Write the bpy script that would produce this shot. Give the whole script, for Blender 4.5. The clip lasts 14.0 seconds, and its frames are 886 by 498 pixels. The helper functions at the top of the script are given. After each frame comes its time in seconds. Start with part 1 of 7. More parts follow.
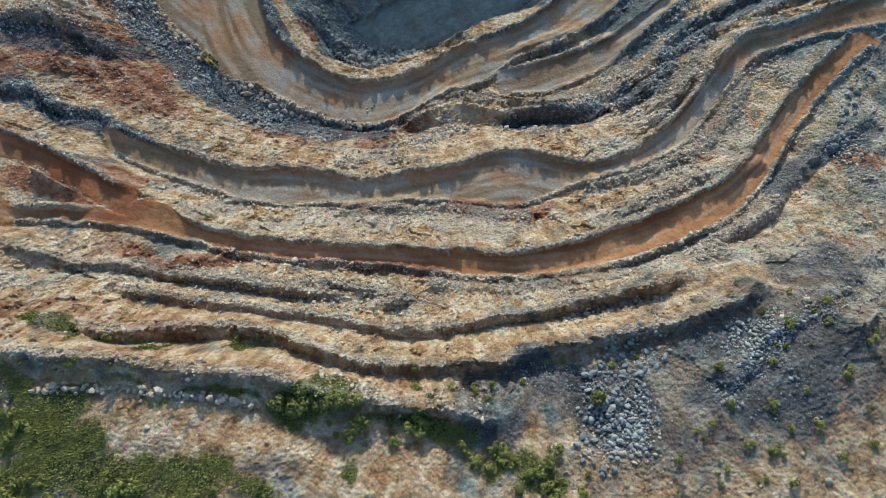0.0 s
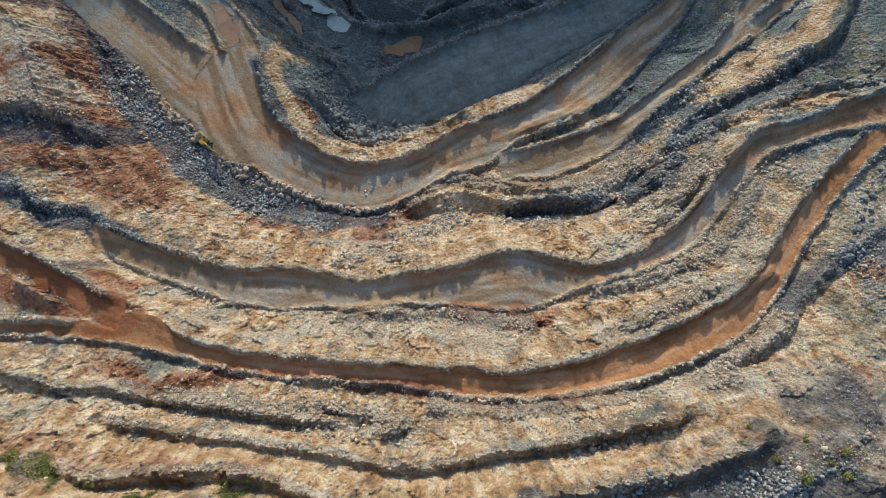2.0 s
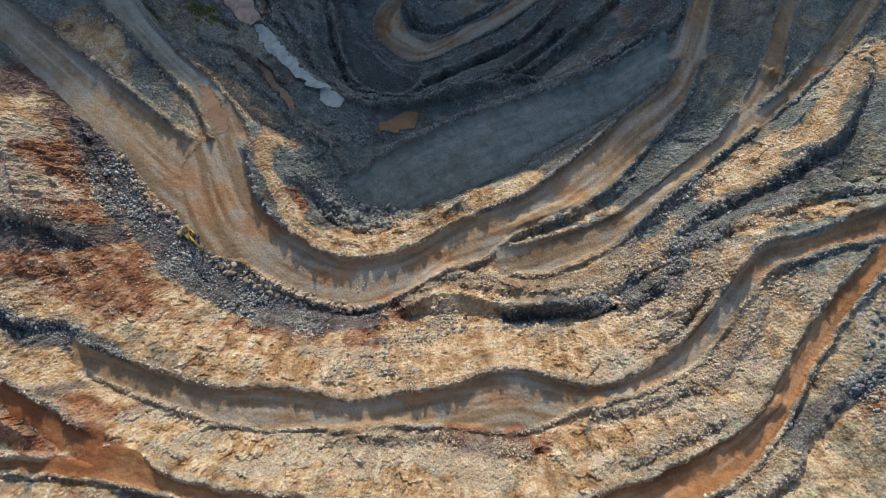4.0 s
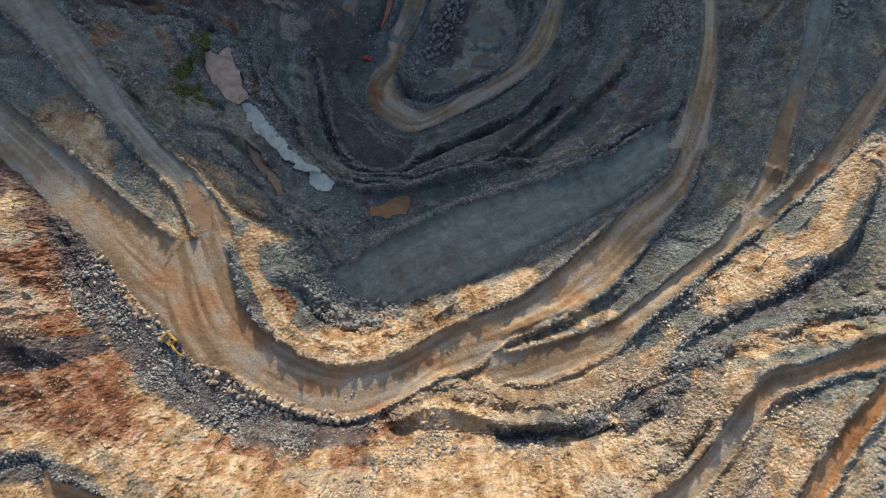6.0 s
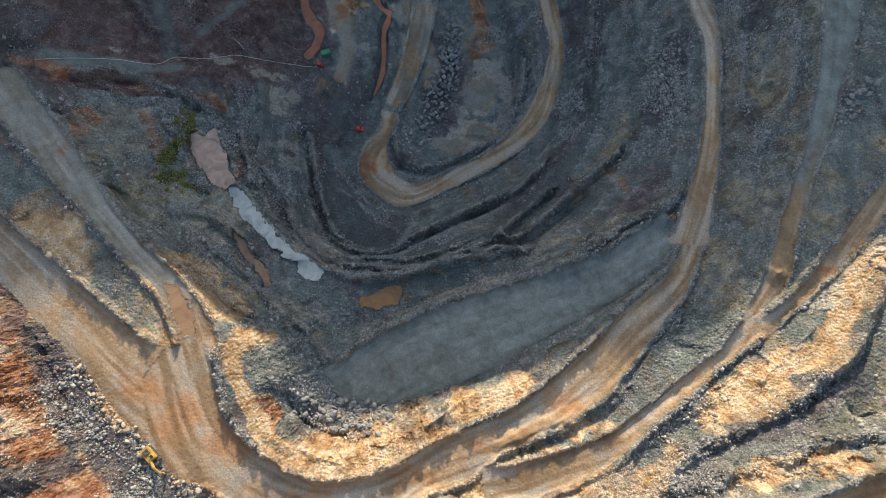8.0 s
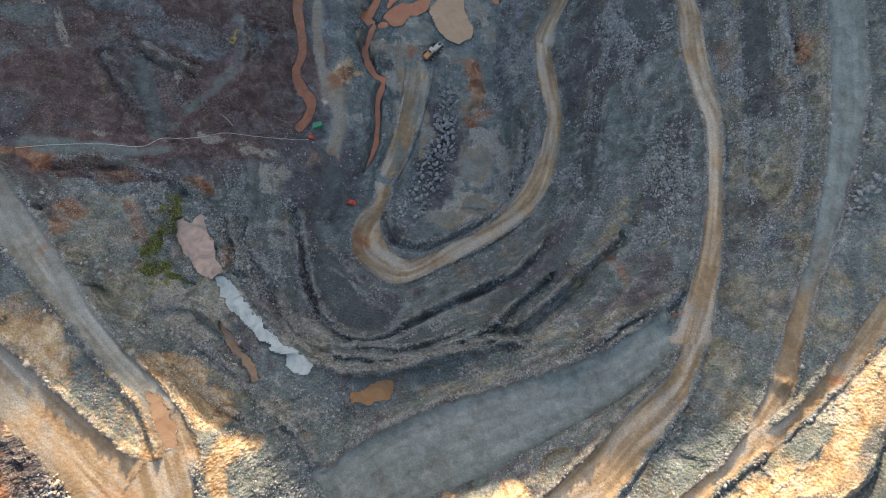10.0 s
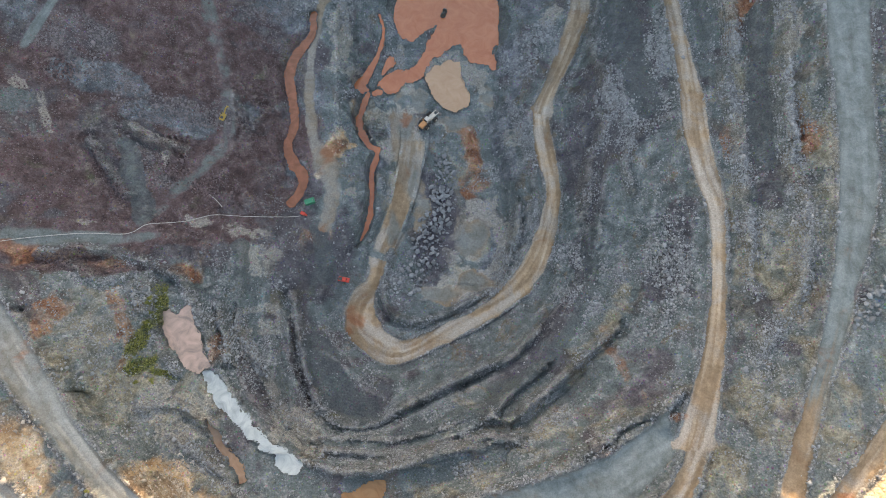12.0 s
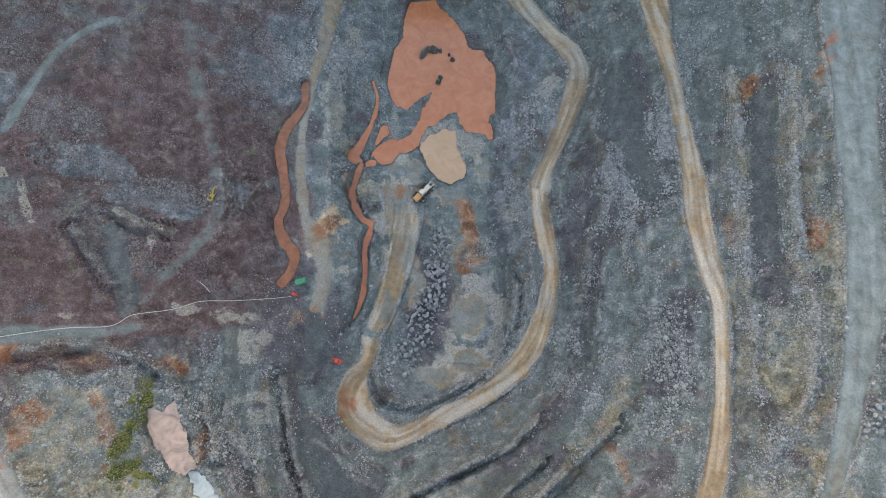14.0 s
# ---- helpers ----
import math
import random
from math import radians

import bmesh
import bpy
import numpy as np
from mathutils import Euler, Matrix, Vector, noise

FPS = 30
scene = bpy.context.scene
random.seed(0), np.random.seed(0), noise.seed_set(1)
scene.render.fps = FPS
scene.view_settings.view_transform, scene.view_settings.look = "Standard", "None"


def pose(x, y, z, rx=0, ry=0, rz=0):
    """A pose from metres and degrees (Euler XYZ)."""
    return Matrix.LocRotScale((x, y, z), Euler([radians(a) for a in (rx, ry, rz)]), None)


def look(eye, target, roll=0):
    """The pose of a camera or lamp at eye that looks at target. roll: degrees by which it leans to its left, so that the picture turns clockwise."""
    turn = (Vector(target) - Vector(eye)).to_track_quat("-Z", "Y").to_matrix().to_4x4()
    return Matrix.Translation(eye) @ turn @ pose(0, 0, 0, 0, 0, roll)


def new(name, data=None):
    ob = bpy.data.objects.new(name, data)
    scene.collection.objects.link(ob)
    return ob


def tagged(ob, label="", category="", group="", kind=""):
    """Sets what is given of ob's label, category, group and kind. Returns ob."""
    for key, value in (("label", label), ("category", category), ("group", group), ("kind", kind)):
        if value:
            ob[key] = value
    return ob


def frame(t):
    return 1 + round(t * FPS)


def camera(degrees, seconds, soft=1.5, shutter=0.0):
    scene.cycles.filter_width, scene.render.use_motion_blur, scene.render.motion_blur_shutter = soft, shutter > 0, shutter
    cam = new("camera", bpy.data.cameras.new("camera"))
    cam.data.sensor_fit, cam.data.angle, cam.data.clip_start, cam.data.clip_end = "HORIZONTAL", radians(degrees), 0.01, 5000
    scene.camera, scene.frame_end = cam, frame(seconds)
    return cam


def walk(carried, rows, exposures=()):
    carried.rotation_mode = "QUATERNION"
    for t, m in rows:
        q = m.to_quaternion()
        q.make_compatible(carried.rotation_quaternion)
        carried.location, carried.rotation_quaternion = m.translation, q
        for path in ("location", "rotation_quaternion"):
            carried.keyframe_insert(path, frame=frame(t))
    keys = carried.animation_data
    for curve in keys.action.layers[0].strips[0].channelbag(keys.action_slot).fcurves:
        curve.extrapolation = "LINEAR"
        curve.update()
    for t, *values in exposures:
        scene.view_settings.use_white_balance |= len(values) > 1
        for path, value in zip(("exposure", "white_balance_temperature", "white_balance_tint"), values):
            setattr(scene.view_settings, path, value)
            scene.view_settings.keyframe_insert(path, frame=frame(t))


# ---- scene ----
cam = camera(72, 14.0, 1.0)
# seconds, place in metres, turn in degrees: a level flight up the pit, looking almost straight down
ROWS = [
    (0, 0, 0, 230, 11.911, -0, 0),
    (0.5, 0, 6.12, 229.99, 11.976, 0.057, 0.089),
    (1, -0.01, 12.54, 230, 12.02, 0.065, 0.177),
    (1.5, -0.03, 19.22, 230.01, 12.045, 0.032, 0.264),
    (2, -0.03, 26.12, 230.02, 12.056, -0.03, 0.349),
    (2.5, -0.02, 33.22, 230.04, 12.055, -0.113, 0.431),
    (3, 0.03, 40.46, 230.06, 12.045, -0.209, 0.51),
    (4.25, 0.33, 59.06, 230.11, 11.998, -0.463, 0.692),
    (5.5, 0.95, 78.03, 230.14, 11.945, -0.671, 0.847),
    (6, 1.3, 85.66, 230.14, 11.928, -0.73, 0.901),
    (6.5, 1.69, 93.28, 230.14, 11.914, -0.77, 0.95),
    (7, 2.14, 100.89, 230.13, 11.905, -0.792, 0.994),
    (7.5, 2.62, 108.46, 230.11, 11.901, -0.795, 1.032),
    (8, 3.14, 116.01, 230.09, 11.903, -0.78, 1.066),
    (9.25, 4.54, 134.68, 230.03, 11.929, -0.679, 1.128),
    (10.5, 5.91, 153.11, 229.96, 11.983, -0.53, 1.159),
    (11, 6.39, 160.42, 229.93, 12.008, -0.474, 1.164),
    (11.5, 6.81, 167.71, 229.91, 12.033, -0.431, 1.165),
    (12, 7.15, 175, 229.9, 12.057, -0.408, 1.163),
    (12.5, 7.38, 182.29, 229.89, 12.078, -0.414, 1.157),
    (13, 7.47, 189.61, 229.9, 12.092, -0.459, 1.149),
    (13.5, 7.41, 196.98, 229.92, 12.098, -0.552, 1.138),
    (14, 7.17, 204.41, 229.95, 12.093, -0.705, 1.125),
]
EXPOSURES = [(0.0, 0.26, 5430, 1), (0.6, 0.32, 5600, 3), (1.5, 0.29, 5850, 5), (3.0, 0.3, 6130, 7), (6.5, 0.65, 7000, 12), (8.0, 1.05, 7300, 12), (10.5, 1.83, 8150, 15), (12.5, 2.4, 8700, 16), (14.0, 2.52, 8800, 15)]
walk(cam, [(t, pose(x, y, z, rx, ry, rz)) for t, x, y, z, rx, ry, rz in ROWS], EXPOSURES)

# ---- light: low sun from the north, so that the far rim shades the deep end of the pit ----
SUN_HEIGHT, SUN_TURN = 19.0, -3.0
world = bpy.data.worlds.new("sky")
scene.world = world
world.use_nodes = True
sky = world.node_tree.nodes.new("ShaderNodeTexSky")
sky.sky_type, sky.sun_disc = "NISHITA", False
sky.sun_elevation, sky.sun_rotation = radians(SUN_HEIGHT), radians(SUN_TURN)
sky.air_density, sky.dust_density, sky.ozone_density = 1.2, 1.7, 1.5
world.node_tree.nodes["Background"].inputs["Strength"].default_value = 0.15
world.node_tree.links.new(sky.outputs["Color"], world.node_tree.nodes["Background"].inputs["Color"])
sun = new("sun", bpy.data.lights.new("sun", "SUN"))
sun.data.energy, sun.data.angle, sun.data.color = 3.3, radians(0.8), (1.0, 0.88, 0.7)
sun.matrix_world = look((500 * math.sin(radians(SUN_TURN)), 500 * math.cos(radians(SUN_TURN)), 500 * math.tan(radians(SUN_HEIGHT))), (0, 0, 0))

# ---- materials ----
class Shade:
    """A node material put together line by line."""

    def __init__(self, name, rough=0.9, metal=0.0):
        self.mat = bpy.data.materials.new(name)
        self.mat.use_nodes = True
        self.tree = self.mat.node_tree
        self.bsdf = self.tree.nodes["Principled BSDF"]
        self.bsdf.inputs["Roughness"].default_value = rough
        self.bsdf.inputs["Metallic"].default_value = metal
        self.bsdf.inputs["Specular IOR Level"].default_value = 0.25

    def node(self, kind, **values):
        n = self.tree.nodes.new(kind)
        for key, value in values.items():
            n.inputs[key].default_value = value
        return n

    def link(self, a, b):
        self.tree.links.new(a, b)

    def place(self, scale=(1, 1, 1)):
        geo = self.tree.nodes.new("ShaderNodeNewGeometry")
        m = self.tree.nodes.new("ShaderNodeMapping")
        m.inputs["Scale"].default_value = scale
        self.link(geo.outputs["Position"], m.inputs["Vector"])
        return m.outputs["Vector"]

    def noise(self, scale, detail=6.0, rough=0.6, vector=None, warp=0.0):
        n = self.node("ShaderNodeTexNoise", Scale=scale, Detail=detail, Roughness=rough, Distortion=warp)
        self.link(vector if vector else self.place(), n.inputs["Vector"])
        return n.outputs["Fac"]

    def attr(self, name):
        n = self.tree.nodes.new("ShaderNodeAttribute")
        n.attribute_name = name
        return n.outputs["Fac"]

    def ramp(self, fac, *stops):
        n = self.tree.nodes.new("ShaderNodeValToRGB")
        e = n.color_ramp.elements
        while len(e) < len(stops):
            e.new(0.5)
        for el, (p, c) in zip(e, stops):
            el.position, el.color = p, (*c, 1)
        self.link(fac, n.inputs["Fac"])
        return n.outputs["Color"]

    def span(self, fac, a, b, lo=0.0, hi=1.0):
        n = self.tree.nodes.new("ShaderNodeMapRange")
        n.interpolation_type = "SMOOTHSTEP"
        for key, value in (("From Min", a), ("From Max", b), ("To Min", lo), ("To Max", hi)):
            n.inputs[key].default_value = value
        self.link(fac, n.inputs["Value"])
        return n.outputs["Result"]

    def math(self, op, a, b):
        n = self.tree.nodes.new("ShaderNodeMath")
        n.operation = op
        for i, v in enumerate((a, b)):
            if isinstance(v, (int, float)):
                n.inputs[i].default_value = v
            else:
                self.link(v, n.inputs[i])
        return n.outputs["Value"]

    def mix(self, fac, a, b, how="MIX"):
        n = self.tree.nodes.new("ShaderNodeMix")
        n.data_type, n.blend_type = "RGBA", how
        for key, v in (("Factor", fac), ("A", a), ("B", b)):
            sock = next(s for s in n.inputs if s.name == key and s.type == ("VALUE" if key == "Factor" else "RGBA"))
            if isinstance(v, (int, float)):
                sock.default_value = v
            elif isinstance(v, tuple):
                sock.default_value = (*v, 1)
            else:
                self.link(v, sock)
        return next(s for s in n.outputs if s.type == "RGBA")

    def done(self, color, bump=None, depth=0.1, strength=1.0):
        self.link(color, self.bsdf.inputs["Base Color"]) if not isinstance(color, tuple) else None
        if isinstance(color, tuple):
            self.bsdf.inputs["Base Color"].default_value = (*color, 1)
        if bump:
            b = self.node("ShaderNodeBump", Strength=strength, Distance=depth)
            self.link(bump, b.inputs["Height"])
            self.link(b.outputs["Normal"], self.bsdf.inputs["Normal"])
        return self.mat


def ground_material():
    """Bare quarried rock and soil: grey rock, ochre and red weathering, pale broken faces, dusty road wear and growth,
    with some relief shading painted in, laid out by the attributes of the sheet.
    """
    s = Shade("quarried_ground", 0.93)
    fine, broad = s.noise(2.2, 8, 0.75), s.noise(0.035, 5, 0.6, warp=0.8)
    mid = s.math("ADD", s.math("MULTIPLY", s.noise(0.22, 9, 0.66, warp=0.5), 0.82), s.math("ADD", s.math("MULTIPLY", s.attr("flow"), 0.13), s.math("MULTIPLY", s.attr("strata"), 0.08)))
    teal = s.ramp(mid, (0.3, (0.07, 0.085, 0.085)), (0.46, (0.148, 0.178, 0.175)), (0.58, (0.216, 0.25, 0.244)), (0.7, (0.4, 0.43, 0.41)))
    mauve = s.ramp(mid, (0.3, (0.062, 0.056, 0.06)), (0.48, (0.125, 0.115, 0.121)), (0.6, (0.185, 0.172, 0.178)), (0.72, (0.36, 0.345, 0.34)))
    umber = s.ramp(mid, (0.3, (0.075, 0.068, 0.058)), (0.48, (0.16, 0.146, 0.125)), (0.6, (0.235, 0.217, 0.188)), (0.72, (0.36, 0.33, 0.28)))
    grey = s.mix(s.span(s.math("ADD", broad, s.math("MULTIPLY", s.attr("west"), 0.16)), 0.53, 0.62), teal, mauve)
    grey = s.mix(s.span(s.noise(0.05, 6, 0.62, warp=1.0), 0.56, 0.66), grey, umber)
    ochre = s.ramp(mid, (0.3, (0.14, 0.08, 0.042)), (0.4, (0.4, 0.24, 0.125)), (0.5, (0.57, 0.385, 0.22)), (0.63, (0.78, 0.63, 0.45)))
    olive = s.ramp(mid, (0.3, (0.1, 0.09, 0.06)), (0.44, (0.26, 0.232, 0.165)), (0.54, (0.38, 0.342, 0.25)), (0.68, (0.58, 0.53, 0.41)))
    red = s.ramp(mid, (0.35, (0.12, 0.05, 0.03)), (0.5, (0.3, 0.135, 0.075)), (0.64, (0.5, 0.29, 0.18)))
    blue = s.ramp(mid, (0.32, (0.075, 0.086, 0.095)), (0.5, (0.17, 0.186, 0.2)), (0.64, (0.34, 0.36, 0.375)))
    maroon = s.ramp(mid, (0.32, (0.06, 0.038, 0.036)), (0.5, (0.14, 0.092, 0.088)), (0.66, (0.24, 0.175, 0.168)))
    dusty = s.ramp(s.noise(0.5, 5, 0.6), (0.3, (0.3, 0.208, 0.13)), (0.7, (0.44, 0.325, 0.212)))
    dusty = s.mix(s.span(s.math("ADD", s.noise(0.06, 6, 0.65, warp=0.6), s.math("MULTIPLY", s.math("SUBTRACT", s.attr("lane"), 0.5), 0.14)), 0.42, 0.6), dusty, s.ramp(fine, (0.3, (0.28, 0.24, 0.195)), (0.7, (0.42, 0.372, 0.31))))
    dirt = s.ramp(s.noise(0.5, 5, 0.6), (0.3, (0.32, 0.15, 0.066)), (0.7, (0.44, 0.235, 0.118)))
    slate = s.ramp(s.noise(0.25, 7, 0.7, warp=0.5), (0.35, (0.13, 0.155, 0.15)), (0.62, (0.23, 0.262, 0.252)))
    plant = s.ramp(s.noise(0.9, 6, 0.7), (0.3, (0.04, 0.05, 0.016)), (0.55, (0.12, 0.135, 0.042)), (0.75, (0.22, 0.215, 0.08)))
    blot = s.math("SUBTRACT", s.noise(0.09, 5, 0.62, warp=0.9), 0.5)

    def zone(name, sharp=0.3):
        return s.span(s.math("ADD", s.attr(name), s.math("MULTIPLY", blot, 2.2)), 0.5 - sharp, 0.5 + sharp)

    c = grey
    for name, tone in (("olive", olive), ("ochre", ochre), ("maroon", maroon), ("red", red), ("blue", blue)):
        c = s.mix(zone(name), c, tone)
    pale = s.math("MULTIPLY", s.span(s.math("ADD", s.noise(0.18, 8, 0.7, warp=1.2), s.math("MULTIPLY", s.attr("pale"), 0.22)), 0.58, 0.7), s.span(s.attr("pale"), 0.05, 0.6))
    c = s.mix(s.math("MULTIPLY", pale, 0.6), c, s.ramp(fine, (0.3, (0.34, 0.31, 0.255)), (0.7, (0.66, 0.61, 0.52))))
    # dark scree and soil, and ridge shadows put in as colour
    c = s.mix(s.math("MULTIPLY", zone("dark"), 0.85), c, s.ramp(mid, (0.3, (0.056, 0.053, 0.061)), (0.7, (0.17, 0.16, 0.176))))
    # windrow rubble, darkened so that part of its shadow band is in the colour
    c = s.mix(s.math("MULTIPLY", s.span(s.attr("berm"), 0.2, 0.8), 0.45), c, s.ramp(fine, (0.3, (0.06, 0.056, 0.052)), (0.7, (0.26, 0.245, 0.22))))
    # cut rock of the ledge risers, shading of their steep faces put into the colour
    shaded_riser = s.ramp(s.noise(0.8, 8, 0.72), (0.32, (0.05, 0.048, 0.044)), (0.55, (0.17, 0.155, 0.13)), (0.72, (0.4, 0.36, 0.29)))
    c = s.mix(s.math("MULTIPLY", s.span(s.math("ADD", s.attr("riser"), s.math("MULTIPLY", blot, 1.2)), 0.25, 0.7), 0.35), c, shaded_riser)
    c = s.mix(s.math("MULTIPLY", s.span(s.attr("bench"), 0.12, 0.45), 0.7), c, s.ramp(s.noise(0.4, 5, 0.6), (0.3, (0.085, 0.105, 0.107)), (0.7, (0.15, 0.174, 0.174))))
    c = s.mix(zone("plant"), c, plant)
    # convex ground made lighter in colour, in place of relief shading
    c = s.mix(s.math("MULTIPLY", s.math("MULTIPLY", s.attr("crest_light"), s.span(mid, 0.42, 0.6)), 0.55), c, s.mix(0.6, c, (0.46, 0.43, 0.38)), "SCREEN")
    # loose stones and pebbles
    vor = s.node("ShaderNodeTexVoronoi", Scale=1.15)
    s.link(s.place(), vor.inputs["Vector"])
    stone = s.math("MULTIPLY", s.span(vor.outputs["Distance"], 0.5, 0.25), s.span(s.noise(0.22, 5, 0.7), 0.45, 0.6))
    stone = s.math("MULTIPLY", stone, s.math("SUBTRACT", 1.0, s.attr("road")))
    grit = s.node("ShaderNodeTexVoronoi", Scale=2.3)
    s.link(s.place(), grit.inputs["Vector"])
    tone = s.tree.nodes.new("ShaderNodeSeparateColor")
    s.link(grit.outputs["Color"], tone.inputs["Color"])
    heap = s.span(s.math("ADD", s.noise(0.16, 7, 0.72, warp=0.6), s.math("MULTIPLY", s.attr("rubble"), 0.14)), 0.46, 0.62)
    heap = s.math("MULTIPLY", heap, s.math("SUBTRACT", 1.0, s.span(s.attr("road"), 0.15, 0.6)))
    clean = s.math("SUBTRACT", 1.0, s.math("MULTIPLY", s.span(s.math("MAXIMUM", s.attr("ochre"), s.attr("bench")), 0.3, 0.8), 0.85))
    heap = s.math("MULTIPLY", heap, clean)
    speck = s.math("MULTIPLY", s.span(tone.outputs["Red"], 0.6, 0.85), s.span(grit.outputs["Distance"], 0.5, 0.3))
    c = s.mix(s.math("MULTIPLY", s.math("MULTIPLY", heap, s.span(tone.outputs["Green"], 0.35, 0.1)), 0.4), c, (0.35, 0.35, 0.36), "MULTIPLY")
    c = s.mix(s.math("MULTIPLY", s.math("MULTIPLY", speck, heap), 0.6), c, s.mix(0.6, c, (0.5, 0.5, 0.48), "SCREEN"))
    c = s.mix(s.math("MULTIPLY", stone, 0.5), c, s.mix(0.5, vor.outputs["Color"], (0.5, 0.5, 0.48), "MULTIPLY"), "OVERLAY")
    # driven surfaces
    tracks = s.span(s.attr("rut"), 0.35, 0.75)
    way = s.mix(s.span(s.attr("slate"), 0.3, 0.7), s.mix(s.span(s.attr("dirt"), 0.3, 0.7), dusty, dirt), slate)
    way = s.mix(s.math("MULTIPLY", zone("red"), 0.7), way, (0.36, 0.135, 0.062))
    way = s.mix(s.span(s.attr("slate"), 0.1, 0.9, 0.7, 0.3), way, s.ramp(s.attr("lane"), (0.15, (0.58, 0.56, 0.53)), (0.5, (0.92, 0.91, 0.9)), (0.85, (1.22, 1.22, 1.22))), "MULTIPLY")
    way = s.mix(s.math("MULTIPLY", s.attr("verge"), 0.25), way, (0.62, 0.58, 0.54), "MULTIPLY")
    way = s.mix(s.math("MULTIPLY", tracks, 0.25), way, (0.5, 0.42, 0.32), "SCREEN")
    way = s.mix(s.math("MULTIPLY", s.span(s.noise(0.09, 5, 0.65, warp=0.8), 0.45, 0.7), 0.5), way, (0.62, 0.56, 0.5), "MULTIPLY")
    c = s.mix(s.span(s.math("ADD", s.attr("road"), s.math("MULTIPLY", blot, 1.5)), 0.34, 0.66), c, way)
    c = s.mix(s.math("MULTIPLY", s.span(s.attr("wet"), 0.05, 0.4), 0.55), c, (0.5, 0.44, 0.4), "MULTIPLY")
    calm = s.math("SUBTRACT", 1.0, s.math("ADD", s.math("MULTIPLY", s.attr("road"), 0.45), s.math("MULTIPLY", s.span(s.attr("ochre"), 0.4, 0.9), 0.35)))
    c = s.mix(s.math("MULTIPLY", calm, 0.66), c, s.ramp(fine, (0.36, (0.4, 0.4, 0.4)), (0.64, (1.28, 1.28, 1.28))), "MULTIPLY")
    height = s.math("ADD", s.math("MULTIPLY", fine, 0.45), s.math("MULTIPLY", vor.outputs["Distance"], -0.4))
    height = s.math("MULTIPLY", height, s.math("SUBTRACT", 1.0, s.math("MULTIPLY", s.attr("road"), 0.85)))
    return s.done(c, height, 1.7)


GROUND = ground_material()


def water_material(name, deep, shallow, rough=0.12):
    s = Shade(name, rough)
    s.bsdf.inputs["Specular IOR Level"].default_value = 0.5
    return s.done(s.ramp(s.noise(0.2, 7, 0.68, warp=1.2), (0.33, deep), (0.62, shallow)), s.noise(1.5, 3), 0.01)


RUST_WATER = water_material("rust_water", (0.38, 0.11, 0.045), (0.46, 0.16, 0.075))
DITCH_WATER = water_material("ditch_water", (0.17, 0.058, 0.024), (0.29, 0.1, 0.045))
SILT_WATER = water_material("silt_water", (0.4, 0.235, 0.135), (0.46, 0.29, 0.175))
MILK_WATER = water_material("milky_water", (0.26, 0.3, 0.295), (0.46, 0.5, 0.48))
PINK_WATER = water_material("pink_silt", (0.2, 0.16, 0.135), (0.45, 0.31, 0.245), 0.35)
MUD_WATER = water_material("mud_water", (0.24, 0.14, 0.08), (0.33, 0.21, 0.13))
AMBER_WATER = water_material("amber_water", (0.23, 0.11, 0.04), (0.33, 0.17, 0.07))

import collections

# ---- layout: flats (pit edge x, y, wall edge x, y, height) and ridges, gullies and feet of slopes (x, y, height) ----
NORTH_RIM = 171.0
RIBBONS = {}
RIBBONS["orange_road"] = [(-101.7, 39.5, -100.7, 33.6, 96), (-87.5, 39.1, -86.7, 33.7, 95.5), (-76.8, 38.5, -73.6, 33.1, 95), (-67.7, 40.2, -64.2, 31.1, 94), (-56.4, 35.5, -55.7, 29.2, 93.5), (-46.5, 33.2, -46.0, 26.9, 93), (-34.2, 31.7, -33.8, 25.5, 93), (-21.9, 30.8, -21.6, 24.7, 93), (-9.6, 30.4, -9.5, 23.7, 93), (2.6, 29.6, 2.6, 21.8, 93), (13.6, 29.0, 14.7, 21.3, 93), (27.0, 30.7, 27.9, 22.3, 93.5), (39.2, 34.7, 41.1, 24.7, 94), (51.8, 39.6, 54.7, 29.8, 94), (65.2, 46.3, 68.0, 36.6, 93), (73.0, 53.9, 77.8, 46.0, 91), (81.4, 64.7, 86.6, 58.1, 89), (92.0, 76.2, 97.4, 70.7, 87), (102.5, 85.4, 108.1, 80.4, 85.3), (108.5, 90.3, 115.0, 86.4, 84.8)]
RIBBONS["red_spur"] = [(-110.1, 60.3, -108.7, 52.0, 93), (-99.3, 56.5, -98.2, 49.3, 93), (-86.8, 50.9, -86.9, 43.5, 93.5), (-75.7, 45.0, -77.3, 38.2, 94), (-71.0, 42.4, -72.8, 36.4, 94)]
RIBBONS["upper_bench_road"] = [(-87.8, 64.0, -86.7, 58.0, 82), (-77.5, 61.3, -76.4, 51.9, 82), (-66.1, 57.5, -65.1, 47.7, 82), (-52.4, 53.9, -51.5, 43.5, 81), (-41.5, 54.0, -40.7, 42.3, 80.5), (-30.4, 52.8, -29.9, 42.4, 80.5), (-19.4, 51.0, -19.1, 42.5, 80), (-11.1, 52.4, -9.6, 43.5, 80), (2.7, 54.9, 2.7, 43.3, 80), (16.5, 58.5, 17.7, 41.8, 80.5), (27.5, 56.8, 27.9, 44.9, 81), (38.5, 55.1, 38.2, 48.7, 81), (49.8, 59.4, 50.8, 52.5, 81), (61.2, 68.5, 63.3, 59.4, 82), (69.4, 79.1, 73.7, 72.0, 83), (77.8, 88.6, 82.8, 81.6, 83.5), (90.8, 92.6, 92.8, 85.4, 84), (105.5, 98.3, 107.0, 88.6, 84.5), (120.0, 102.1, 121.3, 91.5, 85)]
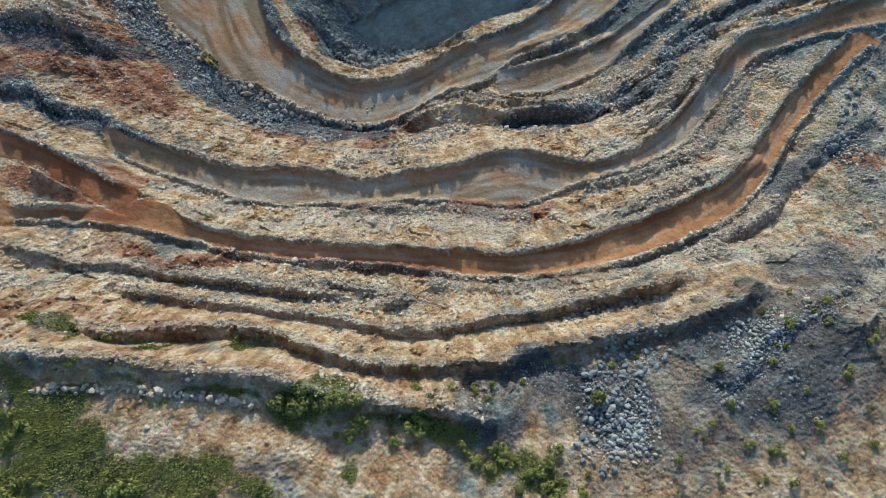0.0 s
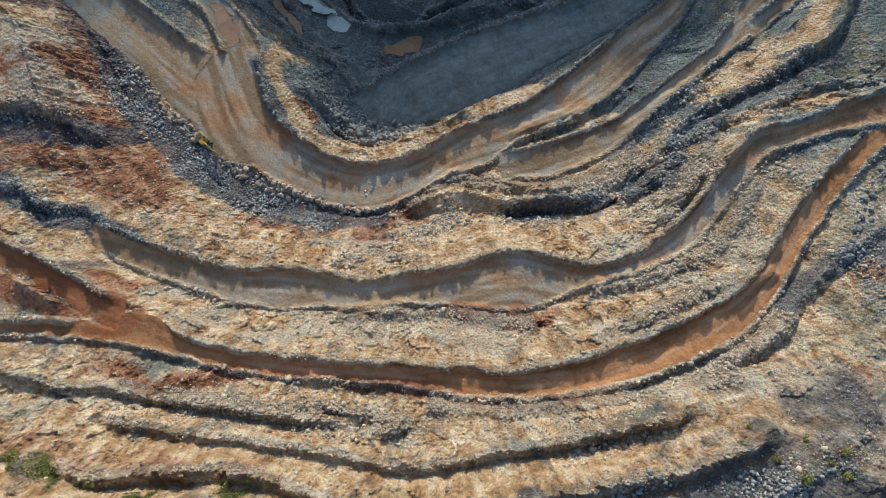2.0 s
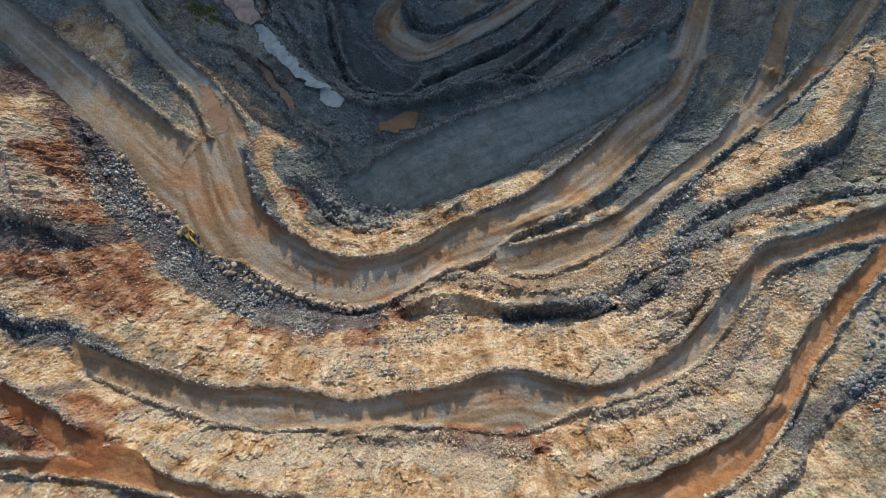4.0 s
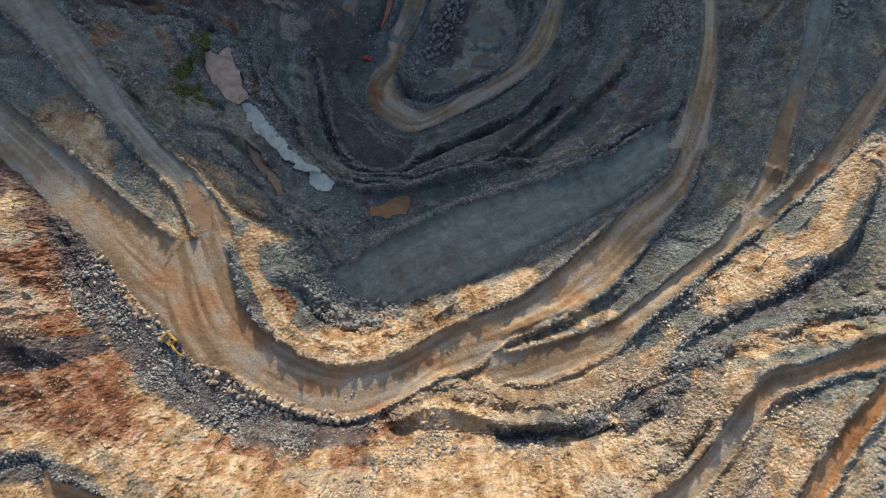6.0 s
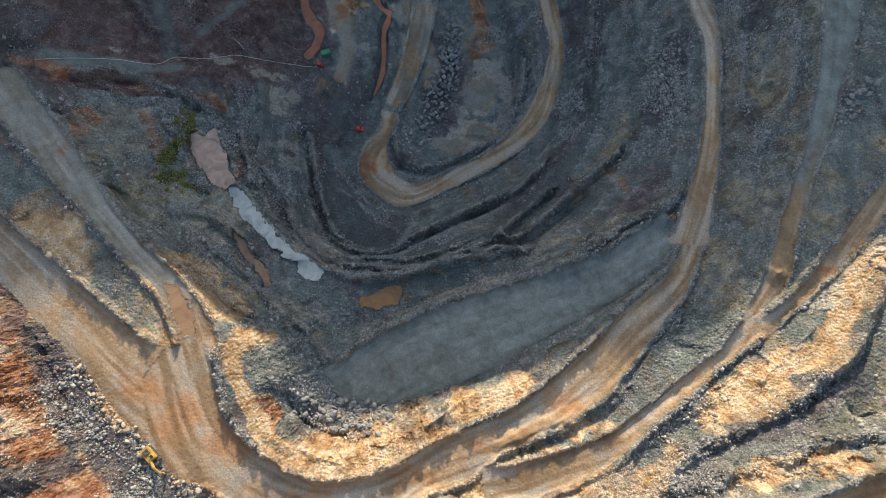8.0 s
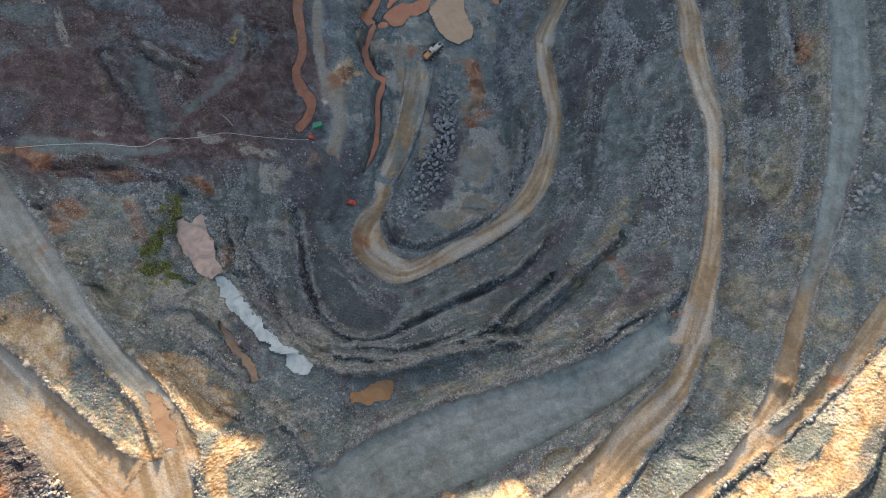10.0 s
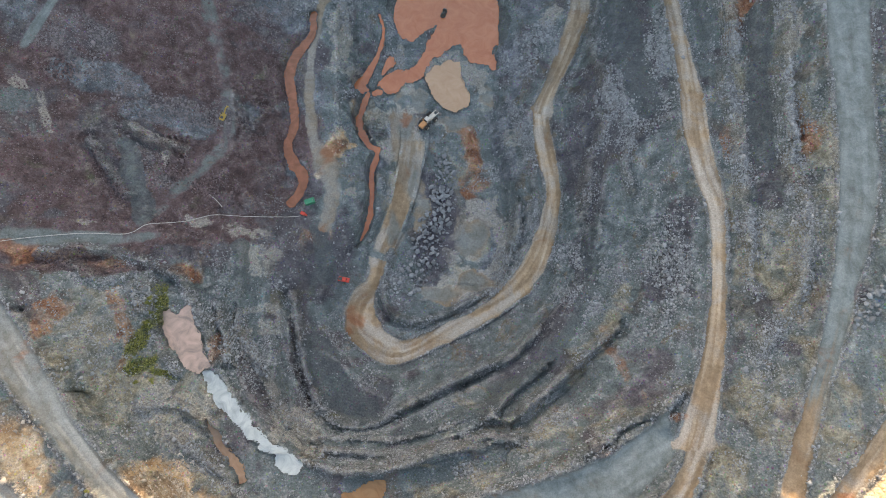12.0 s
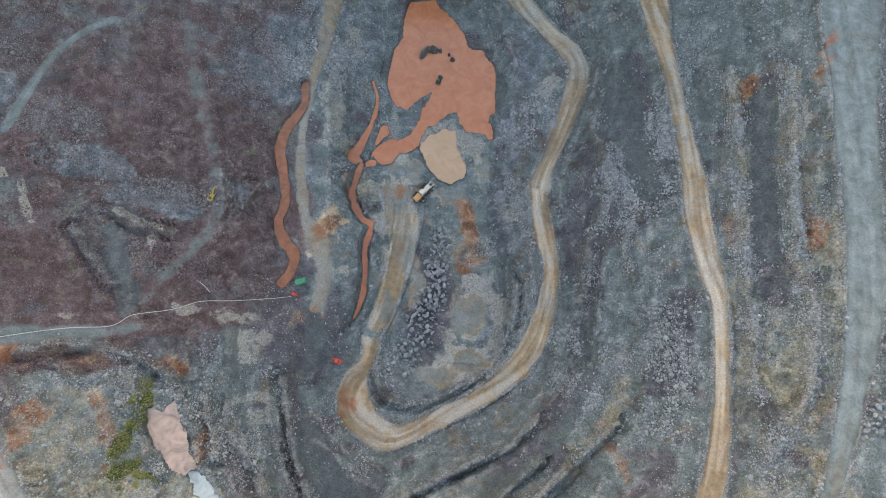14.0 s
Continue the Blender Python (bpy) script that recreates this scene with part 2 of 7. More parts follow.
RIBBONS["haul_road_west"] = [(-155.8, 185.8, -162.6, 177.1, 62), (-142.2, 176.6, -143.0, 161.8, 62), (-131.1, 168.3, -127.8, 148.5, 61.5), (-112.5, 154.2, -111.1, 133.4, 61), (-94.1, 140.1, -95.5, 119.7, 61), (-78.2, 128.0, -82.2, 106.2, 60.5), (-68.9, 121.6, -73.6, 97.6, 60)]
RIBBONS["haul_road_northwest"] = [(-141.5, 218.9, -150.6, 213.0, 61), (-130.2, 211.0, -137.6, 195.2, 60.5), (-118.4, 198.7, -126.4, 185.8, 60), (-102.4, 179.9, -111.7, 171.3, 60), (-91.3, 165.0, -97.6, 157.8, 60), (-80.2, 152.7, -85.8, 146.5, 60), (-68.7, 142.7, -76.8, 137.4, 60), (-58.0, 129.9, -70.2, 127.4, 60), (-53.6, 116.2, -67.7, 119.0, 60)]
RIBBONS["haul_road"] = [(-58.7, 126.2, -71.3, 121.6, 60), (-55.2, 118.2, -75.2, 112.9, 60), (-51.5, 106.8, -70.0, 93.7, 60), (-43.9, 98.2, -56.9, 85.4, 59.5), (-34.2, 92.1, -45.9, 79.5, 58.5), (-25.6, 89.6, -34.2, 74.4, 57.5), (-16.2, 90.9, -21.0, 73.0, 57), (-5.9, 94.7, -8.6, 78.1, 57), (5.2, 100.8, 0.7, 83.8, 57.5), (14.9, 105.4, 11.7, 87.4, 57.5), (25.5, 110.2, 22.9, 95.5, 57), (36.5, 118.9, 39.3, 102.3, 56.5), (48.8, 129.4, 53.1, 112.7, 55.5), (58.3, 139.1, 64.4, 125.3, 53.5), (71.5, 150.0, 76.4, 139.0, 51.5), (76.3, 162.7, 85.8, 159.0, 50.2), (80.6, 173.8, 89.5, 170.0, 49.6)]
RIBBONS["haul_road_north"] = [(73.1, 157.1, 85.6, 157.3, 50.3), (77.0, 166.8, 88.1, 167.0, 50), (80.7, 176.7, 90.4, 176.9, 49.5), (84.3, 186.9, 92.3, 187.1, 49), (87.2, 199.3, 94.1, 199.4, 48.2), (88.7, 212.0, 95.2, 212.1, 47.5), (89.5, 227.2, 96.3, 227.3, 46.5), (86.9, 239.2, 96.6, 239.4, 45), (85.1, 251.7, 95.5, 251.9, 43.5), (84.9, 269.2, 94.7, 269.5, 41.5), (84.9, 286.0, 92.9, 286.2, 39), (83.3, 305.5, 90.4, 307.8, 37), (79.9, 323.4, 88.9, 325.9, 35.7), (75.8, 341.8, 88.7, 342.1, 35), (72.7, 368.3, 85.4, 368.7, 34)]
RIBBONS["east_ramp"] = [(16.2, 92.5, 17.2, 84.6, 57.5), (29.2, 95.5, 29.0, 83.3, 58), (40.4, 99.2, 41.6, 87.5, 58.5), (50.0, 103.0, 52.8, 93.9, 59), (58.2, 108.7, 61.1, 101.9, 59.5), (69.7, 117.3, 72.5, 111.2, 60.5), (81.4, 126.9, 85.9, 122.0, 61.5), (92.1, 139.8, 97.8, 130.1, 62)]
RIBBONS["east_road_north"] = [(87.6, 133.3, 98.9, 138.4, 62), (94.6, 147.6, 102.8, 144.9, 62.3), (99.8, 160.9, 107.3, 159.6, 62.8), (105.1, 174.6, 112.1, 173.7, 63), (109.8, 187.2, 117.9, 186.5, 63), (113.9, 201.6, 123.4, 201.8, 63.5), (116.9, 216.5, 128.6, 216.8, 64), (119.5, 233.8, 133.1, 234.1, 64), (120.8, 251.8, 134.2, 252.1, 64), (121.0, 270.6, 135.7, 270.9, 64), (121.2, 295.8, 138.6, 296.2, 64.5), (120.4, 333.1, 144.8, 333.8, 65)]
RIBBONS["east_road_south"] = [(91.6, 133.8, 96.0, 128.7, 62), (103.0, 143.3, 106.6, 138.2, 62.5), (115.7, 158.2, 122.6, 153.0, 63.5), (127.7, 174.1, 134.5, 167.8, 65), (140.6, 192.0, 148.1, 184.6, 67)]
RIBBONS["grey_platform"] = [(-30.6, 117.6, -22.7, 106.9, 41.5), (-16.3, 129.0, -12.0, 107.3, 42.5), (-2.1, 136.1, 1.9, 111.4, 43.5), (12.3, 141.9, 15.9, 116.7, 45), (26.5, 146.0, 28.0, 123.3, 46.5), (40.8, 150.8, 40.2, 130.3, 48), (53.3, 155.6, 54.3, 138.2, 49), (64.2, 162.6, 65.1, 145.5, 49.7), (72.0, 167.5, 73.6, 155.0, 50)]
RIBBONS["pond_bench"] = [(-43.3, 153.5, -42.9, 147.0, 35.3), (-28.5, 149.2, -27.7, 134.6, 35), (-17.5, 147.6, -18.7, 133.0, 34.6), (-6.6, 148.8, -6.2, 137.8, 34.5), (6.2, 153.6, 6.4, 143.4, 35), (17.2, 155.3, 17.3, 147.3, 35.5), (27.3, 157.6, 28.2, 150.6, 36)]
RIBBONS["lower_bench"] = [(-34.3, 156.1, -33.2, 153.4, 24), (-18.6, 156.4, -18.4, 153.1, 24), (-3.7, 156.7, -1.7, 153.5, 25), (9.2, 160.9, 11.1, 157.0, 26.5), (20.1, 164.8, 22.0, 161.9, 28), (30.1, 163.7, 31.9, 160.7, 29), (40.1, 171.6, 42.8, 168.8, 30), (49.3, 181.2, 52.9, 177.6, 31)]
RIBBONS["dark_flat"] = [(-40.2, 185.1, -40.5, 175.1, 14), (-34.2, 184.2, -36.2, 168.4, 13.5), (-27.0, 179.4, -30.0, 162.7, 13.5), (-19.7, 172.6, -20.0, 159.6, 13.5), (-10.5, 167.9, -11.3, 162.1, 13.5)]
RIBBONS["floor_road"] = [(-19.8, 220.3, -13.2, 218.2, 4), (-21.5, 211.4, -15.5, 210.4, 4), (-27.1, 204.6, -17.8, 201.6, 4.5), (-28.6, 193.7, -14.4, 195.1, 5), (-22.2, 184.8, -11.0, 191.9, 5.5), (-9.5, 178.8, -3.6, 189.7, 5.8), (8.9, 187.0, 8.8, 195.8, 6.5), (25.4, 195.5, 21.2, 202.2, 8), (38.8, 205.0, 30.5, 210.6, 9.5), (46.4, 215.6, 36.6, 219.7, 11), (50.1, 229.2, 41.7, 232.3, 13), (51.8, 244.3, 44.2, 245.9, 14.5), (49.8, 256.4, 40.0, 259.6, 15), (47.3, 271.4, 39.7, 274.8, 15), (49.2, 279.5, 41.0, 280.6, 15)]
RIBBONS["floor_road_north"] = [(47.6, 272.5, 39.8, 275.6, 15), (50.2, 281.8, 41.8, 281.5, 15), (55.0, 293.0, 46.5, 292.8, 15), (60.7, 306.8, 51.0, 306.5, 15.2), (64.3, 320.9, 54.5, 320.6, 15.3), (61.3, 331.5, 51.4, 327.6, 15.4), (51.6, 340.9, 43.8, 337.0, 15.6), (42.8, 351.5, 33.8, 346.3, 16), (34.9, 365.7, 25.9, 360.4, 17)]
RIBBONS["pit_floor"] = [(-13.1, 213.0, 25.8, 209.5, 2.5), (-11.5, 228.8, 32.3, 225.3, 2.5), (-11.0, 245.0, 30.1, 246.0, 2.5), (-12.7, 263.6, 27.8, 264.6, 3.5), (-15.5, 279.9, 25.4, 278.5, 5), (-16.1, 297.1, 25.2, 293.0, 5.7), (-12.0, 312.4, 27.5, 313.5, 5.9), (-10.5, 336.3, 25.0, 337.2, 6), (-6.3, 355.6, 15.3, 356.2, 6)]
RIBBONS["floor_track"] = [(-20.9, 220.3, -12.8, 218.2, 4), (-16.0, 232.8, -7.2, 231.2, 4), (-12.1, 246.8, -2.8, 245.8, 4), (-9.9, 262.1, 0.4, 260.7, 4.3), (-9.6, 272.8, 1.7, 270.7, 4.8)]
RIBBONS["rim_bench_low"] = [(-98.0, 30.6, -97.7, 28.4, 102), (-88.5, 27.6, -88.2, 25.3, 101), (-79.0, 25.3, -78.8, 23.0, 100), (-69.7, 25.0, -69.4, 22.5, 99), (-59.8, 22.8, -59.6, 20.8, 98.5), (-44.9, 20.9, -44.7, 19.1, 98.5), (-32.6, 19.1, -32.5, 17.2, 98), (-17.8, 18.0, -17.7, 16.2, 97.5)]
RIBBONS["rim_bench_mid"] = [(-68.9, 19.3, -69.3, 17.0, 105), (-56.5, 17.2, -56.2, 14.8, 105), (-44.7, 15.5, -44.5, 13.5, 105), (-33.0, 14.2, -32.8, 12.1, 105), (-23.6, 13.2, -23.6, 11.1, 105), (-14.4, 11.4, -14.3, 9.3, 104.5), (-5.1, 10.6, -5.1, 8.4, 104.5), (4.2, 11.5, 4.2, 8.9, 104), (11.3, 13.4, 12.4, 10.7, 103.5), (18.3, 14.2, 19.4, 11.5, 103.5), (30.1, 16.9, 31.1, 14.5, 104), (40.5, 18.7, 41.5, 16.4, 105), (50.9, 22.1, 51.8, 19.4, 106)]
RIBBONS["rim_bench_high"] = [(-70.2, 11.4, -70.4, 8.7, 114), (-63.0, 9.6, -62.7, 6.6, 113), (-54.9, 10.3, -54.6, 6.6, 112), (-46.4, 10.6, -46.1, 6.9, 111.5), (-38.8, 10.8, -38.5, 7.3, 111.5), (-31.0, 8.9, -30.8, 6.0, 111.5), (-24.4, 6.8, -24.2, 3.6, 111.5), (-15.6, 4.1, -15.5, 1.3, 111.5), (-6.9, 3.6, -6.9, 0.7, 111.5), (1.7, 3.5, 1.7, 0.4, 112), (10.4, 4.3, 10.3, 0.4, 112), (19.1, 6.7, 18.9, 3.0, 112), (28.8, 8.5, 29.7, 5.1, 112.5), (39.6, 10.4, 40.4, 7.2, 113), (48.2, 12.8, 49.0, 9.5, 113.5), (55.8, 16.0, 56.6, 13.0, 114), (60.9, 17.8, 62.9, 15.6, 115)]
RIBBONS["rim_bench_top"] = [(-79.0, 5.1, -78.1, -1.1, 124), (-68.3, 4.9, -67.5, -1.5, 124), (-56.8, 3.9, -56.2, -2.0, 123.5), (-47.2, 2.7, -46.7, -3.0, 123), (-37.8, 2.0, -37.3, -3.9, 122), (-30.1, 1.0, -29.7, -5.4, 121), (-22.3, -1.3, -22.0, -8.8, 120), (-14.4, -2.6, -14.2, -10.7, 119), (-4.4, -3.7, -4.3, -11.7, 118.5), (3.6, -4.6, 3.6, -12.7, 118), (11.6, -6.5, 11.5, -12.7, 118)]
RIBBONS["west_track"] = [(-101.2, 324.7, -97.0, 321.6, 43), (-112.5, 317.8, -110.1, 314.3, 45), (-121.6, 307.7, -118.3, 304.7, 46), (-125.8, 296.4, -121.8, 293.6, 48), (-129.8, 286.0, -124.9, 283.3, 49), (-133.2, 274.1, -128.5, 272.4, 50)]
RIBBONS["west_shelf"] = [(-75.4, 273.8, -68.6, 273.9, 29), (-73.6, 261.9, -66.8, 262.1, 28), (-74.3, 250.0, -67.6, 250.1, 28), (-81.6, 237.8, -75.8, 236.1, 30), (-88.5, 229.7, -84.3, 225.2, 33)]
RIBBONS["cable_shelf"] = [(-133.7, 215.2, -131.8, 204.7, 53), (-119.6, 216.8, -118.0, 206.9, 49), (-107.1, 219.3, -105.7, 209.5, 44), (-97.4, 222.0, -94.3, 212.5, 39), (-85.7, 220.9, -86.4, 211.2, 36), (-76.8, 207.6, -81.9, 203.7, 36)]
RIBBONS["stream_shelf"] = [(-51.7, 311.6, -35.3, 312.1, 20), (-51.7, 288.6, -34.4, 289.1, 18), (-51.8, 270.6, -33.5, 268.7, 16.5), (-50.9, 252.9, -32.8, 252.2, 15), (-49.0, 238.7, -34.3, 238.0, 14), (-44.0, 226.8, -39.8, 225.8, 14)]
RIBBONS["seep_gully"] = [(-81.2, 199.4, -74.0, 199.6, 38.5), (-78.4, 188.6, -70.4, 188.7, 38), (-70.3, 178.1, -64.2, 179.1, 37.5), (-62.6, 169.5, -57.5, 171.3, 37), (-54.1, 161.0, -49.9, 162.8, 36.3), (-44.9, 152.6, -41.6, 155.3, 35.5), (-40.2, 146.8, -33.5, 149.5, 35)]
RIDGES = {}
RIDGES["west_spur_top"] = [(-123.9, 124.1, 86), (-115.9, 120.5, 84), (-109.3, 106.3, 84), (-103.4, 91.5, 83), (-103.3, 76.5, 84)]
RIDGES["west_spur_foot"] = [(-115.0, 139.7, 66), (-106.2, 128.1, 64), (-92.6, 105.7, 62.5), (-78.6, 92.5, 61.5), (-61.4, 79.4, 61), (-45.4, 74.1, 59.5), (-29.3, 72.0, 58.5)]
RIDGES["haul_face_top"] = [(-96.9, 71.3, 82), (-89.7, 71.8, 80), (-74.4, 66.5, 78), (-54.4, 61.1, 77), (-37.3, 58.5, 76), (-20.1, 56.5, 76), (-5.9, 58.1, 76)]
RIDGES["saddle"] = [(-9.9, 74.2, 61), (2.8, 78.2, 65.5), (15.2, 75.6, 67), (30.5, 74.8, 67.5), (42.4, 74.6, 69), (57.3, 78.2, 71), (65.4, 93.4, 68.5), (79.6, 107.2, 67.5), (92.0, 119.5, 67.5), (115.6, 141.0, 68), (121.9, 150.4, 68)]
RIDGES["saddle_foot"] = [(-9.9, 71.9, 60), (2.9, 72.2, 63.5), (18.4, 71.2, 65), (39.8, 71.2, 66.5), (53.7, 78.9, 68)]
RIDGES["east_knoll"] = [(114.7, 123.2, 71), (109.1, 109.1, 72), (117.2, 109.9, 74)]
RIDGES["island"] = [(-94.2, 46.9, 98), (-84.5, 42.2, 97), (-77.3, 40.2, 96.5)]
RIDGES["lip"] = [(-54.9, 130.2, 58.5), (-46.6, 115.7, 58), (-41.2, 103.2, 57), (-31.4, 95.6, 56), (-23.4, 93.4, 56), (-12.5, 96.7, 56), (0.0, 102.4, 56), (12.8, 110.7, 55.5), (22.5, 114.1, 55.5)]
RIDGES["rubble_foot"] = [(-40.5, 110.5, 48), (-33.6, 102.3, 46.5), (-23.5, 99.2, 46), (-13.6, 104.4, 45.5), (-3.6, 107.2, 45), (10.0, 114.2, 45)]
RIDGES["nw_wall_foot"] = [(-132.9, 204.7, 56), (-115.5, 195.1, 55), (-102.8, 179.1, 53), (-91.3, 166.5, 50), (-78.0, 157.2, 48), (-67.6, 144.6, 46), (-57.1, 133.8, 45), (-45.9, 132.3, 44)]
RIDGES["nw_mid"] = [(-107.7, 199.8, 50), (-98.1, 191.9, 47), (-88.8, 200.0, 43.5), (-81.5, 177.4, 42), (-70.5, 164.0, 40), (-57.8, 150.8, 38), (-43.2, 139.6, 38), (-29.7, 138.1, 37)]
RIDGES["inner_ridge"] = [(-59.2, 195.2, 23.5), (-55.4, 181.4, 26), (-50.0, 168.4, 28), (-40.6, 159.6, 26), (-33.3, 156.1, 24.5)]
RIDGES["inner_gully"] = [(-45.3, 192.7, 16), (-42.7, 180.9, 15), (-36.0, 165.4, 14)]
RIDGES["outer_u"] = [(-29.9, 185.7, 10), (-19.1, 175.8, 10.5), (-4.9, 174.0, 11.5), (15.0, 180.3, 13.3), (30.8, 188.5, 15), (44.5, 198.4, 18), (54.5, 214.6, 20), (57.0, 235.8, 20), (53.7, 269.0, 20)]
RIDGES["u_mid"] = [(-8.3, 165.9, 17), (11.0, 172.0, 18), (23.6, 177.5, 18.6), (39.4, 187.5, 24), (49.1, 199.2, 25), (60.9, 213.2, 26)]
RIDGES["east_terrace"] = [(47.1, 173.8, 32), (56.6, 188.5, 32.3), (66.0, 196.4, 33), (68.3, 211.5, 33.5), (73.0, 231.4, 33.5), (73.9, 249.9, 33.5), (69.3, 271.6, 32), (66.2, 288.2, 31)]
RIDGES["east_gully"] = [(60.4, 222.4, 29), (65.5, 253.9, 29), (60.7, 276.8, 27)]
RIDGES["wall_east"] = [(95.6, 180.0, 53), (101.6, 189.2, 56.6), (105.8, 206.4, 57), (113.1, 236.3, 55.2), (112.8, 255.9, 56), (114.7, 281.0, 57)]
RIDGES["wall_east_low"] = [(94.6, 190.4, 50), (99.2, 217.4, 48.5), (100.7, 246.7, 46.5), (101.9, 276.0, 45)]
RIDGES["far_east"] = [(126.3, 201.3, 66), (130.5, 221.2, 66), (133.8, 252.3, 67)]
RIDGES["pit_rim_w"] = [(-19.8, 225.3, 6), (-16.0, 242.9, 8), (-23.1, 260.4, 10), (-21.9, 280.1, 9), (-27.3, 301.7, 10), (-28.1, 323.3, 12), (-28.8, 342.7, 14)]
RIDGES["pit_rim_e"] = [(31.8, 213.0, 7), (35.8, 232.1, 10), (33.6, 256.7, 11), (31.5, 277.9, 11), (38.1, 294.6, 12), (38.2, 319.1, 13), (31.3, 339.0, 14)]
RIDGES["north_face"] = [(-34.5, 363.7, 17), (-12.4, 372.0, 17), (10.0, 377.1, 18), (32.4, 378.7, 20)]
RIDGES["rim_plateau"] = [(-67.5, -8.3, 125.5), (-45.4, -10.2, 124.5), (-31.5, -12.1, 123.5), (-17.5, -15.9, 122), (1.5, -18.0, 120.5), (20.9, -19.0, 119.5), (40.6, -11.6, 120), (56.3, -0.2, 120.3), (71.7, 6.7, 121), (78.7, 12.6, 122)]
MOUNDS = {}
MOUNDS["m4"] = (2, 2.4, [(22.2, 98.7), (37.7, 105.0), (47.6, 109.0), (54.3, 113.2)])
MOUNDS["m9"] = (1.4, 2.4, [(38.5, 49.1), (52.5, 51.9), (62.5, 56.2), (71.6, 64.7), (78.2, 74.8)])
MOUNDS["m10"] = (1.6, 2.4, [(75.2, 50.5), (56.0, 45.0), (42.3, 38.4)])
MOUNDS["m11"] = (1.5, 2.4, [(-0.5, 21.2), (14.4, 20.5), (26.9, 21.6), (39.6, 24.3), (52.6, 30.8), (69.5, 35.3), (79.5, 44.0), (91.2, 54.3), (102.8, 62.0)])
MOUNDS["m12"] = (1.2, 2, [(-67.8, 23.8), (-55.4, 21.9), (-44.3, 20.5)])
MOUNDS["m13"] = (1.2, 2.4, [(-24.1, 41.1), (-5.4, 43.2), (9.4, 41.4), (20.1, 39.5)])
MOUNDS["m14"] = (2, 3, [(-8.0, 75.9), (0.5, 83.7), (10.8, 83.2), (24.0, 80.6), (43.3, 83.7), (52.5, 91.0), (55.8, 98.4), (67.0, 107.6), (75.0, 112.3)])
MOUNDS["m15"] = (1.2, 2, [(34.1, 275.7), (39.2, 256.3), (41.0, 235.4), (28.8, 221.0)])
MOUNDS["t1"] = (2.8, 2.4, [(20.6, 74.3), (34.7, 75.6), (44.0, 79.4), (53.1, 84.7), (61.1, 89.8), (65.3, 96.3), (72.0, 100.7), (81.0, 105.6), (92.3, 111.1), (100.6, 117.2), (111.1, 124.3), (118.9, 137.3), (124.0, 147.0)])
MOUNDS["t2"] = (2.2, 2.2, [(51.4, 76.0), (61.1, 84.3), (65.2, 90.0), (72.6, 95.0), (79.8, 97.1)])
MOUNDS["t3"] = (2.4, 2.2, [(74.1, 95.7), (69.3, 87.5), (64.4, 78.6), (59.6, 72.1)])
MOUNDS["t4"] = (2.0, 2.0, [(87.1, 98.6), (95.1, 102.8), (102.9, 104.3), (114.0, 106.0)])
MOUNDS["t5"] = (2.0, 2.0, [(56.9, 66.6), (61.9, 73.6), (68.3, 79.9), (75.2, 84.5)])
MOUNDS["t6"] = (1.1, 2.4, [(51.4, 0.5), (60.2, 8.4), (66.6, 13.0), (75.8, 18.0), (87.1, 24.4)])
MOUNDS["t7"] = (1.6, 1.8, [(54.4, 25.7), (63.0, 30.8), (71.7, 36.1), (78.0, 40.2)])
MOUNDS["t8"] = (1.8, 1.8, [(-57.0, 22.8), (-45.7, 20.8), (-33.6, 18.5), (-22.0, 16.7), (-10.1, 16.3)])
MOUNDS["t9"] = (1.6, 1.6, [(-34.2, 20.1), (-27.4, 20.9), (-17.5, 18.7), (-7.8, 17.5)])
MOUNDS["t10"] = (1.6, 2.0, [(24.3, 14.9), (33.3, 16.9), (44.1, 19.1)])
MOUNDS["t11"] = (1.6, 1.8, [(-101.4, 69.6), (-95.4, 66.8), (-89.8, 68.2), (-82.6, 62.0)])
MOUNDS["t12"] = (2.4, 2.6, [(-114.8, 93.6), (-107.2, 95.3), (-100.5, 94.9), (-95.2, 90.9)])
MOUNDS["t13"] = (1.8, 2.2, [(-109.8, 71.7), (-102.7, 71.8), (-97.1, 68.4)])
MOUNDS["t14"] = (2.7, 1.8, [(-59.1, 195.7), (-58.2, 189.4), (-54.6, 182.8), (-49.1, 176.1), (-46.8, 169.0), (-41.1, 161.4), (-33.6, 155.1)])
MOUNDS["t15"] = (3.9, 1.8, [(-44.8, 202.7), (-41.5, 191.3), (-38.8, 178.0), (-33.5, 166.0), (-25.6, 160.4), (-15.9, 159.7), (-6.5, 164.4), (4.6, 170.6), (17.8, 177.3), (30.9, 183.5), (40.4, 192.7)])
MOUNDS["t16"] = (3.6, 1.8, [(-28.8, 153.1), (-16.1, 152.3), (-1.8, 152.4), (10.4, 157.0), (22.6, 163.1), (30.9, 171.6), (40.8, 179.8)])
MOUNDS["t17"] = (3.6, 1.8, [(-19.7, 147.6), (-4.6, 149.3), (10.3, 153.2), (20.7, 157.9), (31.6, 157.3)])
MOUNDS["t18"] = (3.3, 1.8, [(29.5, 162.2), (35.9, 167.9), (45.1, 175.1), (54.2, 183.9), (63.9, 192.6)])
MOUNDS["t19"] = (3.3, 2.0, [(40.7, 150.5), (53.5, 158.7), (61.7, 164.7), (70.5, 168.0), (78.5, 173.8)])
MOUNDS["t20"] = (2.1, 1.6, [(83.8, 262.6), (77.1, 260.2), (71.2, 255.6), (69.4, 247.1), (71.1, 237.4)])
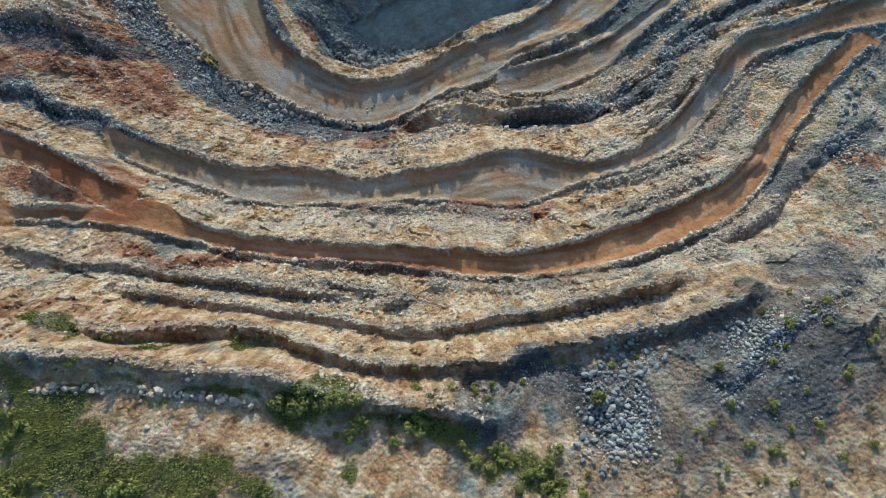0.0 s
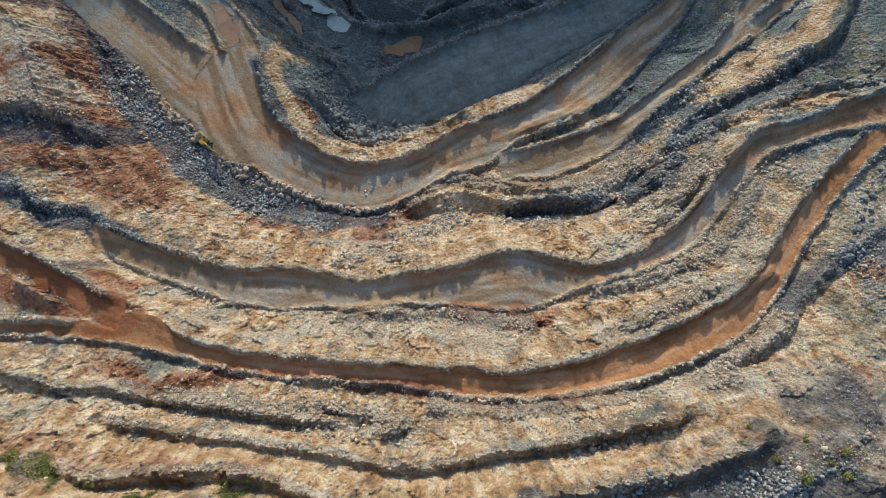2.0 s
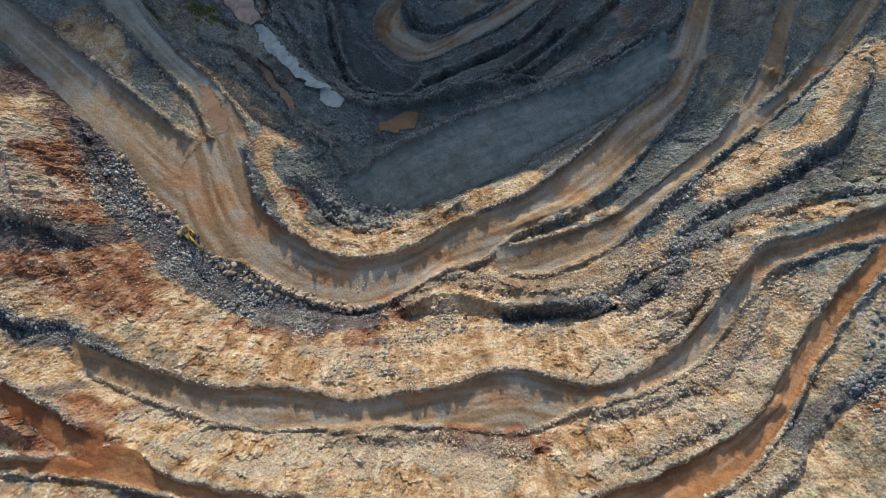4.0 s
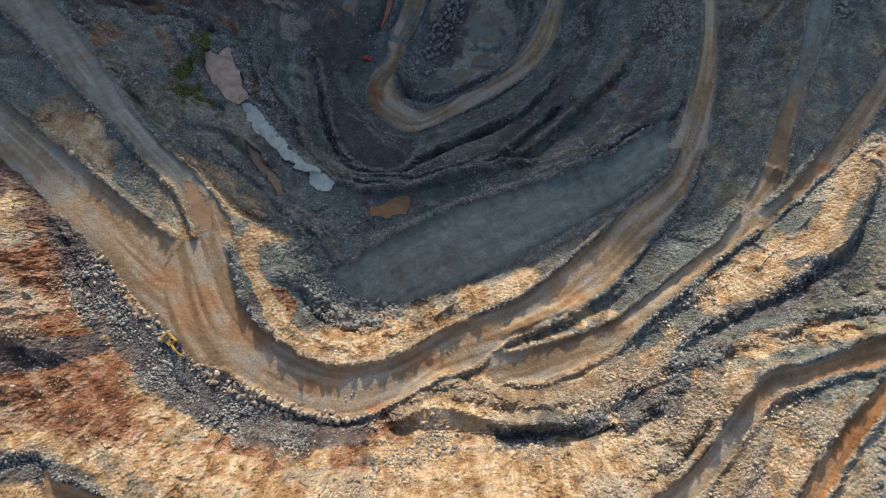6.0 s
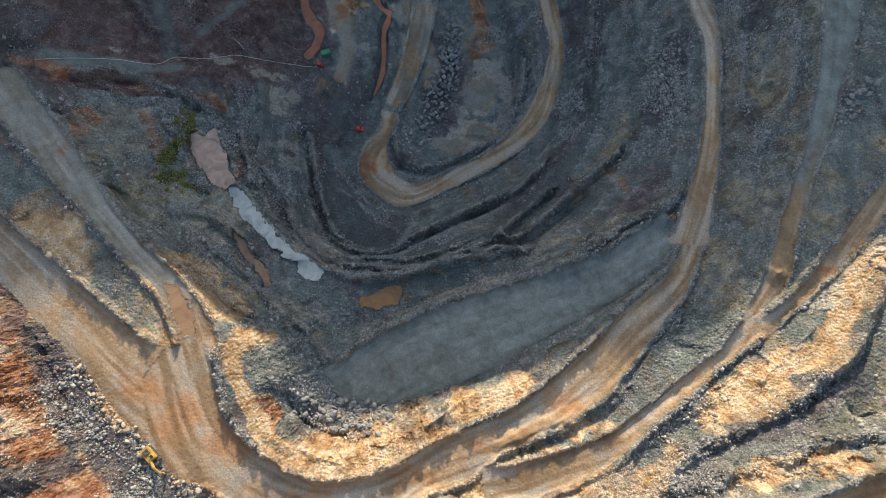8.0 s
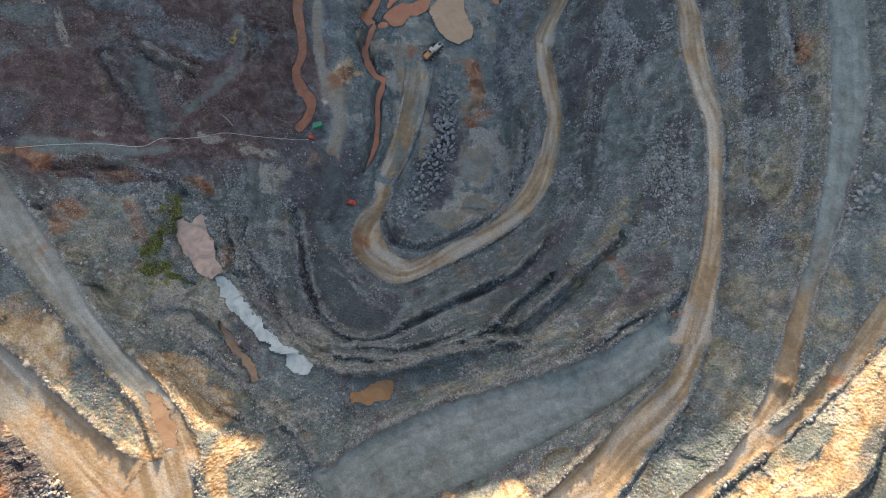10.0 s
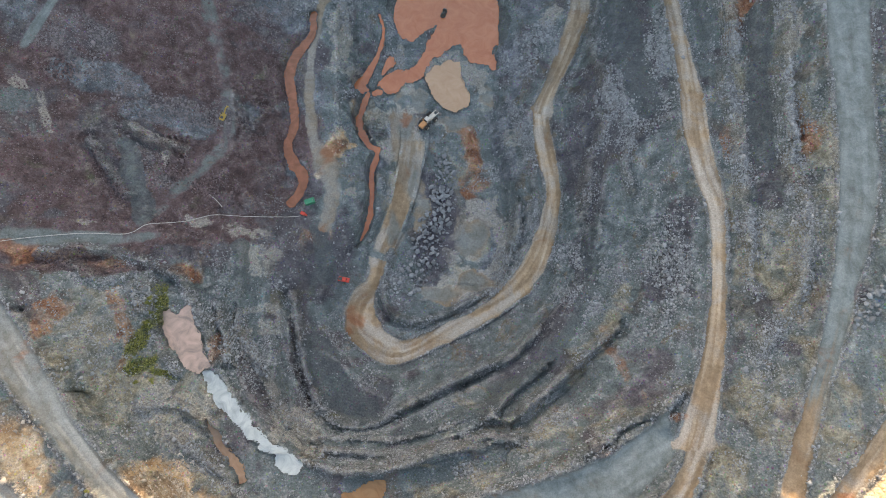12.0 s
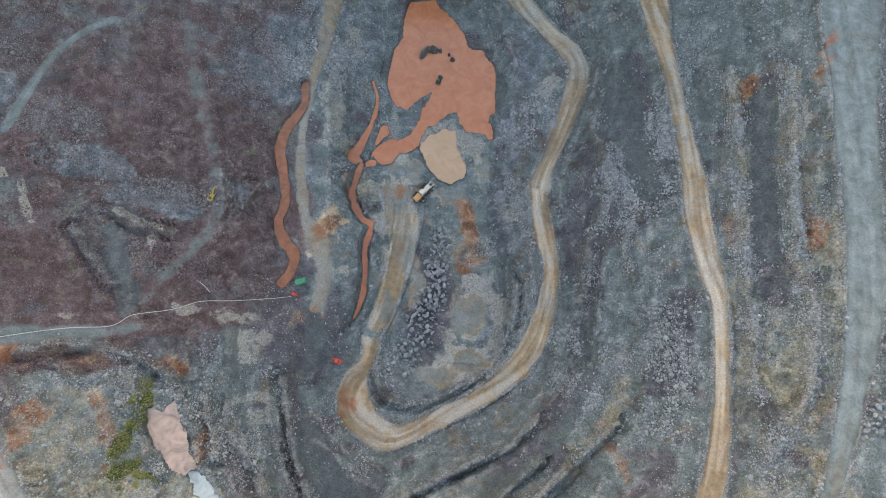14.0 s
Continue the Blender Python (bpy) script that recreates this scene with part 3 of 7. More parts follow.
MOUNDS["t21"] = (2.7, 2.4, [(101.7, 306.4), (102.0, 285.8), (99.7, 273.3), (100.9, 248.9), (100.0, 223.0), (98.5, 202.1)])
MOUNDS["t22"] = (3.0, 2.6, [(113.8, 301.1), (113.9, 281.8), (111.6, 264.4), (112.2, 242.7), (112.3, 228.2), (110.2, 207.9), (103.0, 193.8), (98.0, 182.9)])
MOUNDS["t23"] = (2.4, 2.0, [(66.1, 322.2), (62.3, 294.4), (65.7, 271.0), (58.7, 250.2), (56.9, 232.4)])
MOUNDS["t24"] = (2.4, 1.8, [(-106.8, 248.1), (-101.8, 240.6), (-96.1, 232.3)])
MOUNDS["t25"] = (2.4, 1.8, [(-98.3, 255.8), (-90.9, 252.2), (-81.7, 250.7)])
MOUNDS["t26"] = (3.0, 2.0, [(-78.2, 207.1), (-72.6, 200.2), (-67.0, 189.7), (-62.8, 179.5)])
MOUNDS["t27"] = (2.7, 1.8, [(-65.2, 197.2), (-61.2, 186.5), (-59.3, 179.5)])
MOUNDS["t28"] = (2.7, 2.0, [(-86.3, 205.0), (-80.4, 194.5), (-79.1, 184.2), (-73.7, 176.0)])
MOUNDS["t29"] = (3.0, 2.2, [(-114.3, 209.9), (-105.0, 212.5), (-93.2, 211.7), (-79.4, 206.9)])
MOUNDS["t30"] = (2.4, 1.8, [(-79.2, 165.0), (-72.0, 166.3), (-64.0, 161.4), (-56.7, 155.1)])
MOUNDS["t31"] = (2.0, 2.0, [(-109.4, 209.7), (-97.8, 203.3), (-89.7, 203.2), (-84.7, 194.6)])
MOUNDS["t32"] = (1.4, 1.6, [(-72.2, 147.1), (-67.8, 144.0), (-60.4, 138.3), (-51.4, 133.3)])
MOUNDS["t33"] = (1.4, 1.6, [(-69.9, 157.3), (-59.2, 148.9), (-47.4, 137.8), (-35.9, 130.3)])
MOUNDS["t34"] = (1.8, 2.0, [(-29.2, 121.5), (-35.9, 130.3), (-40.1, 136.1)])
MOUNDS["t35"] = (2.7, 1.8, [(-11.6, 221.5), (-14.1, 208.8), (-10.7, 198.4), (-0.3, 195.5), (11.9, 199.8), (26.4, 209.6), (33.4, 224.1), (35.2, 238.5)])
WATERS = {}
WATERS["main_pond"] = (6, [(-7.5, 356.9), (-8.6, 349.1), (-8.6, 340.2), (-11.8, 335.1), (-13.9, 330.0), (-16.0, 326.7), (-17.2, 321.8), (-14.8, 318.9), (-12.6, 312.9), (-10.2, 309.3), (-6.0, 308.7), (-2.5, 311.9), (1.2, 315.6), (3.0, 316.9), (1.4, 310.8), (-0.8, 306.4), (-2.8, 301.2), (-5.4, 297.5), (-9.1, 295.1), (-12.6, 295.5), (-15.6, 293.1), (-19.0, 290.2), (-20.1, 286.7), (-17.0, 285.2), (-12.2, 286.2), (-9.1, 290.4), (-4.7, 290.5), (-1.5, 293.4), (0.6, 297.7), (1.8, 301.3), (6.0, 302.1), (9.3, 306.2), (13.2, 308.0), (14.2, 304.0), (17.1, 300.0), (22.7, 299.2), (27.6, 296.0), (29.8, 298.4), (26.7, 302.6), (25.3, 305.4), (28.2, 307.9), (31.1, 309.2), (32.2, 316.4), (31.6, 321.3), (28.2, 326.2), (25.2, 331.1), (22.4, 335.2), (17.9, 335.9), (16.9, 339.6), (15.0, 343.4), (10.8, 349.7), (7.2, 352.7), (3.7, 357.2), (1.6, 366.4), (-3.7, 371.6), (-6.8, 366.1)])
WATERS["silt_pond"] = (6, [(2.8, 297.7), (8.3, 300.2), (12.9, 299.2), (13.5, 293.8), (15.1, 289.9), (16.7, 285.3), (15.2, 280.6), (10.9, 278.3), (6.5, 280.4), (3.1, 283.8), (0.8, 288.4), (-0.4, 292.5)])
WATERS["side_pool"] = (6.2, [(-18.5, 294.8), (-17.8, 299.0), (-15.9, 301.4), (-13.7, 300.6), (-14.0, 297.2), (-16.1, 294.9), (-17.3, 293.0)])
WATERS["pink_seep"] = (37.8, [(-79.5, 195.0), (-79.9, 189.4), (-75.4, 182.6), (-70.3, 177.3), (-66.9, 175.7), (-63.4, 177.5), (-66.5, 183.7), (-69.6, 189.6), (-72.4, 196.2), (-75.8, 193.9)])
WATERS["milky_run"] = (36.7, [(-66.1, 175.5), (-62.6, 175.6), (-57.3, 170.3), (-53.7, 165.4), (-49.1, 160.1), (-44.1, 156.3), (-38.6, 151.9), (-42.4, 152.2), (-46.9, 153.7), (-51.0, 157.8), (-57.4, 163.2), (-62.3, 169.1)])
WATERS["milky_pool"] = (35.2, [(-42.8, 152.3), (-39.1, 153.6), (-33.7, 149.2), (-35.2, 146.0), (-39.4, 146.2), (-42.5, 148.7)])
WATERS["amber_pond"] = (34.8, [(-21.7, 140.5), (-16.6, 141.7), (-13.2, 144), (-8, 144.6), (-7.2, 142.4), (-8.7, 138.9), (-14.6, 137.5), (-21.2, 137.9)])
WATERS["mud_puddle"] = (60.05, [(-72.8, 140.2), (-69.7, 140.3), (-66.9, 136), (-64, 131.4), (-63.5, 126.4), (-65.5, 124.8), (-67.9, 129.7), (-70.9, 134.4)])
WATERS["brown_pool"] = (36.9, [(-64.5, 161.5), (-62.0, 160.2), (-57.1, 154.5), (-51.7, 148.2), (-49.3, 143.0), (-51.6, 143.0), (-56.1, 150.0), (-60.5, 155.1)])
STREAMS = {}
STREAMS["west_stream"] = [(-44.1, 312.2, 2.7, 17.6), (-44.6, 303.1, 4, 17.4), (-49.6, 295.2, 4.4, 17), (-52, 287.5, 4.8, 16.7), (-50.1, 276.7, 3.9, 16.3), (-48.7, 268.2, 3.4, 16), (-50.8, 259.7, 3.8, 15.5), (-49.1, 253.6, 5.1, 15), (-44.8, 247.5, 5, 14.7), (-44.8, 242.4, 4.2, 14.4), (-48.1, 237.3, 4.6, 14.1)]
STREAMS["mid_stream"] = [(-20, 318.9, 1.9, 8), (-17.9, 310.8, 1.8, 7.6), (-20.4, 300.3, 2.3, 7), (-24.5, 291.8, 4, 6.4), (-26.7, 288.1, 4.9, 6.2), (-22, 285.2, 2.7, 6.1), (-18.8, 285.8, 2.7, 6.05)]
STREAMS["south_stream"] = [(-23.1, 285, 2.7, 6.1), (-25, 278.6, 2.6, 6), (-26, 271.8, 2.6, 5.8), (-22.2, 264.2, 3, 5.5), (-18.6, 261, 2.6, 5.3), (-20.4, 252.2, 2.6, 5), (-20, 243.6, 2.6, 4.8), (-20.8, 233, 2.1, 4.4), (-24.9, 222.5, 1.3, 4)]
WAYS = {}
WAYS["shelf_track"] = [(-35.7, 347.5, 3.2), (-38.8, 325.5, 2.3), (-43.1, 301.9, 2), (-43.7, 279.5, 1.9), (-41.5, 262.2, 2.3), (-36.3, 251.8, 4.6), (-33.1, 241.5, 3.3), (-35.3, 229.3, 2.9)]
WAYS["west_way"] = [(-81.8, 324.1, 2.3), (-78.4, 304.4, 2.9), (-70.5, 273.2, 2.7), (-68.9, 257.2, 2.6), (-75.5, 245.4, 2.6), (-85.2, 232.9, 2.7), (-91.3, 222.6, 1.9)]
WAYS["west_fork"] = [(-97.9, 249.9, 1.7), (-94, 236.8, 2.3), (-89.2, 225, 1.8)]
WAYS["clay_way"] = [(-99.3, 324.4, 2.1), (-100.9, 312.6, 1.8), (-101.4, 302.2, 1.8), (-99.9, 288.1, 1.3)]
WAYS["floor_way"] = [(-10.1, 284.2, 3.1), (-10.5, 265.9, 3.9), (-6.5, 254.9, 3.4), (-1.2, 244.2, 3), (-1.9, 231.4, 2.1)]
WAYS["terrace_scar"] = [(59.9, 186.9, 1.1), (66.5, 179.4, 1.3), (72.5, 173.3, 1)]
WAYS["cable_way"] = [(-123.6, 214.1, 3.4), (-110.3, 215.4, 2.9), (-97, 216.9, 2.4), (-85.4, 219.3, 1.5)]
TINTS = collections.defaultdict(list)
TINTS["ochre"] += [(-75.5, 14.1, 13.8, 3.9), (-57.4, 11, 14.1, 2.6), (-29, 2.9, 19.3, 3.1), (-14.6, -2.1, 18.8, 1.9), (-74.5, 6.9, 12.5, 2.3), (-8.3, -12.7, 9.4, 6.4), (-50.3, 12.1, 13.7, 1.6), (-9.6, 6.6, 25.6, 2.6), (22.6, 10, 14.2, 1.7), (42.3, 12.3, 16, 2), (-44.4, 12.3, 18.5, 1.8), (-26, 14.6, 23.8, 1.2), (25.1, 15.8, 19.1, 1.5), (-84.7, 19.3, 11.3, 2.9), (-65.6, 44.1, 16.7, 4.6), (-51.4, 37.5, 14.7, 4.5), (-17.6, 37.8, 28, 4.9), (9.5, 36.7, 15.3, 5.7)]
TINTS["ochre"] += [(29.9, 39.6, 11.3, 5.2), (-86.6, 70.5, 20.3, 6.9), (-56.3, 63.2, 28.2, 5.1), (-23.6, 59.1, 16.4, 5.2), (2.8, 62.3, 16.3, 6), (24.9, 62.5, 21, 4), (44.3, 65.7, 12.3, 4.7), (-117, 117, 11.9, 18.2), (-120.7, 131.1, 10.3, 14.7), (-115.7, 142.1, 12.4, 8.5), (119, 141.1, 5, 12.7), (12, 76.9, 20.1, 2.5), (60.3, 85.3, 8.3, 6.8), (-49.3, 122.5, 5.1, 6.9)]
TINTS["ochre"] += [(-105.9, 155.1, 15.4, 11.8), (-41.4, 103.3, 5, 8.5), (-26.6, 94.9, 11.4, 3), (-6.2, 99.2, 12.9, 3), (16, 110.7, 9.8, 3.7), (27.4, 117.4, 6.6, 2.4), (-60.2, 135.8, 7, 5.4), (38.5, 104.7, 19.8, 1.7), (-71, 139.3, 8.9, 12.7), (126.3, 146.1, 7.9, 12.1), (-58, 132.3, 7, 5.3), (-104, 98.6, 12.7, 16.6), (-91.6, 84.4, 15.8, 12.5), (-72.9, 73.5, 18.5, 8.6), (-51, 69.7, 19.3, 6.6), (-110.8, 113.5, 7.4, 11.3)]
TINTS["ochre"] += [(-29.3, 67.3, 21.9, 4.8), (-113.8, 104.2, 9.6, 11.7), (-105.7, 91.2, 11, 7.5), (-34.1, 260, 6.4, 6.5), (-37.5, 254.6, 5.1, 3), (-27.4, 259.1, 2.5, 2.1), (-38.7, 226.6, 4.1, 3.4), (-88.5, 68.4, 27.5, 5.3), (-49.4, 67.6, 28.4, 4.2), (-102.6, 105.7, 8.9, 10.9), (-97.1, 88.6, 10.5, 7.1), (-87, 20.9, 15.2, 4.7), (-58, 21.1, 19.6, 2.9), (-26.4, 20.2, 21.1, 2.7), (14.8, 19.4, 20.8, 2.7)]
TINTS["olive"] += [(64.6, 27.8, 20.6, 5.3), (76.9, 34.9, 12.2, 6.9), (44.8, 22, 14.5, 2.9), (28.8, 18.5, 11.6, 2.4), (52.2, 16.3, 14.7, 2.5), (65.5, 59, 18.3, 9.3), (55.2, 50.6, 17.8, 5.1), (88.1, 73.5, 14.8, 10), (103.1, 79.5, 6.9, 7), (92.2, 48.2, 19.6, 10), (77.3, 37.3, 18.8, 8), (105.1, 62.2, 10.3, 10.5), (-81.6, 173.4, 23.5, 18), (-92.3, 188.3, 18.4, 16.7), (-57.4, 139.9, 10.9, 11.1), (16.6, 141.4, 27.8, 2.8), (43.1, 163.3, 12.7, 7.4), (-18.8, 122, 10.4, 3.5)]
TINTS["olive"] += [(32.1, 134.8, 10.5, 3.6), (21.8, 114.5, 10.3, 3.5), (104.6, 208.1, 5.9, 39.8), (117.8, 235.9, 7.1, 46.7), (96.3, 170.4, 7.5, 22.8), (109.6, 170.7, 11.5, 23.6), (86.4, 148, 7.3, 14.9), (132.5, 181.1, 10.2, 12.5), (13.9, 148.1, 20.1, 2.4), (33.3, 153.1, 13.5, 2.4), (53.6, 179.4, 10.4, 7.1), (-99.2, 176.2, 13.6, 19.8), (-68.1, 163.8, 16.2, 14.7), (18.6, 165.6, 8.4, 2.4), (-119.2, 123.3, 10.2, 12.4), (-121.7, 139.6, 12.6, 8.6), (17.7, 255.3, 9.4, 17.5), (22.9, 275.5, 8.8, 8.9)]
TINTS["olive"] += [(-13.6, 263.4, 8.7, 19.9), (-9.9, 279.2, 8.8, 6.7), (-2.3, 244, 6.4, 13), (-22.7, 274.4, 4.4, 11.2), (13.1, 211, 12.5, 8.5), (25.3, 227.6, 8.4, 12.9)]
TINTS["red"] += [(-90.4, 43.5, 15.3, 2.5), (-87, 46, 10.6, 2.5), (-56.2, 26.9, 16.6, 2.3), (-21.8, 25.5, 23.5, 1.2), (-3.5, 24.5, 15.5, 1.2), (99.3, 51.5, 5.7, 3.2), (14.8, 21.7, 20.8, 1.1), (-74.5, 36.3, 8.7, 2.7), (-100.1, 85.4, 13, 6.5), (-84.9, 78.9, 16, 3.6), (-22.1, 63.4, 6.3, 9.7), (-112.6, 105.7, 9.9, 8), (-13, 73.1, 8, 2.3), (-44.4, 68, 26.1, 1.7), (6.1, 40.7, 9.4, 2.5), (21.4, 40.8, 9.4, 2.2), (-35.7, 258.9, 7.6, 4.8), (-22.2, 198.5, 5.3, 4.2)]
TINTS["red"] += [(19.5, 252.7, 4.1, 10.6), (-38.7, 225.6, 8.3, 5.1), (-11.4, 276.9, 3.4, 8.7), (-104.2, 188, 4.6, 12.7), (-89.5, 192, 2.4, 12.3), (-60.2, 185.4, 1.7, 8.7), (-75.9, 207.1, 5.9, 6.1), (75.5, 165.3, 4.2, 3.5), (110.5, 145, 4.1, 2.1), (-120.1, 209.9, 15.3, 2.7), (43.1, 166.4, 1.8, 1.5), (18.7, 266.3, 5.6, 8.8), (0, 277.2, 4.4, 2.2), (103.3, 293.5, 2.1, 14.7), (101.3, 248.8, 2.3, 13.8), (120.5, 301.8, 2.2, 13.3), (114.8, 249.1, 2.4, 12.2), (-99.8, 96.8, 7.4, 7.5)]
TINTS["red"] += [(-92.3, 87, 7.1, 7.3), (-102.3, 80.5, 10.9, 7.4), (-111.1, 77.3, 9.3, 5.7), (-86.3, 45.9, 16.4, 3.6), (-78.1, 48.4, 11.6, 2.4), (-53.7, 27.2, 21.6, 3), (-26.1, 25.2, 20.5, 1.8), (-107.6, 87.5, 9.3, 7.6), (-97.2, 92.5, 5.5, 9.3), (-117.8, 92.3, 5.8, 5.9), (-102.1, 94.2, 12.5, 10.9), (-97.3, 81.6, 15.9, 9), (-84.7, 73.5, 15.4, 5.2), (-108.4, 116.3, 7.3, 9.3), (-68.5, 29.2, 10.2, 3.6), (-59.2, 27.2, 9.9, 2), (-29.1, 25.9, 15.9, 1.1), (-10.9, 23.9, 14.3, 1.1)]
TINTS["red"] += [(-88.7, 44.3, 18.9, 3.2), (-99.6, 45.7, 9.8, 3.3)]
TINTS["maroon"] += [(-83.2, 282.3, 27.2, 17.1), (-116, 239.3, 23.5, 13.1), (-104.1, 298.1, 17.9, 13.7), (-105.9, 207.7, 24.8, 4.2), (-73.4, 243.9, 23.6, 16), (-47.3, 255.8, 11.5, 17.5), (-60.5, 280.8, 12.1, 16.4), (-86.2, 309, 17.6, 15.7), (-126.1, 269.3, 18, 13.8), (-82.5, 229.2, 23.7, 8.1), (-120.2, 138.4, 16.6, 12.7), (-105, 124.2, 9.8, 15.9)]
TINTS["pale"] += [(9.5, 296, 13.5, 6.9), (20.6, 296.2, 4.5, 4.6), (-14.1, 276.9, 4.4, 6.7), (-5.1, 265.8, 5.2, 8.8), (33.7, 227.8, 5.1, 4.3), (13, 219.1, 2.9, 5.5), (9, 210.9, 3.8, 3.4), (21.3, 211.2, 12.5, 6.4), (-30, 331.4, 5.3, 8.4), (-33.2, 306.8, 5.6, 14.2), (-2.1, 239.7, 3.4, 12.9), (23.2, 240.2, 8.5, 6.5), (-61.9, 225.8, 7.9, 4), (-27.5, 241.3, 3.4, 2.6), (-38.8, 254, 4.8, 3.1), (-70.5, 164, 13.3, 7.7), (-66.2, 155.7, 7.5, 5.8), (-48.5, 190.7, 6.7, 2.6)]
TINTS["pale"] += [(-54.4, 218.4, 7.7, 3.9), (-37.4, 159.6, 7.2, 5.5), (-62.2, 167.6, 3.7, 3.1), (-38.9, 133.5, 11, 3.7), (111.7, 249.9, 2.2, 17.8), (124.8, 248.2, 3.6, 20.5), (120.8, 226.3, 4.3, 10.9), (20.7, 219.2, 5.5, 1.9), (-66.7, 46.8, 7.7, 2.8), (-55, 40.1, 9, 3.1), (-35.5, 36.3, 17.4, 3), (-17.8, 37.8, 8.5, 3.5), (11, 36.7, 8.5, 5.8), (56, 52.1, 9, 2.5), (41.8, 49.2, 7.3, 1.8), (109.1, 140.1, 7.9, 8), (-112.5, 110.6, 3.4, 5.7), (-19.9, 58.4, 7.2, 3.8)]
TINTS["pale"] += [(5.5, 74.6, 5.8, 1.8), (54.4, 70.6, 7.6, 6.2), (-87.1, 19.3, 10, 2.3), (-73.3, 21.7, 9.5, 1.7), (18.2, 18.1, 4.7, 1.4), (46.5, 21.7, 10, 1.5), (61.2, 27.7, 7.9, 1.6), (59.5, 47.8, 4.1, 1.4), (-21.5, 17, 19, 1.2), (104.2, 248.4, 1.9, 11.8), (119.5, 240, 2, 10.1), (117.1, 283.3, 2.1, 10.6), (-31.9, 332.1, 3.4, 9.8), (-35.8, 322.2, 2.8, 7.2), (-32, 293.7, 3.6, 5.5), (-12.7, 301.2, 2.3, 6.9), (-10, 287.3, 5.3, 3.6), (-20.2, 273.5, 3, 6.6)]
TINTS["pale"] += [(-15.3, 260.4, 4.3, 8.7), (7.7, 271.9, 4.3, 2.6), (47, 317, 5.6, 9.5), (35.6, 265.9, 3.4, 6.6), (-126.6, 264.2, 2.3, 6.9), (-85.2, 244.1, 3.2, 4.1), (-72.5, 227.8, 3.1, 2.4), (-53.5, 215.8, 7.5, 5.8), (-103.9, 221.8, 2.9, 2.1), (44.5, 58.8, 8.8, 6), (59.1, 67.4, 7.6, 7.7), (63, 45.2, 13.6, 4.6), (50, 34.5, 17.6, 4.5), (72.3, 56.2, 9.3, 9.5), (88, 24.5, 16.2, 8.3), (69.3, 24.3, 18.5, 6.3), (101.6, 67.8, 6.8, 10.4), (91.3, 76.4, 6.6, 5.1)]
TINTS["pale"] += [(-106.7, 100.2, 7.2, 9.2), (-113.5, 116.2, 5.6, 7.7)]
TINTS["plant"] += [(-68, -6.6, 12.8, 5.9), (-55.7, -15.5, 22.2, 6.8), (-31.6, -18.1, 8.2, 4.2), (-43.1, -2, 12.6, 1.1), (-64.7, -2.9, 11.4, 1.6), (-22.6, -4.1, 9.5, 2.6), (-6.4, -8, 12.5, 2.6), (13.5, -13.7, 9.5, 2.1), (-15.2, -15.6, 2.5, 2.2), (-37.4, 6.9, 5.5, 0.9), (-56, 6.9, 2.8, 0.9), (-74.9, 10, 6.3, 1.8), (18.3, -17.4, 6.4, 4.3), (-83, 189.6, 2.7, 11.9), (-79.8, 177.4, 3.8, 3.9), (-74.2, 174.1, 3.8, 2.3)]
TINTS["dark"] += [(-73.3, 90.7, 8.8, 5.4), (71.3, 95.5, 6.4, 9), (34.6, 72, 16.2, 2.3), (55.7, 80.3, 6.7, 5.1), (103, 116.8, 7.8, 2.8), (-114, 70.5, 11.4, 7.8), (-19.6, 167.5, 11.8, 10), (5.8, 234.6, 12.4, 25.3), (59.7, 257.8, 8.8, 35.9), (-41.8, 212.4, 12.3, 12.6), (-30.5, 225.2, 8.3, 12.6), (40, 182.1, 11.9, 4.8), (69, 281, 7, 9.5), (55.7, 6.8, 17.3, 5.9), (31.5, -5, 9.6, 10.9), (67.6, 4.8, 14.5, 8.6), (21.8, 0.8, 8.4, 4.3)]
TINTS["dark"] += [(56.6, -3.1, 17.3, 7.1), (79.3, 22.4, 7.7, 5.2), (8.5, -8.8, 9.3, 3.2), (-80.3, 94.7, 6.9, 7.1), (-65.8, 86.1, 8.4, 4.5), (-48.7, 79.1, 9.8, 3), (-78.4, 94.4, 7.7, 7.2), (-63, 82.2, 10, 4.1)]
TINTS["dark"] += [(29.6, 0.9, 10.1, 4.6)]
TINTS["rubble"] += [(-73.3, 90.7, 7, 7.2), (-53.2, 80.9, 13.4, 2.7), (-3.4, 66.8, 9.5, 4.8), (10.8, 70.1, 9.5, 3.2), (71.3, 95.5, 7.1, 9), (53.9, 77, 6.7, 4.1), (94, 49, 8.9, 10.9), (-29, 76.2, 14.5, 2.6), (82.7, 77.3, 8.8, 9), (-21.8, 54.1, 18.9, 1.9), (18.8, 75, 19.2, 2), (-23.2, 104.8, 11.8, 7.6), (-21.1, 132.8, 8.6, 5.3), (65.8, 270.8, 8.7, 20.1), (57.6, 202.3, 11.7, 10), (-23.7, 132.4, 6.4, 6.6)]
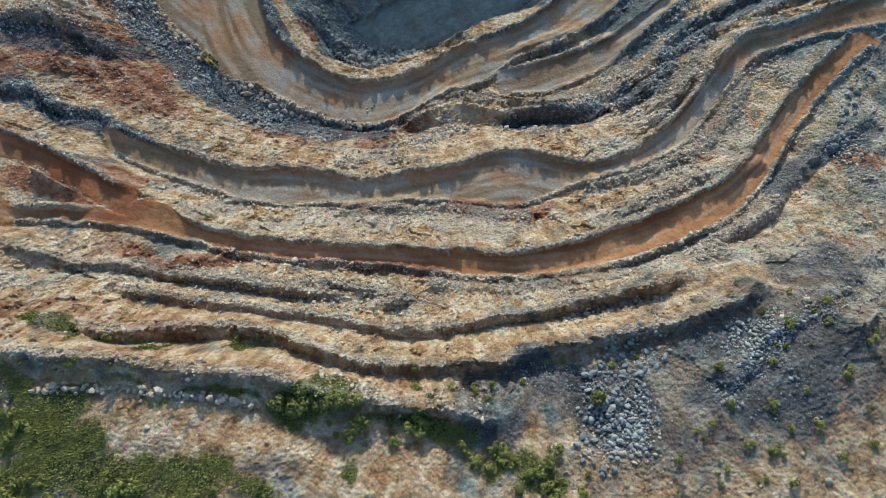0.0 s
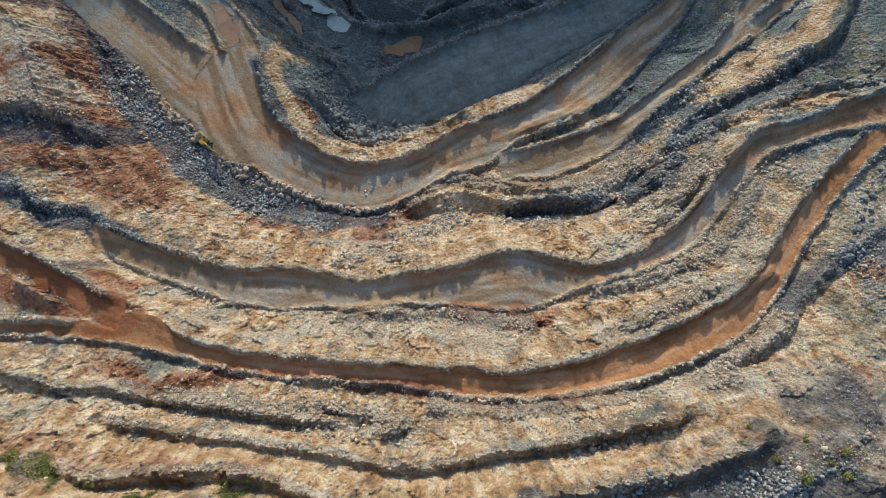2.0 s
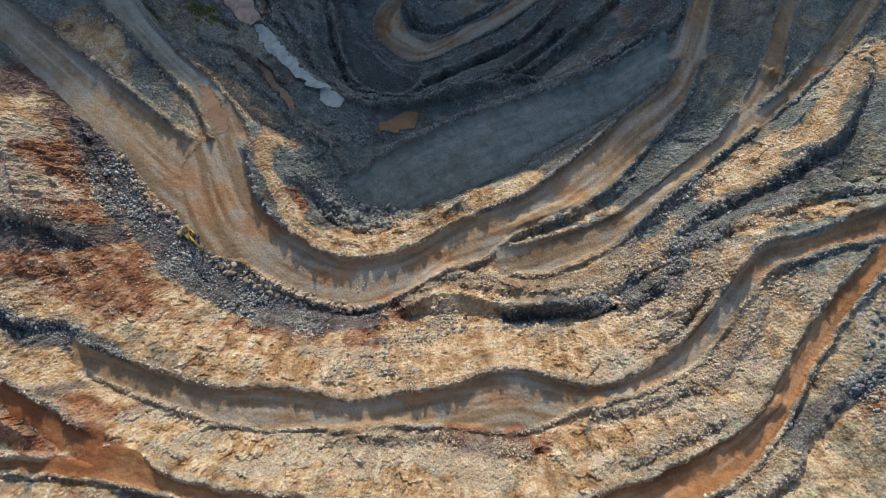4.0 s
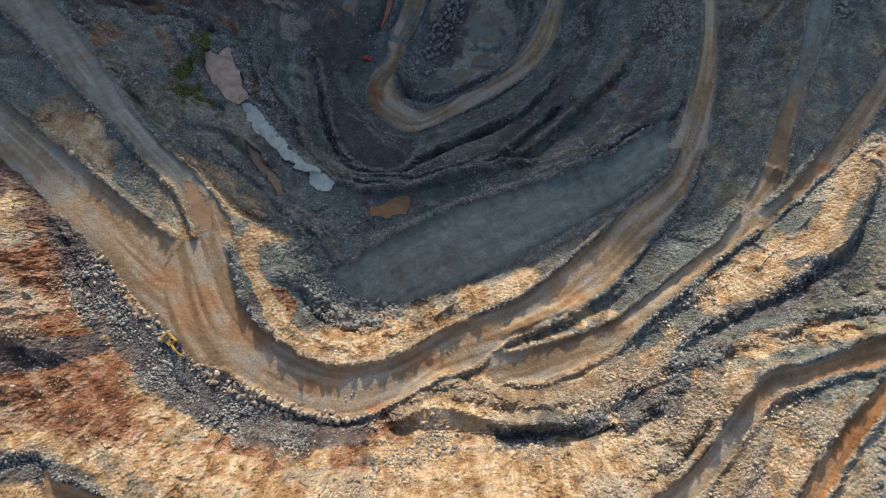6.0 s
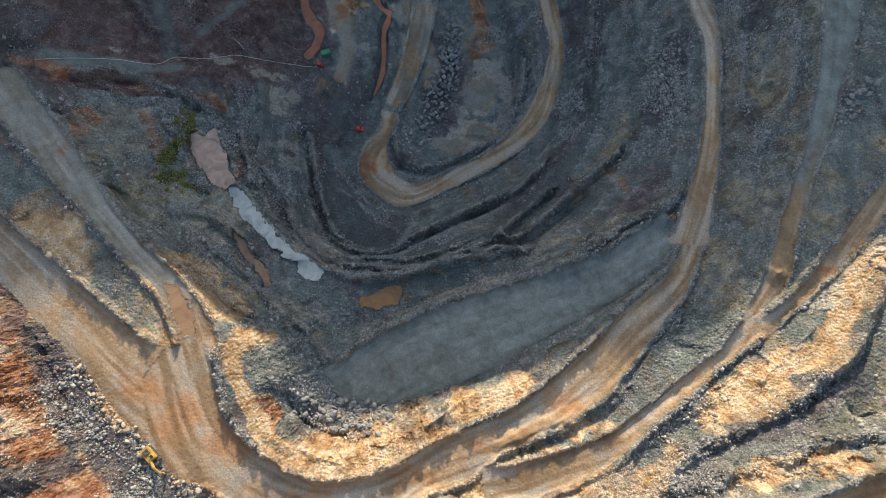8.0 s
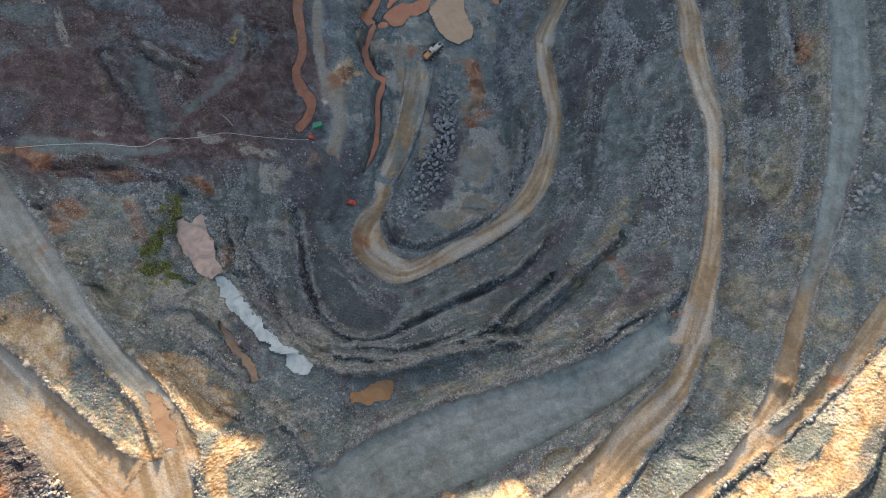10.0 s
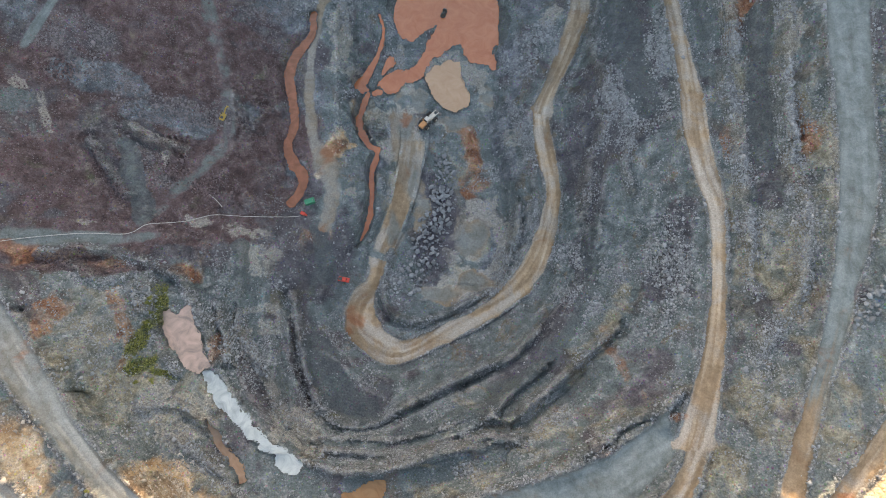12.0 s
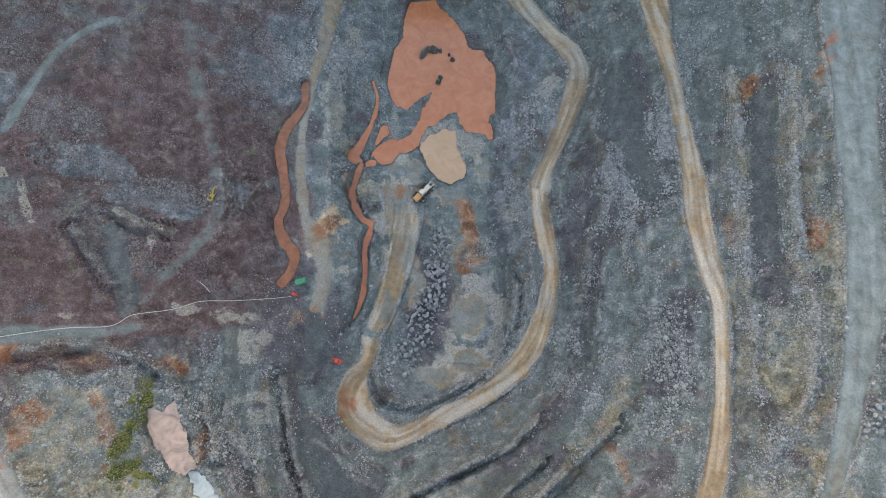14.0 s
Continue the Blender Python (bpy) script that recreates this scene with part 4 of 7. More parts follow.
TINTS["rubble"] += [(16.5, 149.3, 6.3, 3.4), (151.5, 208.3, 5.1, 9.5), (3.6, 162.2, 11.1, 3.8), (41.9, 166.6, 11.3, 5.8), (-33, 168.6, 5.7, 11.6), (-18.7, 174.4, 7.5, 3.8), (-54, 179.2, 5.8, 11.9), (-82.6, 239.3, 17.2, 6.6), (-56.1, 314.1, 15.8, 11.5), (-114.2, 281.7, 14.1, 10.5), (-88.1, 265.4, 15.4, 5.8), (40.2, 303.1, 10.8, 13.2), (68.5, 279.7, 7.7, 9.5), (82.8, 280, 7.8, 26.5), (-13.9, 306.2, 3.4, 13.2), (-6.3, 210.1, 11.6, 9.9), (23.8, 253.6, 6, 8.1), (146.7, 321.8, 5.1, 26.1)]
TINTS["rubble"] += [(-135.6, 316.6, 15.4, 15.7), (54.5, 211.3, 7.9, 12.1), (-35.6, 321.6, 13.5, 18.3), (31.5, -5, 8.6, 12), (37.2, 4.8, 8.7, 3.3), (57.6, 5.8, 9.3, 5.9), (52, 10.9, 8, 3.5), (-8.4, -3.1, 20.6, 1.7), (-80.3, 94.7, 6.9, 7.1), (-65.8, 86.1, 8.4, 4.5), (-48.7, 79.1, 9.8, 3), (-22.9, 71.7, 15.9, 2.3), (21.6, 80.2, 18.9, 1.9)]
TINTS["rubble"] += [(-76.6, 92.7, 8.7, 7.1), (-61.4, 81.4, 8.3, 4.4)]
TINTS["dirt"] += [(107.2, 90.6, 22.5, 11.5), (92, 89, 14.4, 5.5), (76.3, 80.8, 10.2, 5.9), (-30.2, 85.1, 19.4, 4.9), (-51.1, 96.8, 13.3, 8.5), (-67.2, 102.6, 10.3, 10.5), (-76, 111.9, 10.5, 7.1), (-5.8, 89.9, 14.3, 3.9), (-70.1, 131.5, 5.3, 10.7), (18.9, 97.9, 9.6, 4.9), (38, 110.8, 9.8, 6.6), (16.5, 50.2, 8.4, 3.4), (-41.6, 53.1, 15.9, 4.4), (-19.4, 51.3, 15.5, 4.3), (-2.8, 50, 15.3, 4.3), (16.5, 50.2, 15.4, 4.3), (35.9, 51.8, 14.3, 4.4), (51.5, 58.8, 10.4, 7.5)]
TINTS["dirt"] += [(62.2, 70.3, 9.2, 9.4), (73.2, 82.2, 11.2, 8.1), (89.9, 89.9, 15.2, 6.9)]
TINTS["silt"] += [(-9.6, 270.5, 7.4, 13.4), (-2.4, 246.3, 4.7, 15.2), (-10.3, 231.2, 4.2, 10.8), (-23.1, 279.3, 3.1, 6.8), (19.1, 227.6, 8.4, 12.9), (21.4, 211.2, 10.5, 5.1), (12.1, 274.4, 6.6, 4.5), (22.9, 285, 5.3, 9.1), (9.1, 206.9, 12.6, 6.4), (-5.7, 284.3, 6.7, 3.6)]
TINTS["blue"] += [(-50, 327, 11.7, 14.4), (-52.9, 308.1, 9.1, 7), (-22.1, 335, 5.6, 14.3), (-12.6, 316.1, 3.1, 11.4), (33.7, 301.1, 7.4, 13.4), (39.2, 329.4, 9.3, 11.8), (30.4, 274.4, 8.4, 8.6), (-38, 344.3, 9.6, 7.4), (-72.7, 338.4, 9.8, 7.5), (-38.3, 279.3, 4.3, 8.7), (32.5, 255.2, 6.2, 8.4), (-60.5, 266.4, 4.8, 6.1), (-47.8, 249.2, 5.8, 3.9), (-132.1, 291, 7.1, 9.7)]
TINTS["blue"] += [(-76.6, 92.7, 6.3, 5.3)]
# tint, half width and strength of bands of rock, soil, growth and painted shadow along a line
STROKES = collections.defaultdict(list)
STROKES["ochre"] += [(4.2, 1.0, [(-87.9, 74.7), (-76.5, 70.8), (-64.0, 65.0), (-50.9, 62.8), (-36.9, 59.7), (-24.6, 57.2), (-14.2, 55.6)]), (3.5, 1.0, [(-7.7, 72.4), (2.1, 66.2), (17.1, 62.8), (31.6, 60.5), (38.6, 58.5)]), (3.2, 1.0, [(5.1, 75.2), (21.1, 76.6), (36.1, 79.2), (47.7, 83.8), (58.6, 91.1), (66.6, 97.0)]), (5.0, 1.0, [(77.3, 106.9), (86.3, 113.8), (97.2, 120.0), (104.8, 123.1)]), (3.0, 1.0, [(109.2, 129.6), (114.9, 137.7), (121.2, 147.8), (128.0, 153.5)])]
STROKES["ochre"] += [(3.6, 1.0, [(73.0, 92.9), (67.0, 83.6), (60.3, 74.2), (54.1, 69.9)]), (3.0, 0.9, [(79.2, 94.4), (91.0, 97.3), (101.2, 98.8)]), (2.6, 1.0, [(-53.8, 121.8), (-48.5, 112.4), (-42.2, 100.0), (-34.1, 94.0), (-24.9, 92.3), (-15.7, 95.1), (-4.6, 98.9)]), (2.2, 1.0, [(-69.5, 145.6), (-63.8, 139.9), (-55.0, 134.1)]), (3.0, 1.0, [(11.2, 106.5), (19.2, 109.9), (27.4, 114.2)])]
STROKES["ochre"] += [(3.0, 1.0, [(-85.1, 13.9), (-77.5, 14.5), (-65.9, 12.4), (-51.2, 10.4), (-35.9, 10.4), (-20.7, 9.3), (-3.9, 6.2)]), (2.4, 1.0, [(-74.6, 5.4), (-62.0, 5.3), (-47.6, 3.8), (-32.7, 2.0), (-18.6, -0.3), (-2.5, -2.3)]), (2.4, 0.9, [(3.7, 4.8), (17.9, 7.9), (31.8, 10.6), (44.7, 12.8)]), (2.2, 0.9, [(-88.4, 23.9), (-78.9, 22.4), (-63.6, 19.8)]), (2.2, 0.8, [(30.3, 19.7), (43.7, 22.1), (56.3, 27.0), (67.0, 30.9)])]
STROKES["olive"] += [(6.0, 1.0, [(70.5, 25.2), (83.0, 33.1), (94.9, 41.2)]), (5.0, 1.0, [(59.5, 48.2), (70.3, 55.7), (81.2, 63.7)]), (4.0, 1.0, [(90.1, 58.1), (99.8, 69.0), (109.8, 75.5)]), ]
STROKES["olive"] += [(2.6, 0.5, [(10.4, 157.5), (21.0, 160.4), (35.0, 165.0)]), (2.4, 0.5, [(45.9, 170.3), (56.1, 181.9), (63.4, 189.0)]), (3.0, 0.5, [(48.1, 154.1), (57.8, 164.3), (66.5, 172.4)]), (4.0, 0.5, [(103.2, 202.0), (103.6, 189.1), (101.0, 176.9), (97.5, 165.2)]), (3.0, 0.5, [(98.2, 195.7), (93.7, 179.6), (93.0, 161.8)])]
STROKES["olive"] += [(4.0, 0.5, [(121.3, 195.4), (120.9, 180.4), (116.3, 166.0)]), (5.0, 0.5, [(-86.4, 185.7), (-72.9, 169.4), (-77.5, 160.2), (-65.5, 152.1)])]
STROKES["pale"] += [(1.8, 1.0, [(-79.1, 164.2), (-71.9, 165.5), (-62.8, 159.6), (-57.3, 153.2)]), (1.6, 1.0, [(-59.1, 195.7), (-52.0, 197.5), (-45.0, 195.0)]), (1.6, 1.0, [(-58.2, 190.4), (-52.9, 179.6), (-47.2, 169.1)]), (2.0, 1.0, [(-45.3, 164.0), (-37.7, 157.3), (-30.2, 152.5)]), (1.2, 0.8, [(101.4, 304.1), (102.3, 278.7), (100.9, 248.9), (100.0, 221.1)])]
STROKES["pale"] += [(1.2, 0.8, [(113.6, 299.1), (113.9, 273.1), (113.4, 241.0), (111.1, 219.3), (108.9, 204.8)]), (3.0, 1.0, [(24.4, 238.2), (30.9, 229.5), (28.7, 216.4), (16.0, 205.3)]), (1.5, 1.0, [(9.5, 222.5), (11.7, 216.0), (10.8, 210.7)]), (3.0, 1.0, [(-34.2, 317.2), (-32.9, 295.5), (-25.5, 291.6)]), (2.0, 1.0, [(19.3, 295.2), (21.6, 288.1)])]
STROKES["pale"] += [(2.6, 1.0, [(-52.0, 48.6), (-37.5, 42.9), (-19.9, 38.0), (-3.5, 38.1), (15.2, 34.8)]), (2.6, 1.0, [(39.7, 48.3), (50.9, 49.8), (59.4, 51.0), (64.6, 48.0)]), (2.6, 1.0, [(40.9, 23.5), (53.6, 27.3), (65.6, 31.5), (77.1, 37.4)]), (2.2, 1.0, [(16.5, 19.9), (21.3, 20.5), (26.7, 18.5)]), (2.2, 1.0, [(-89.8, 20.2), (-83.8, 19.7), (-77.0, 22.9), (-66.5, 22.4)])]
STROKES["pale"] += [(2.4, 1.0, [(-34.5, 61.8), (-22.2, 60.1), (-14.2, 55.8)]), (2.4, 1.0, [(47.9, 68.0), (54.4, 68.4), (63.2, 78.5), (70.9, 86.2)]), (2.0, 1.0, [(-110.8, 110.8), (-107.8, 106.2), (-104.3, 102.8)]), (2.0, 1.0, [(117.4, 147.3), (123.2, 151.9), (128.7, 155.5)]), (2.4, 0.9, [(16.6, 75.6), (30.0, 77.1), (41.9, 80.8)])]
STROKES["red"] += [(2.6, 1.0, [(-102.0, 46.6), (-91.0, 42.2), (-81.4, 39.3)]), (2.4, 0.9, [(-103.7, 56.8), (-92.8, 50.9), (-79.8, 44.1), (-68.7, 38.8)]), (2.0, 1.0, [(-58.3, 27.1), (-50.7, 25.9), (-43.9, 26.2)]), (2.0, 1.0, [(-33.6, 26.8), (-20.9, 26.2), (-10.8, 24.9), (-2.0, 24.3)]), (3.0, 1.0, [(-95.2, 78.9), (-90.5, 81.0), (-83.9, 80.5)])]
STROKES["red"] += [(3.0, 0.9, [(4.7, 41.1), (13.0, 40.4), (19.7, 39.5)]), (2.6, 1.0, [(98.0, 51.6), (100.8, 49.9)]), (2.4, 1.0, [(80.0, 22.7), (87.3, 27.8)]), (4.5, 1.0, [(-106.4, 115.2), (-99.7, 108.9), (-90.4, 103.6)]), (4.5, 1.0, [(-93.9, 82.3), (-85.7, 80.7), (-81.7, 87.4)])]
STROKES["red"] += [(3.0, 0.9, [(-41.4, 73.3), (-29.4, 71.9), (-17.2, 70.8)]), (1.6, 1.0, [(-43.0, 109.7), (-39.5, 105.2)]), (2.2, 0.52, [(-61.8, 186.5), (-61.1, 177.8)]), (1.6, 0.52, [(-89.2, 197.4), (-86.1, 184.0), (-85.7, 177.5)]), (2.0, 0.47, [(-113.2, 207.6), (-102.6, 209.4), (-93.3, 209.1)])]
STROKES["red"] += [(2.4, 0.47, [(-40.6, 260.5), (-34.0, 255.3), (-36.9, 248.8)]), (1.8, 0.52, [(-25.4, 200.3), (-25.9, 192.0)]), (3.6, 0.47, [(18.6, 269.6), (19.8, 258.3), (17.8, 247.0)]), (1.6, 0.47, [(60.3, 191.7), (63.8, 182.1), (67.4, 172.4)]), (2.5, 0.47, [(124.2, 191.6), (125.8, 187.9)])]
STROKES["red"] += [(3.0, 0.39, [(101.1, 296.2), (102.2, 280.5)])]
STROKES["maroon"] += [(5.0, 0.9, [(-125.7, 233.1), (-118.1, 232.7), (-110.0, 232.3)]), (5.0, 0.9, [(-92.6, 301.6), (-84.2, 299.8), (-68.4, 297.9)]), (5.0, 0.81, [(-63.7, 279.5), (-57.5, 268.0), (-59.6, 248.2)]), (6.0, 0.81, [(-115.3, 253.8), (-109.7, 241.6), (-94.9, 225.1)])]
STROKES["maroon"] += [(4.0, 0.81, [(-123.6, 211.2), (-108.2, 219.6), (-88.8, 216.2)])]
STROKES["blue"] += [(5.0, 1.0, [(-115.0, 271.7), (-106.1, 271.8), (-98.1, 269.6)]), (5.0, 1.0, [(-63.5, 313.9), (-50.5, 311.8), (-46.4, 318.5)]), (4.0, 1.0, [(-95.9, 261.2), (-81.3, 261.9), (-77.9, 257.7)]), (2.4, 1.0, [(-13.8, 275.7), (-14.3, 261.7), (-21.3, 249.7)]), (2.0, 1.0, [(28.6, 263.0), (30.3, 277.4), (34.5, 288.4)])]
STROKES["blue"] += [(5.0, 1.0, [(70.6, 309.4), (71.6, 285.1), (74.3, 267.6)])]
STROKES["rubble"] += [(5.0, 1.0, [(-115.0, 271.7), (-106.1, 271.8), (-98.1, 269.6)]), (5.0, 1.0, [(-63.5, 313.9), (-50.5, 311.8), (-46.4, 318.5)]), (4.0, 1.0, [(-95.9, 261.2), (-81.3, 261.9), (-69.1, 264.6)]), (3.0, 1.0, [(62.8, 278.8), (67.4, 276.7), (65.3, 268.5)]), (2.4, 1.0, [(101.4, 304.1), (102.3, 278.7), (100.9, 248.9), (100.0, 221.1)])]
STROKES["rubble"] += [(2.4, 1.0, [(113.6, 299.1), (113.9, 273.1), (113.4, 241.0), (111.1, 219.3)]), (5.0, 1.0, [(76.6, 223.3), (79.6, 206.4), (72.6, 192.5)]), (5.5, 1.0, [(-101.8, 125.5), (-92.8, 108.2), (-81.7, 94.7), (-67.4, 83.1), (-52.7, 74.8), (-35.2, 71.7)]), (4.0, 1.0, [(69.1, 97.1), (61.1, 81.7), (51.0, 77.0), (42.2, 77.0)]), (4.0, 1.0, [(-34.3, 110.8), (-25.8, 106.0), (-20.2, 100.9)])]
STROKES["rubble"] += [(3.0, 1.0, [(0.7, 72.9), (11.0, 70.5), (20.7, 68.5), (31.7, 67.6)])]
# scree and dark gravel; some bands paint the shadow behind a ridge
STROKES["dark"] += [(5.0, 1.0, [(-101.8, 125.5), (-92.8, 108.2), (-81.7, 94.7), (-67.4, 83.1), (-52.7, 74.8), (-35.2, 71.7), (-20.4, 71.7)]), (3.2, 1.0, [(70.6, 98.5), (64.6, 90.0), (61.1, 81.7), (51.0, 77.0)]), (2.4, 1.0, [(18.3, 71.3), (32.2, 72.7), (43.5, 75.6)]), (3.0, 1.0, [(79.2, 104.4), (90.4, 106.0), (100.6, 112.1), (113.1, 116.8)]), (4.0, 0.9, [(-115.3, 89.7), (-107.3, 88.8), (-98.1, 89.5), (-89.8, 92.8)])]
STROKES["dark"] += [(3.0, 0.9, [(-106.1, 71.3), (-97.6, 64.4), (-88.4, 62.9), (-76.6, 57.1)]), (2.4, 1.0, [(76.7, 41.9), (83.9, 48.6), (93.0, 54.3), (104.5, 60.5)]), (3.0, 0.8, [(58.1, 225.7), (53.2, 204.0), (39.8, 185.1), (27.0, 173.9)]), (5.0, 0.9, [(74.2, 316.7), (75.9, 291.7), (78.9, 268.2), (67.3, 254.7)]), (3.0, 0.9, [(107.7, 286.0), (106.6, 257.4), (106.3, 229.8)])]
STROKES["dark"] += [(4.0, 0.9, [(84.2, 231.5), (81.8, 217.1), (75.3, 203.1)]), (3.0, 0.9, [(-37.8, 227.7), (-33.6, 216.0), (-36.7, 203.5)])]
STROKES["bench"] += [(4.5, 1.0, [(-35.4, 185.7), (-27.4, 169.6), (-18.4, 164.2)]), (2.0, 1.0, [(24.9, 169.0), (39.7, 178.9), (50.2, 191.6), (57.0, 207.8), (59.4, 225.3)]), (1.6, 1.0, [(-6.0, 158.2), (8.5, 161.5), (21.1, 166.1)]), (1.6, 1.0, [(35.0, 160.8), (47.5, 170.9), (57.6, 180.2)]), (5.0, 0.8, [(70.8, 314.0), (72.3, 290.3), (75.8, 269.1)]), (2.5, 1.0, [(-38.8, 227.7), (-34.4, 211.8)]), (2.2, 1.0, [(-61.3, 219.1), (-59.0, 205.5)]), (2.4, 0.9, [(108.7, 293.4), (106.8, 267.2), (107.3, 242.3)]), (2.0, 0.9, [(95.3, 308.7), (96.0, 291.4)]), (2.0, 0.9, [(-97.6, 241.9), (-90.8, 225.8)]), (1.8, 0.9, [(100.0, 105.9), (109.9, 110.9), (117.6, 124.6)])]
STROKES["red"] += [(2.6, 0.42, [(-86.0, 12.9), (-72.2, 13.5), (-53.0, 9.9), (-35.1, 9.4)]), (2.2, 0.42, [(-67.8, 4.6), (-46.0, 2.7), (-27.7, 0.6), (-8.6, -1.7)]), (2.4, 0.42, [(-87.7, 73.8), (-73.5, 69.3), (-54.6, 62.0)]), (3.0, 0.45, [(-97.9, 74.9), (-80.8, 70.8), (-62.6, 69.1), (-38.7, 66.2)])]
STROKES["olive"] += [(2.6, 0.8, [(101.4, 304.1), (102.4, 278.8), (100.5, 248.6), (99.6, 220.9), (98.1, 202.1)])]
STROKES["olive"] += [(3.0, 0.8, [(113.3, 298.8), (113.2, 272.6), (113.1, 240.8), (110.9, 219.3), (103.5, 195.3)])]
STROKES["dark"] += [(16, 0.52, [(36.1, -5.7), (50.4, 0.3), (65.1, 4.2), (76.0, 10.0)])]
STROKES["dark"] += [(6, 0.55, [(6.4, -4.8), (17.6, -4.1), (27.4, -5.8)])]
STROKES["red"] += [(2.2, 0.4, [(101.0, 296.0), (101.9, 280.1)])]
STROKES["ochre"] += [(3.0, 0.5, [(29.3, -5.8), (40.5, -6.3), (46.1, -4.3)])]
STROKES["pale"] += [(3.0, 0.75, [(-6.8, 279.3), (-7.8, 261.9), (-10.5, 246.0), (-12.5, 230.4)])]
STROKES["olive"] += [(4.0, 0.8, [(-6.8, 279.3), (-7.8, 261.9), (-10.5, 246.0), (-12.5, 230.4)])]
STROKES["maroon"] += [(6, 1.0, [(-104.7, 223.8), (-81.7, 222.5), (-62.6, 224.9)])]
STROKES["pale"] += [(1.4, 1.0, [(-96.0, 254.7), (-90.9, 252.8), (-83.9, 250.9)])]
STROKES["pale"] += [(1.2, 1.0, [(-121.8, 261.2), (-119.9, 254.5), (-117.6, 249.9)])]
STROKES["maroon"] += [(4, 1.0, [(-121.1, 223.5), (-111.0, 228.5), (-98.3, 228.5)])]
STROKES["dark"] += [(3.0, 0.9, [(-106.5, 247.9), (-101.4, 240.4), (-95.7, 232.1)])]
STROKES["bench"] += [(2.6, 0.9, [(-98.2, 247.7), (-94.2, 236.8), (-90.8, 225.8)])]
STROKES["ochre"] += [(2.0, 0.6, [(-39.4, 259.4), (-35.1, 255.2), (-37.9, 247.7)])]
STROKES["dark"] += [(2.0, 0.8, [(100.9, 202.1), (101.7, 189.1), (104.4, 184.5)])]
STROKES["blue"] += [(3.4, 1.0, [(22.2, 240.4), (29.8, 229.5), (26.6, 216.3), (15.0, 204.2)])]
STROKES["red"] += [(3.6, 0.95, [(17.4, 270.7), (19.4, 258.3), (18.2, 247.0)])]
STROKES["olive"] += [(3.0, 0.9, [(67.0, 203.2), (61.9, 192.5), (54.5, 181.8)])]

ROADS = {
    "orange_road": "dirt", "red_spur": "dirt", "upper_bench_road": "dusty", "haul_road_west": "dusty", "haul_road_northwest": "dusty",
    "haul_road": "dusty", "haul_road_north": "dusty", "east_ramp": "dusty", "east_road_north": "slate", "east_road_south": "dusty",
    "grey_platform": "slate", "dark_flat": "slate", "floor_road": "dusty", "floor_road_north": "dusty", "west_track": "slate",
     "floor_track": "dusty",
}
# height of the windrow at the pit edge and at the foot of the wall
WINDROWS = {
    "orange_road": (1.6, 1.0), "red_spur": (1.6, 0), "upper_bench_road": (1.7, 0.8), "haul_road_west": (1.9, 0), "haul_road": (2.1, 1.4),
    "haul_road_northwest": (0.7, 1.4), "east_ramp": (1.1, 1.3), "east_road_north": (0.9, 0.5), "east_road_south": (1.6, 0.9), "haul_road_north": (0.6, 0.6),
    "grey_platform": (1.8, 0), "pond_bench": (1.5, 0), "lower_bench": (1.6, 0), "floor_road": (0.7, 0.5), "floor_road_north": (0.5, 0.5),
    "rim_bench_low": (1.8, 0), "rim_bench_mid": (1.9, 0), "rim_bench_high": (2.6, 0), "rim_bench_top": (2.4, 0), "dark_flat": (0, 1.0),
}
# stretches where a windrow is open for joining ways: which edge, from and to in metres
GAPS = {"floor_road": ("wall", -5.0, 30.0), "orange_road": ("pit", 20.0, 42.0), "haul_road": ("wall", -5.0, 36.0), "haul_road_west": ("pit", 108.0, 140.0)}

# ---- shaping the sheet of ground ----
STEP, X0, X1, Y0, Y1 = 0.42, -182.28, 182.28, -49.98, 399.84
NX, NY = round((X1 - X0) / STEP) + 1, round((Y1 - Y0) / STEP) + 1
GX, GY = np.meshgrid(np.linspace(X0, X1, NX), np.linspace(Y0, Y1, NY))


def lattice(ix, iy, seed):
    h = (ix.astype(np.int64) * 374761393 + iy.astype(np.int64) * 668265263 + seed * 974634777) & 0xFFFFFFFF
    h = ((h ^ (h >> 13)) * 1274126177) & 0xFFFFFFFF
    return ((h ^ (h >> 16)) & 0xFFFF) / 65535.0


def grain(x, y, size, seed=0):
    """Smooth noise from 0 to 1, its lumps about size metres across."""
    x, y = np.asarray(x) / size, np.asarray(y) / size
    ix, iy = np.floor(x), np.floor(y)
    fx, fy = x - ix, y - iy
    fx, fy = fx * fx * (3 - 2 * fx), fy * fy * (3 - 2 * fy)
    a, b = lattice(ix, iy, seed), lattice(ix + 1, iy, seed)
    c, d = lattice(ix, iy + 1, seed), lattice(ix + 1, iy + 1, seed)
    return (a + (b - a) * fx) * (1 - fy) + (c + (d - c) * fx) * fy


def fractal(x, y, size, octaves=4, seed=0, ridged=False):
    total, amount, weight = 0.0, 1.0, 0.0
    for k in range(octaves):
        c, s = math.cos(0.5 + 0.9 * k), math.sin(0.5 + 0.9 * k)
        n = grain(c * x + s * y + 17.3 * k, c * y - s * x - 9.1 * k, size / 2 ** k, seed + k)
        total = total + amount * (1 - np.abs(2 * n - 1) if ridged else n)
        weight += amount
        amount *= 0.55
    return total / weight


def soft(x, a, b):
    t = np.clip((x - a) / (b - a), 0, 1)
    return t * t * (3 - 2 * t)


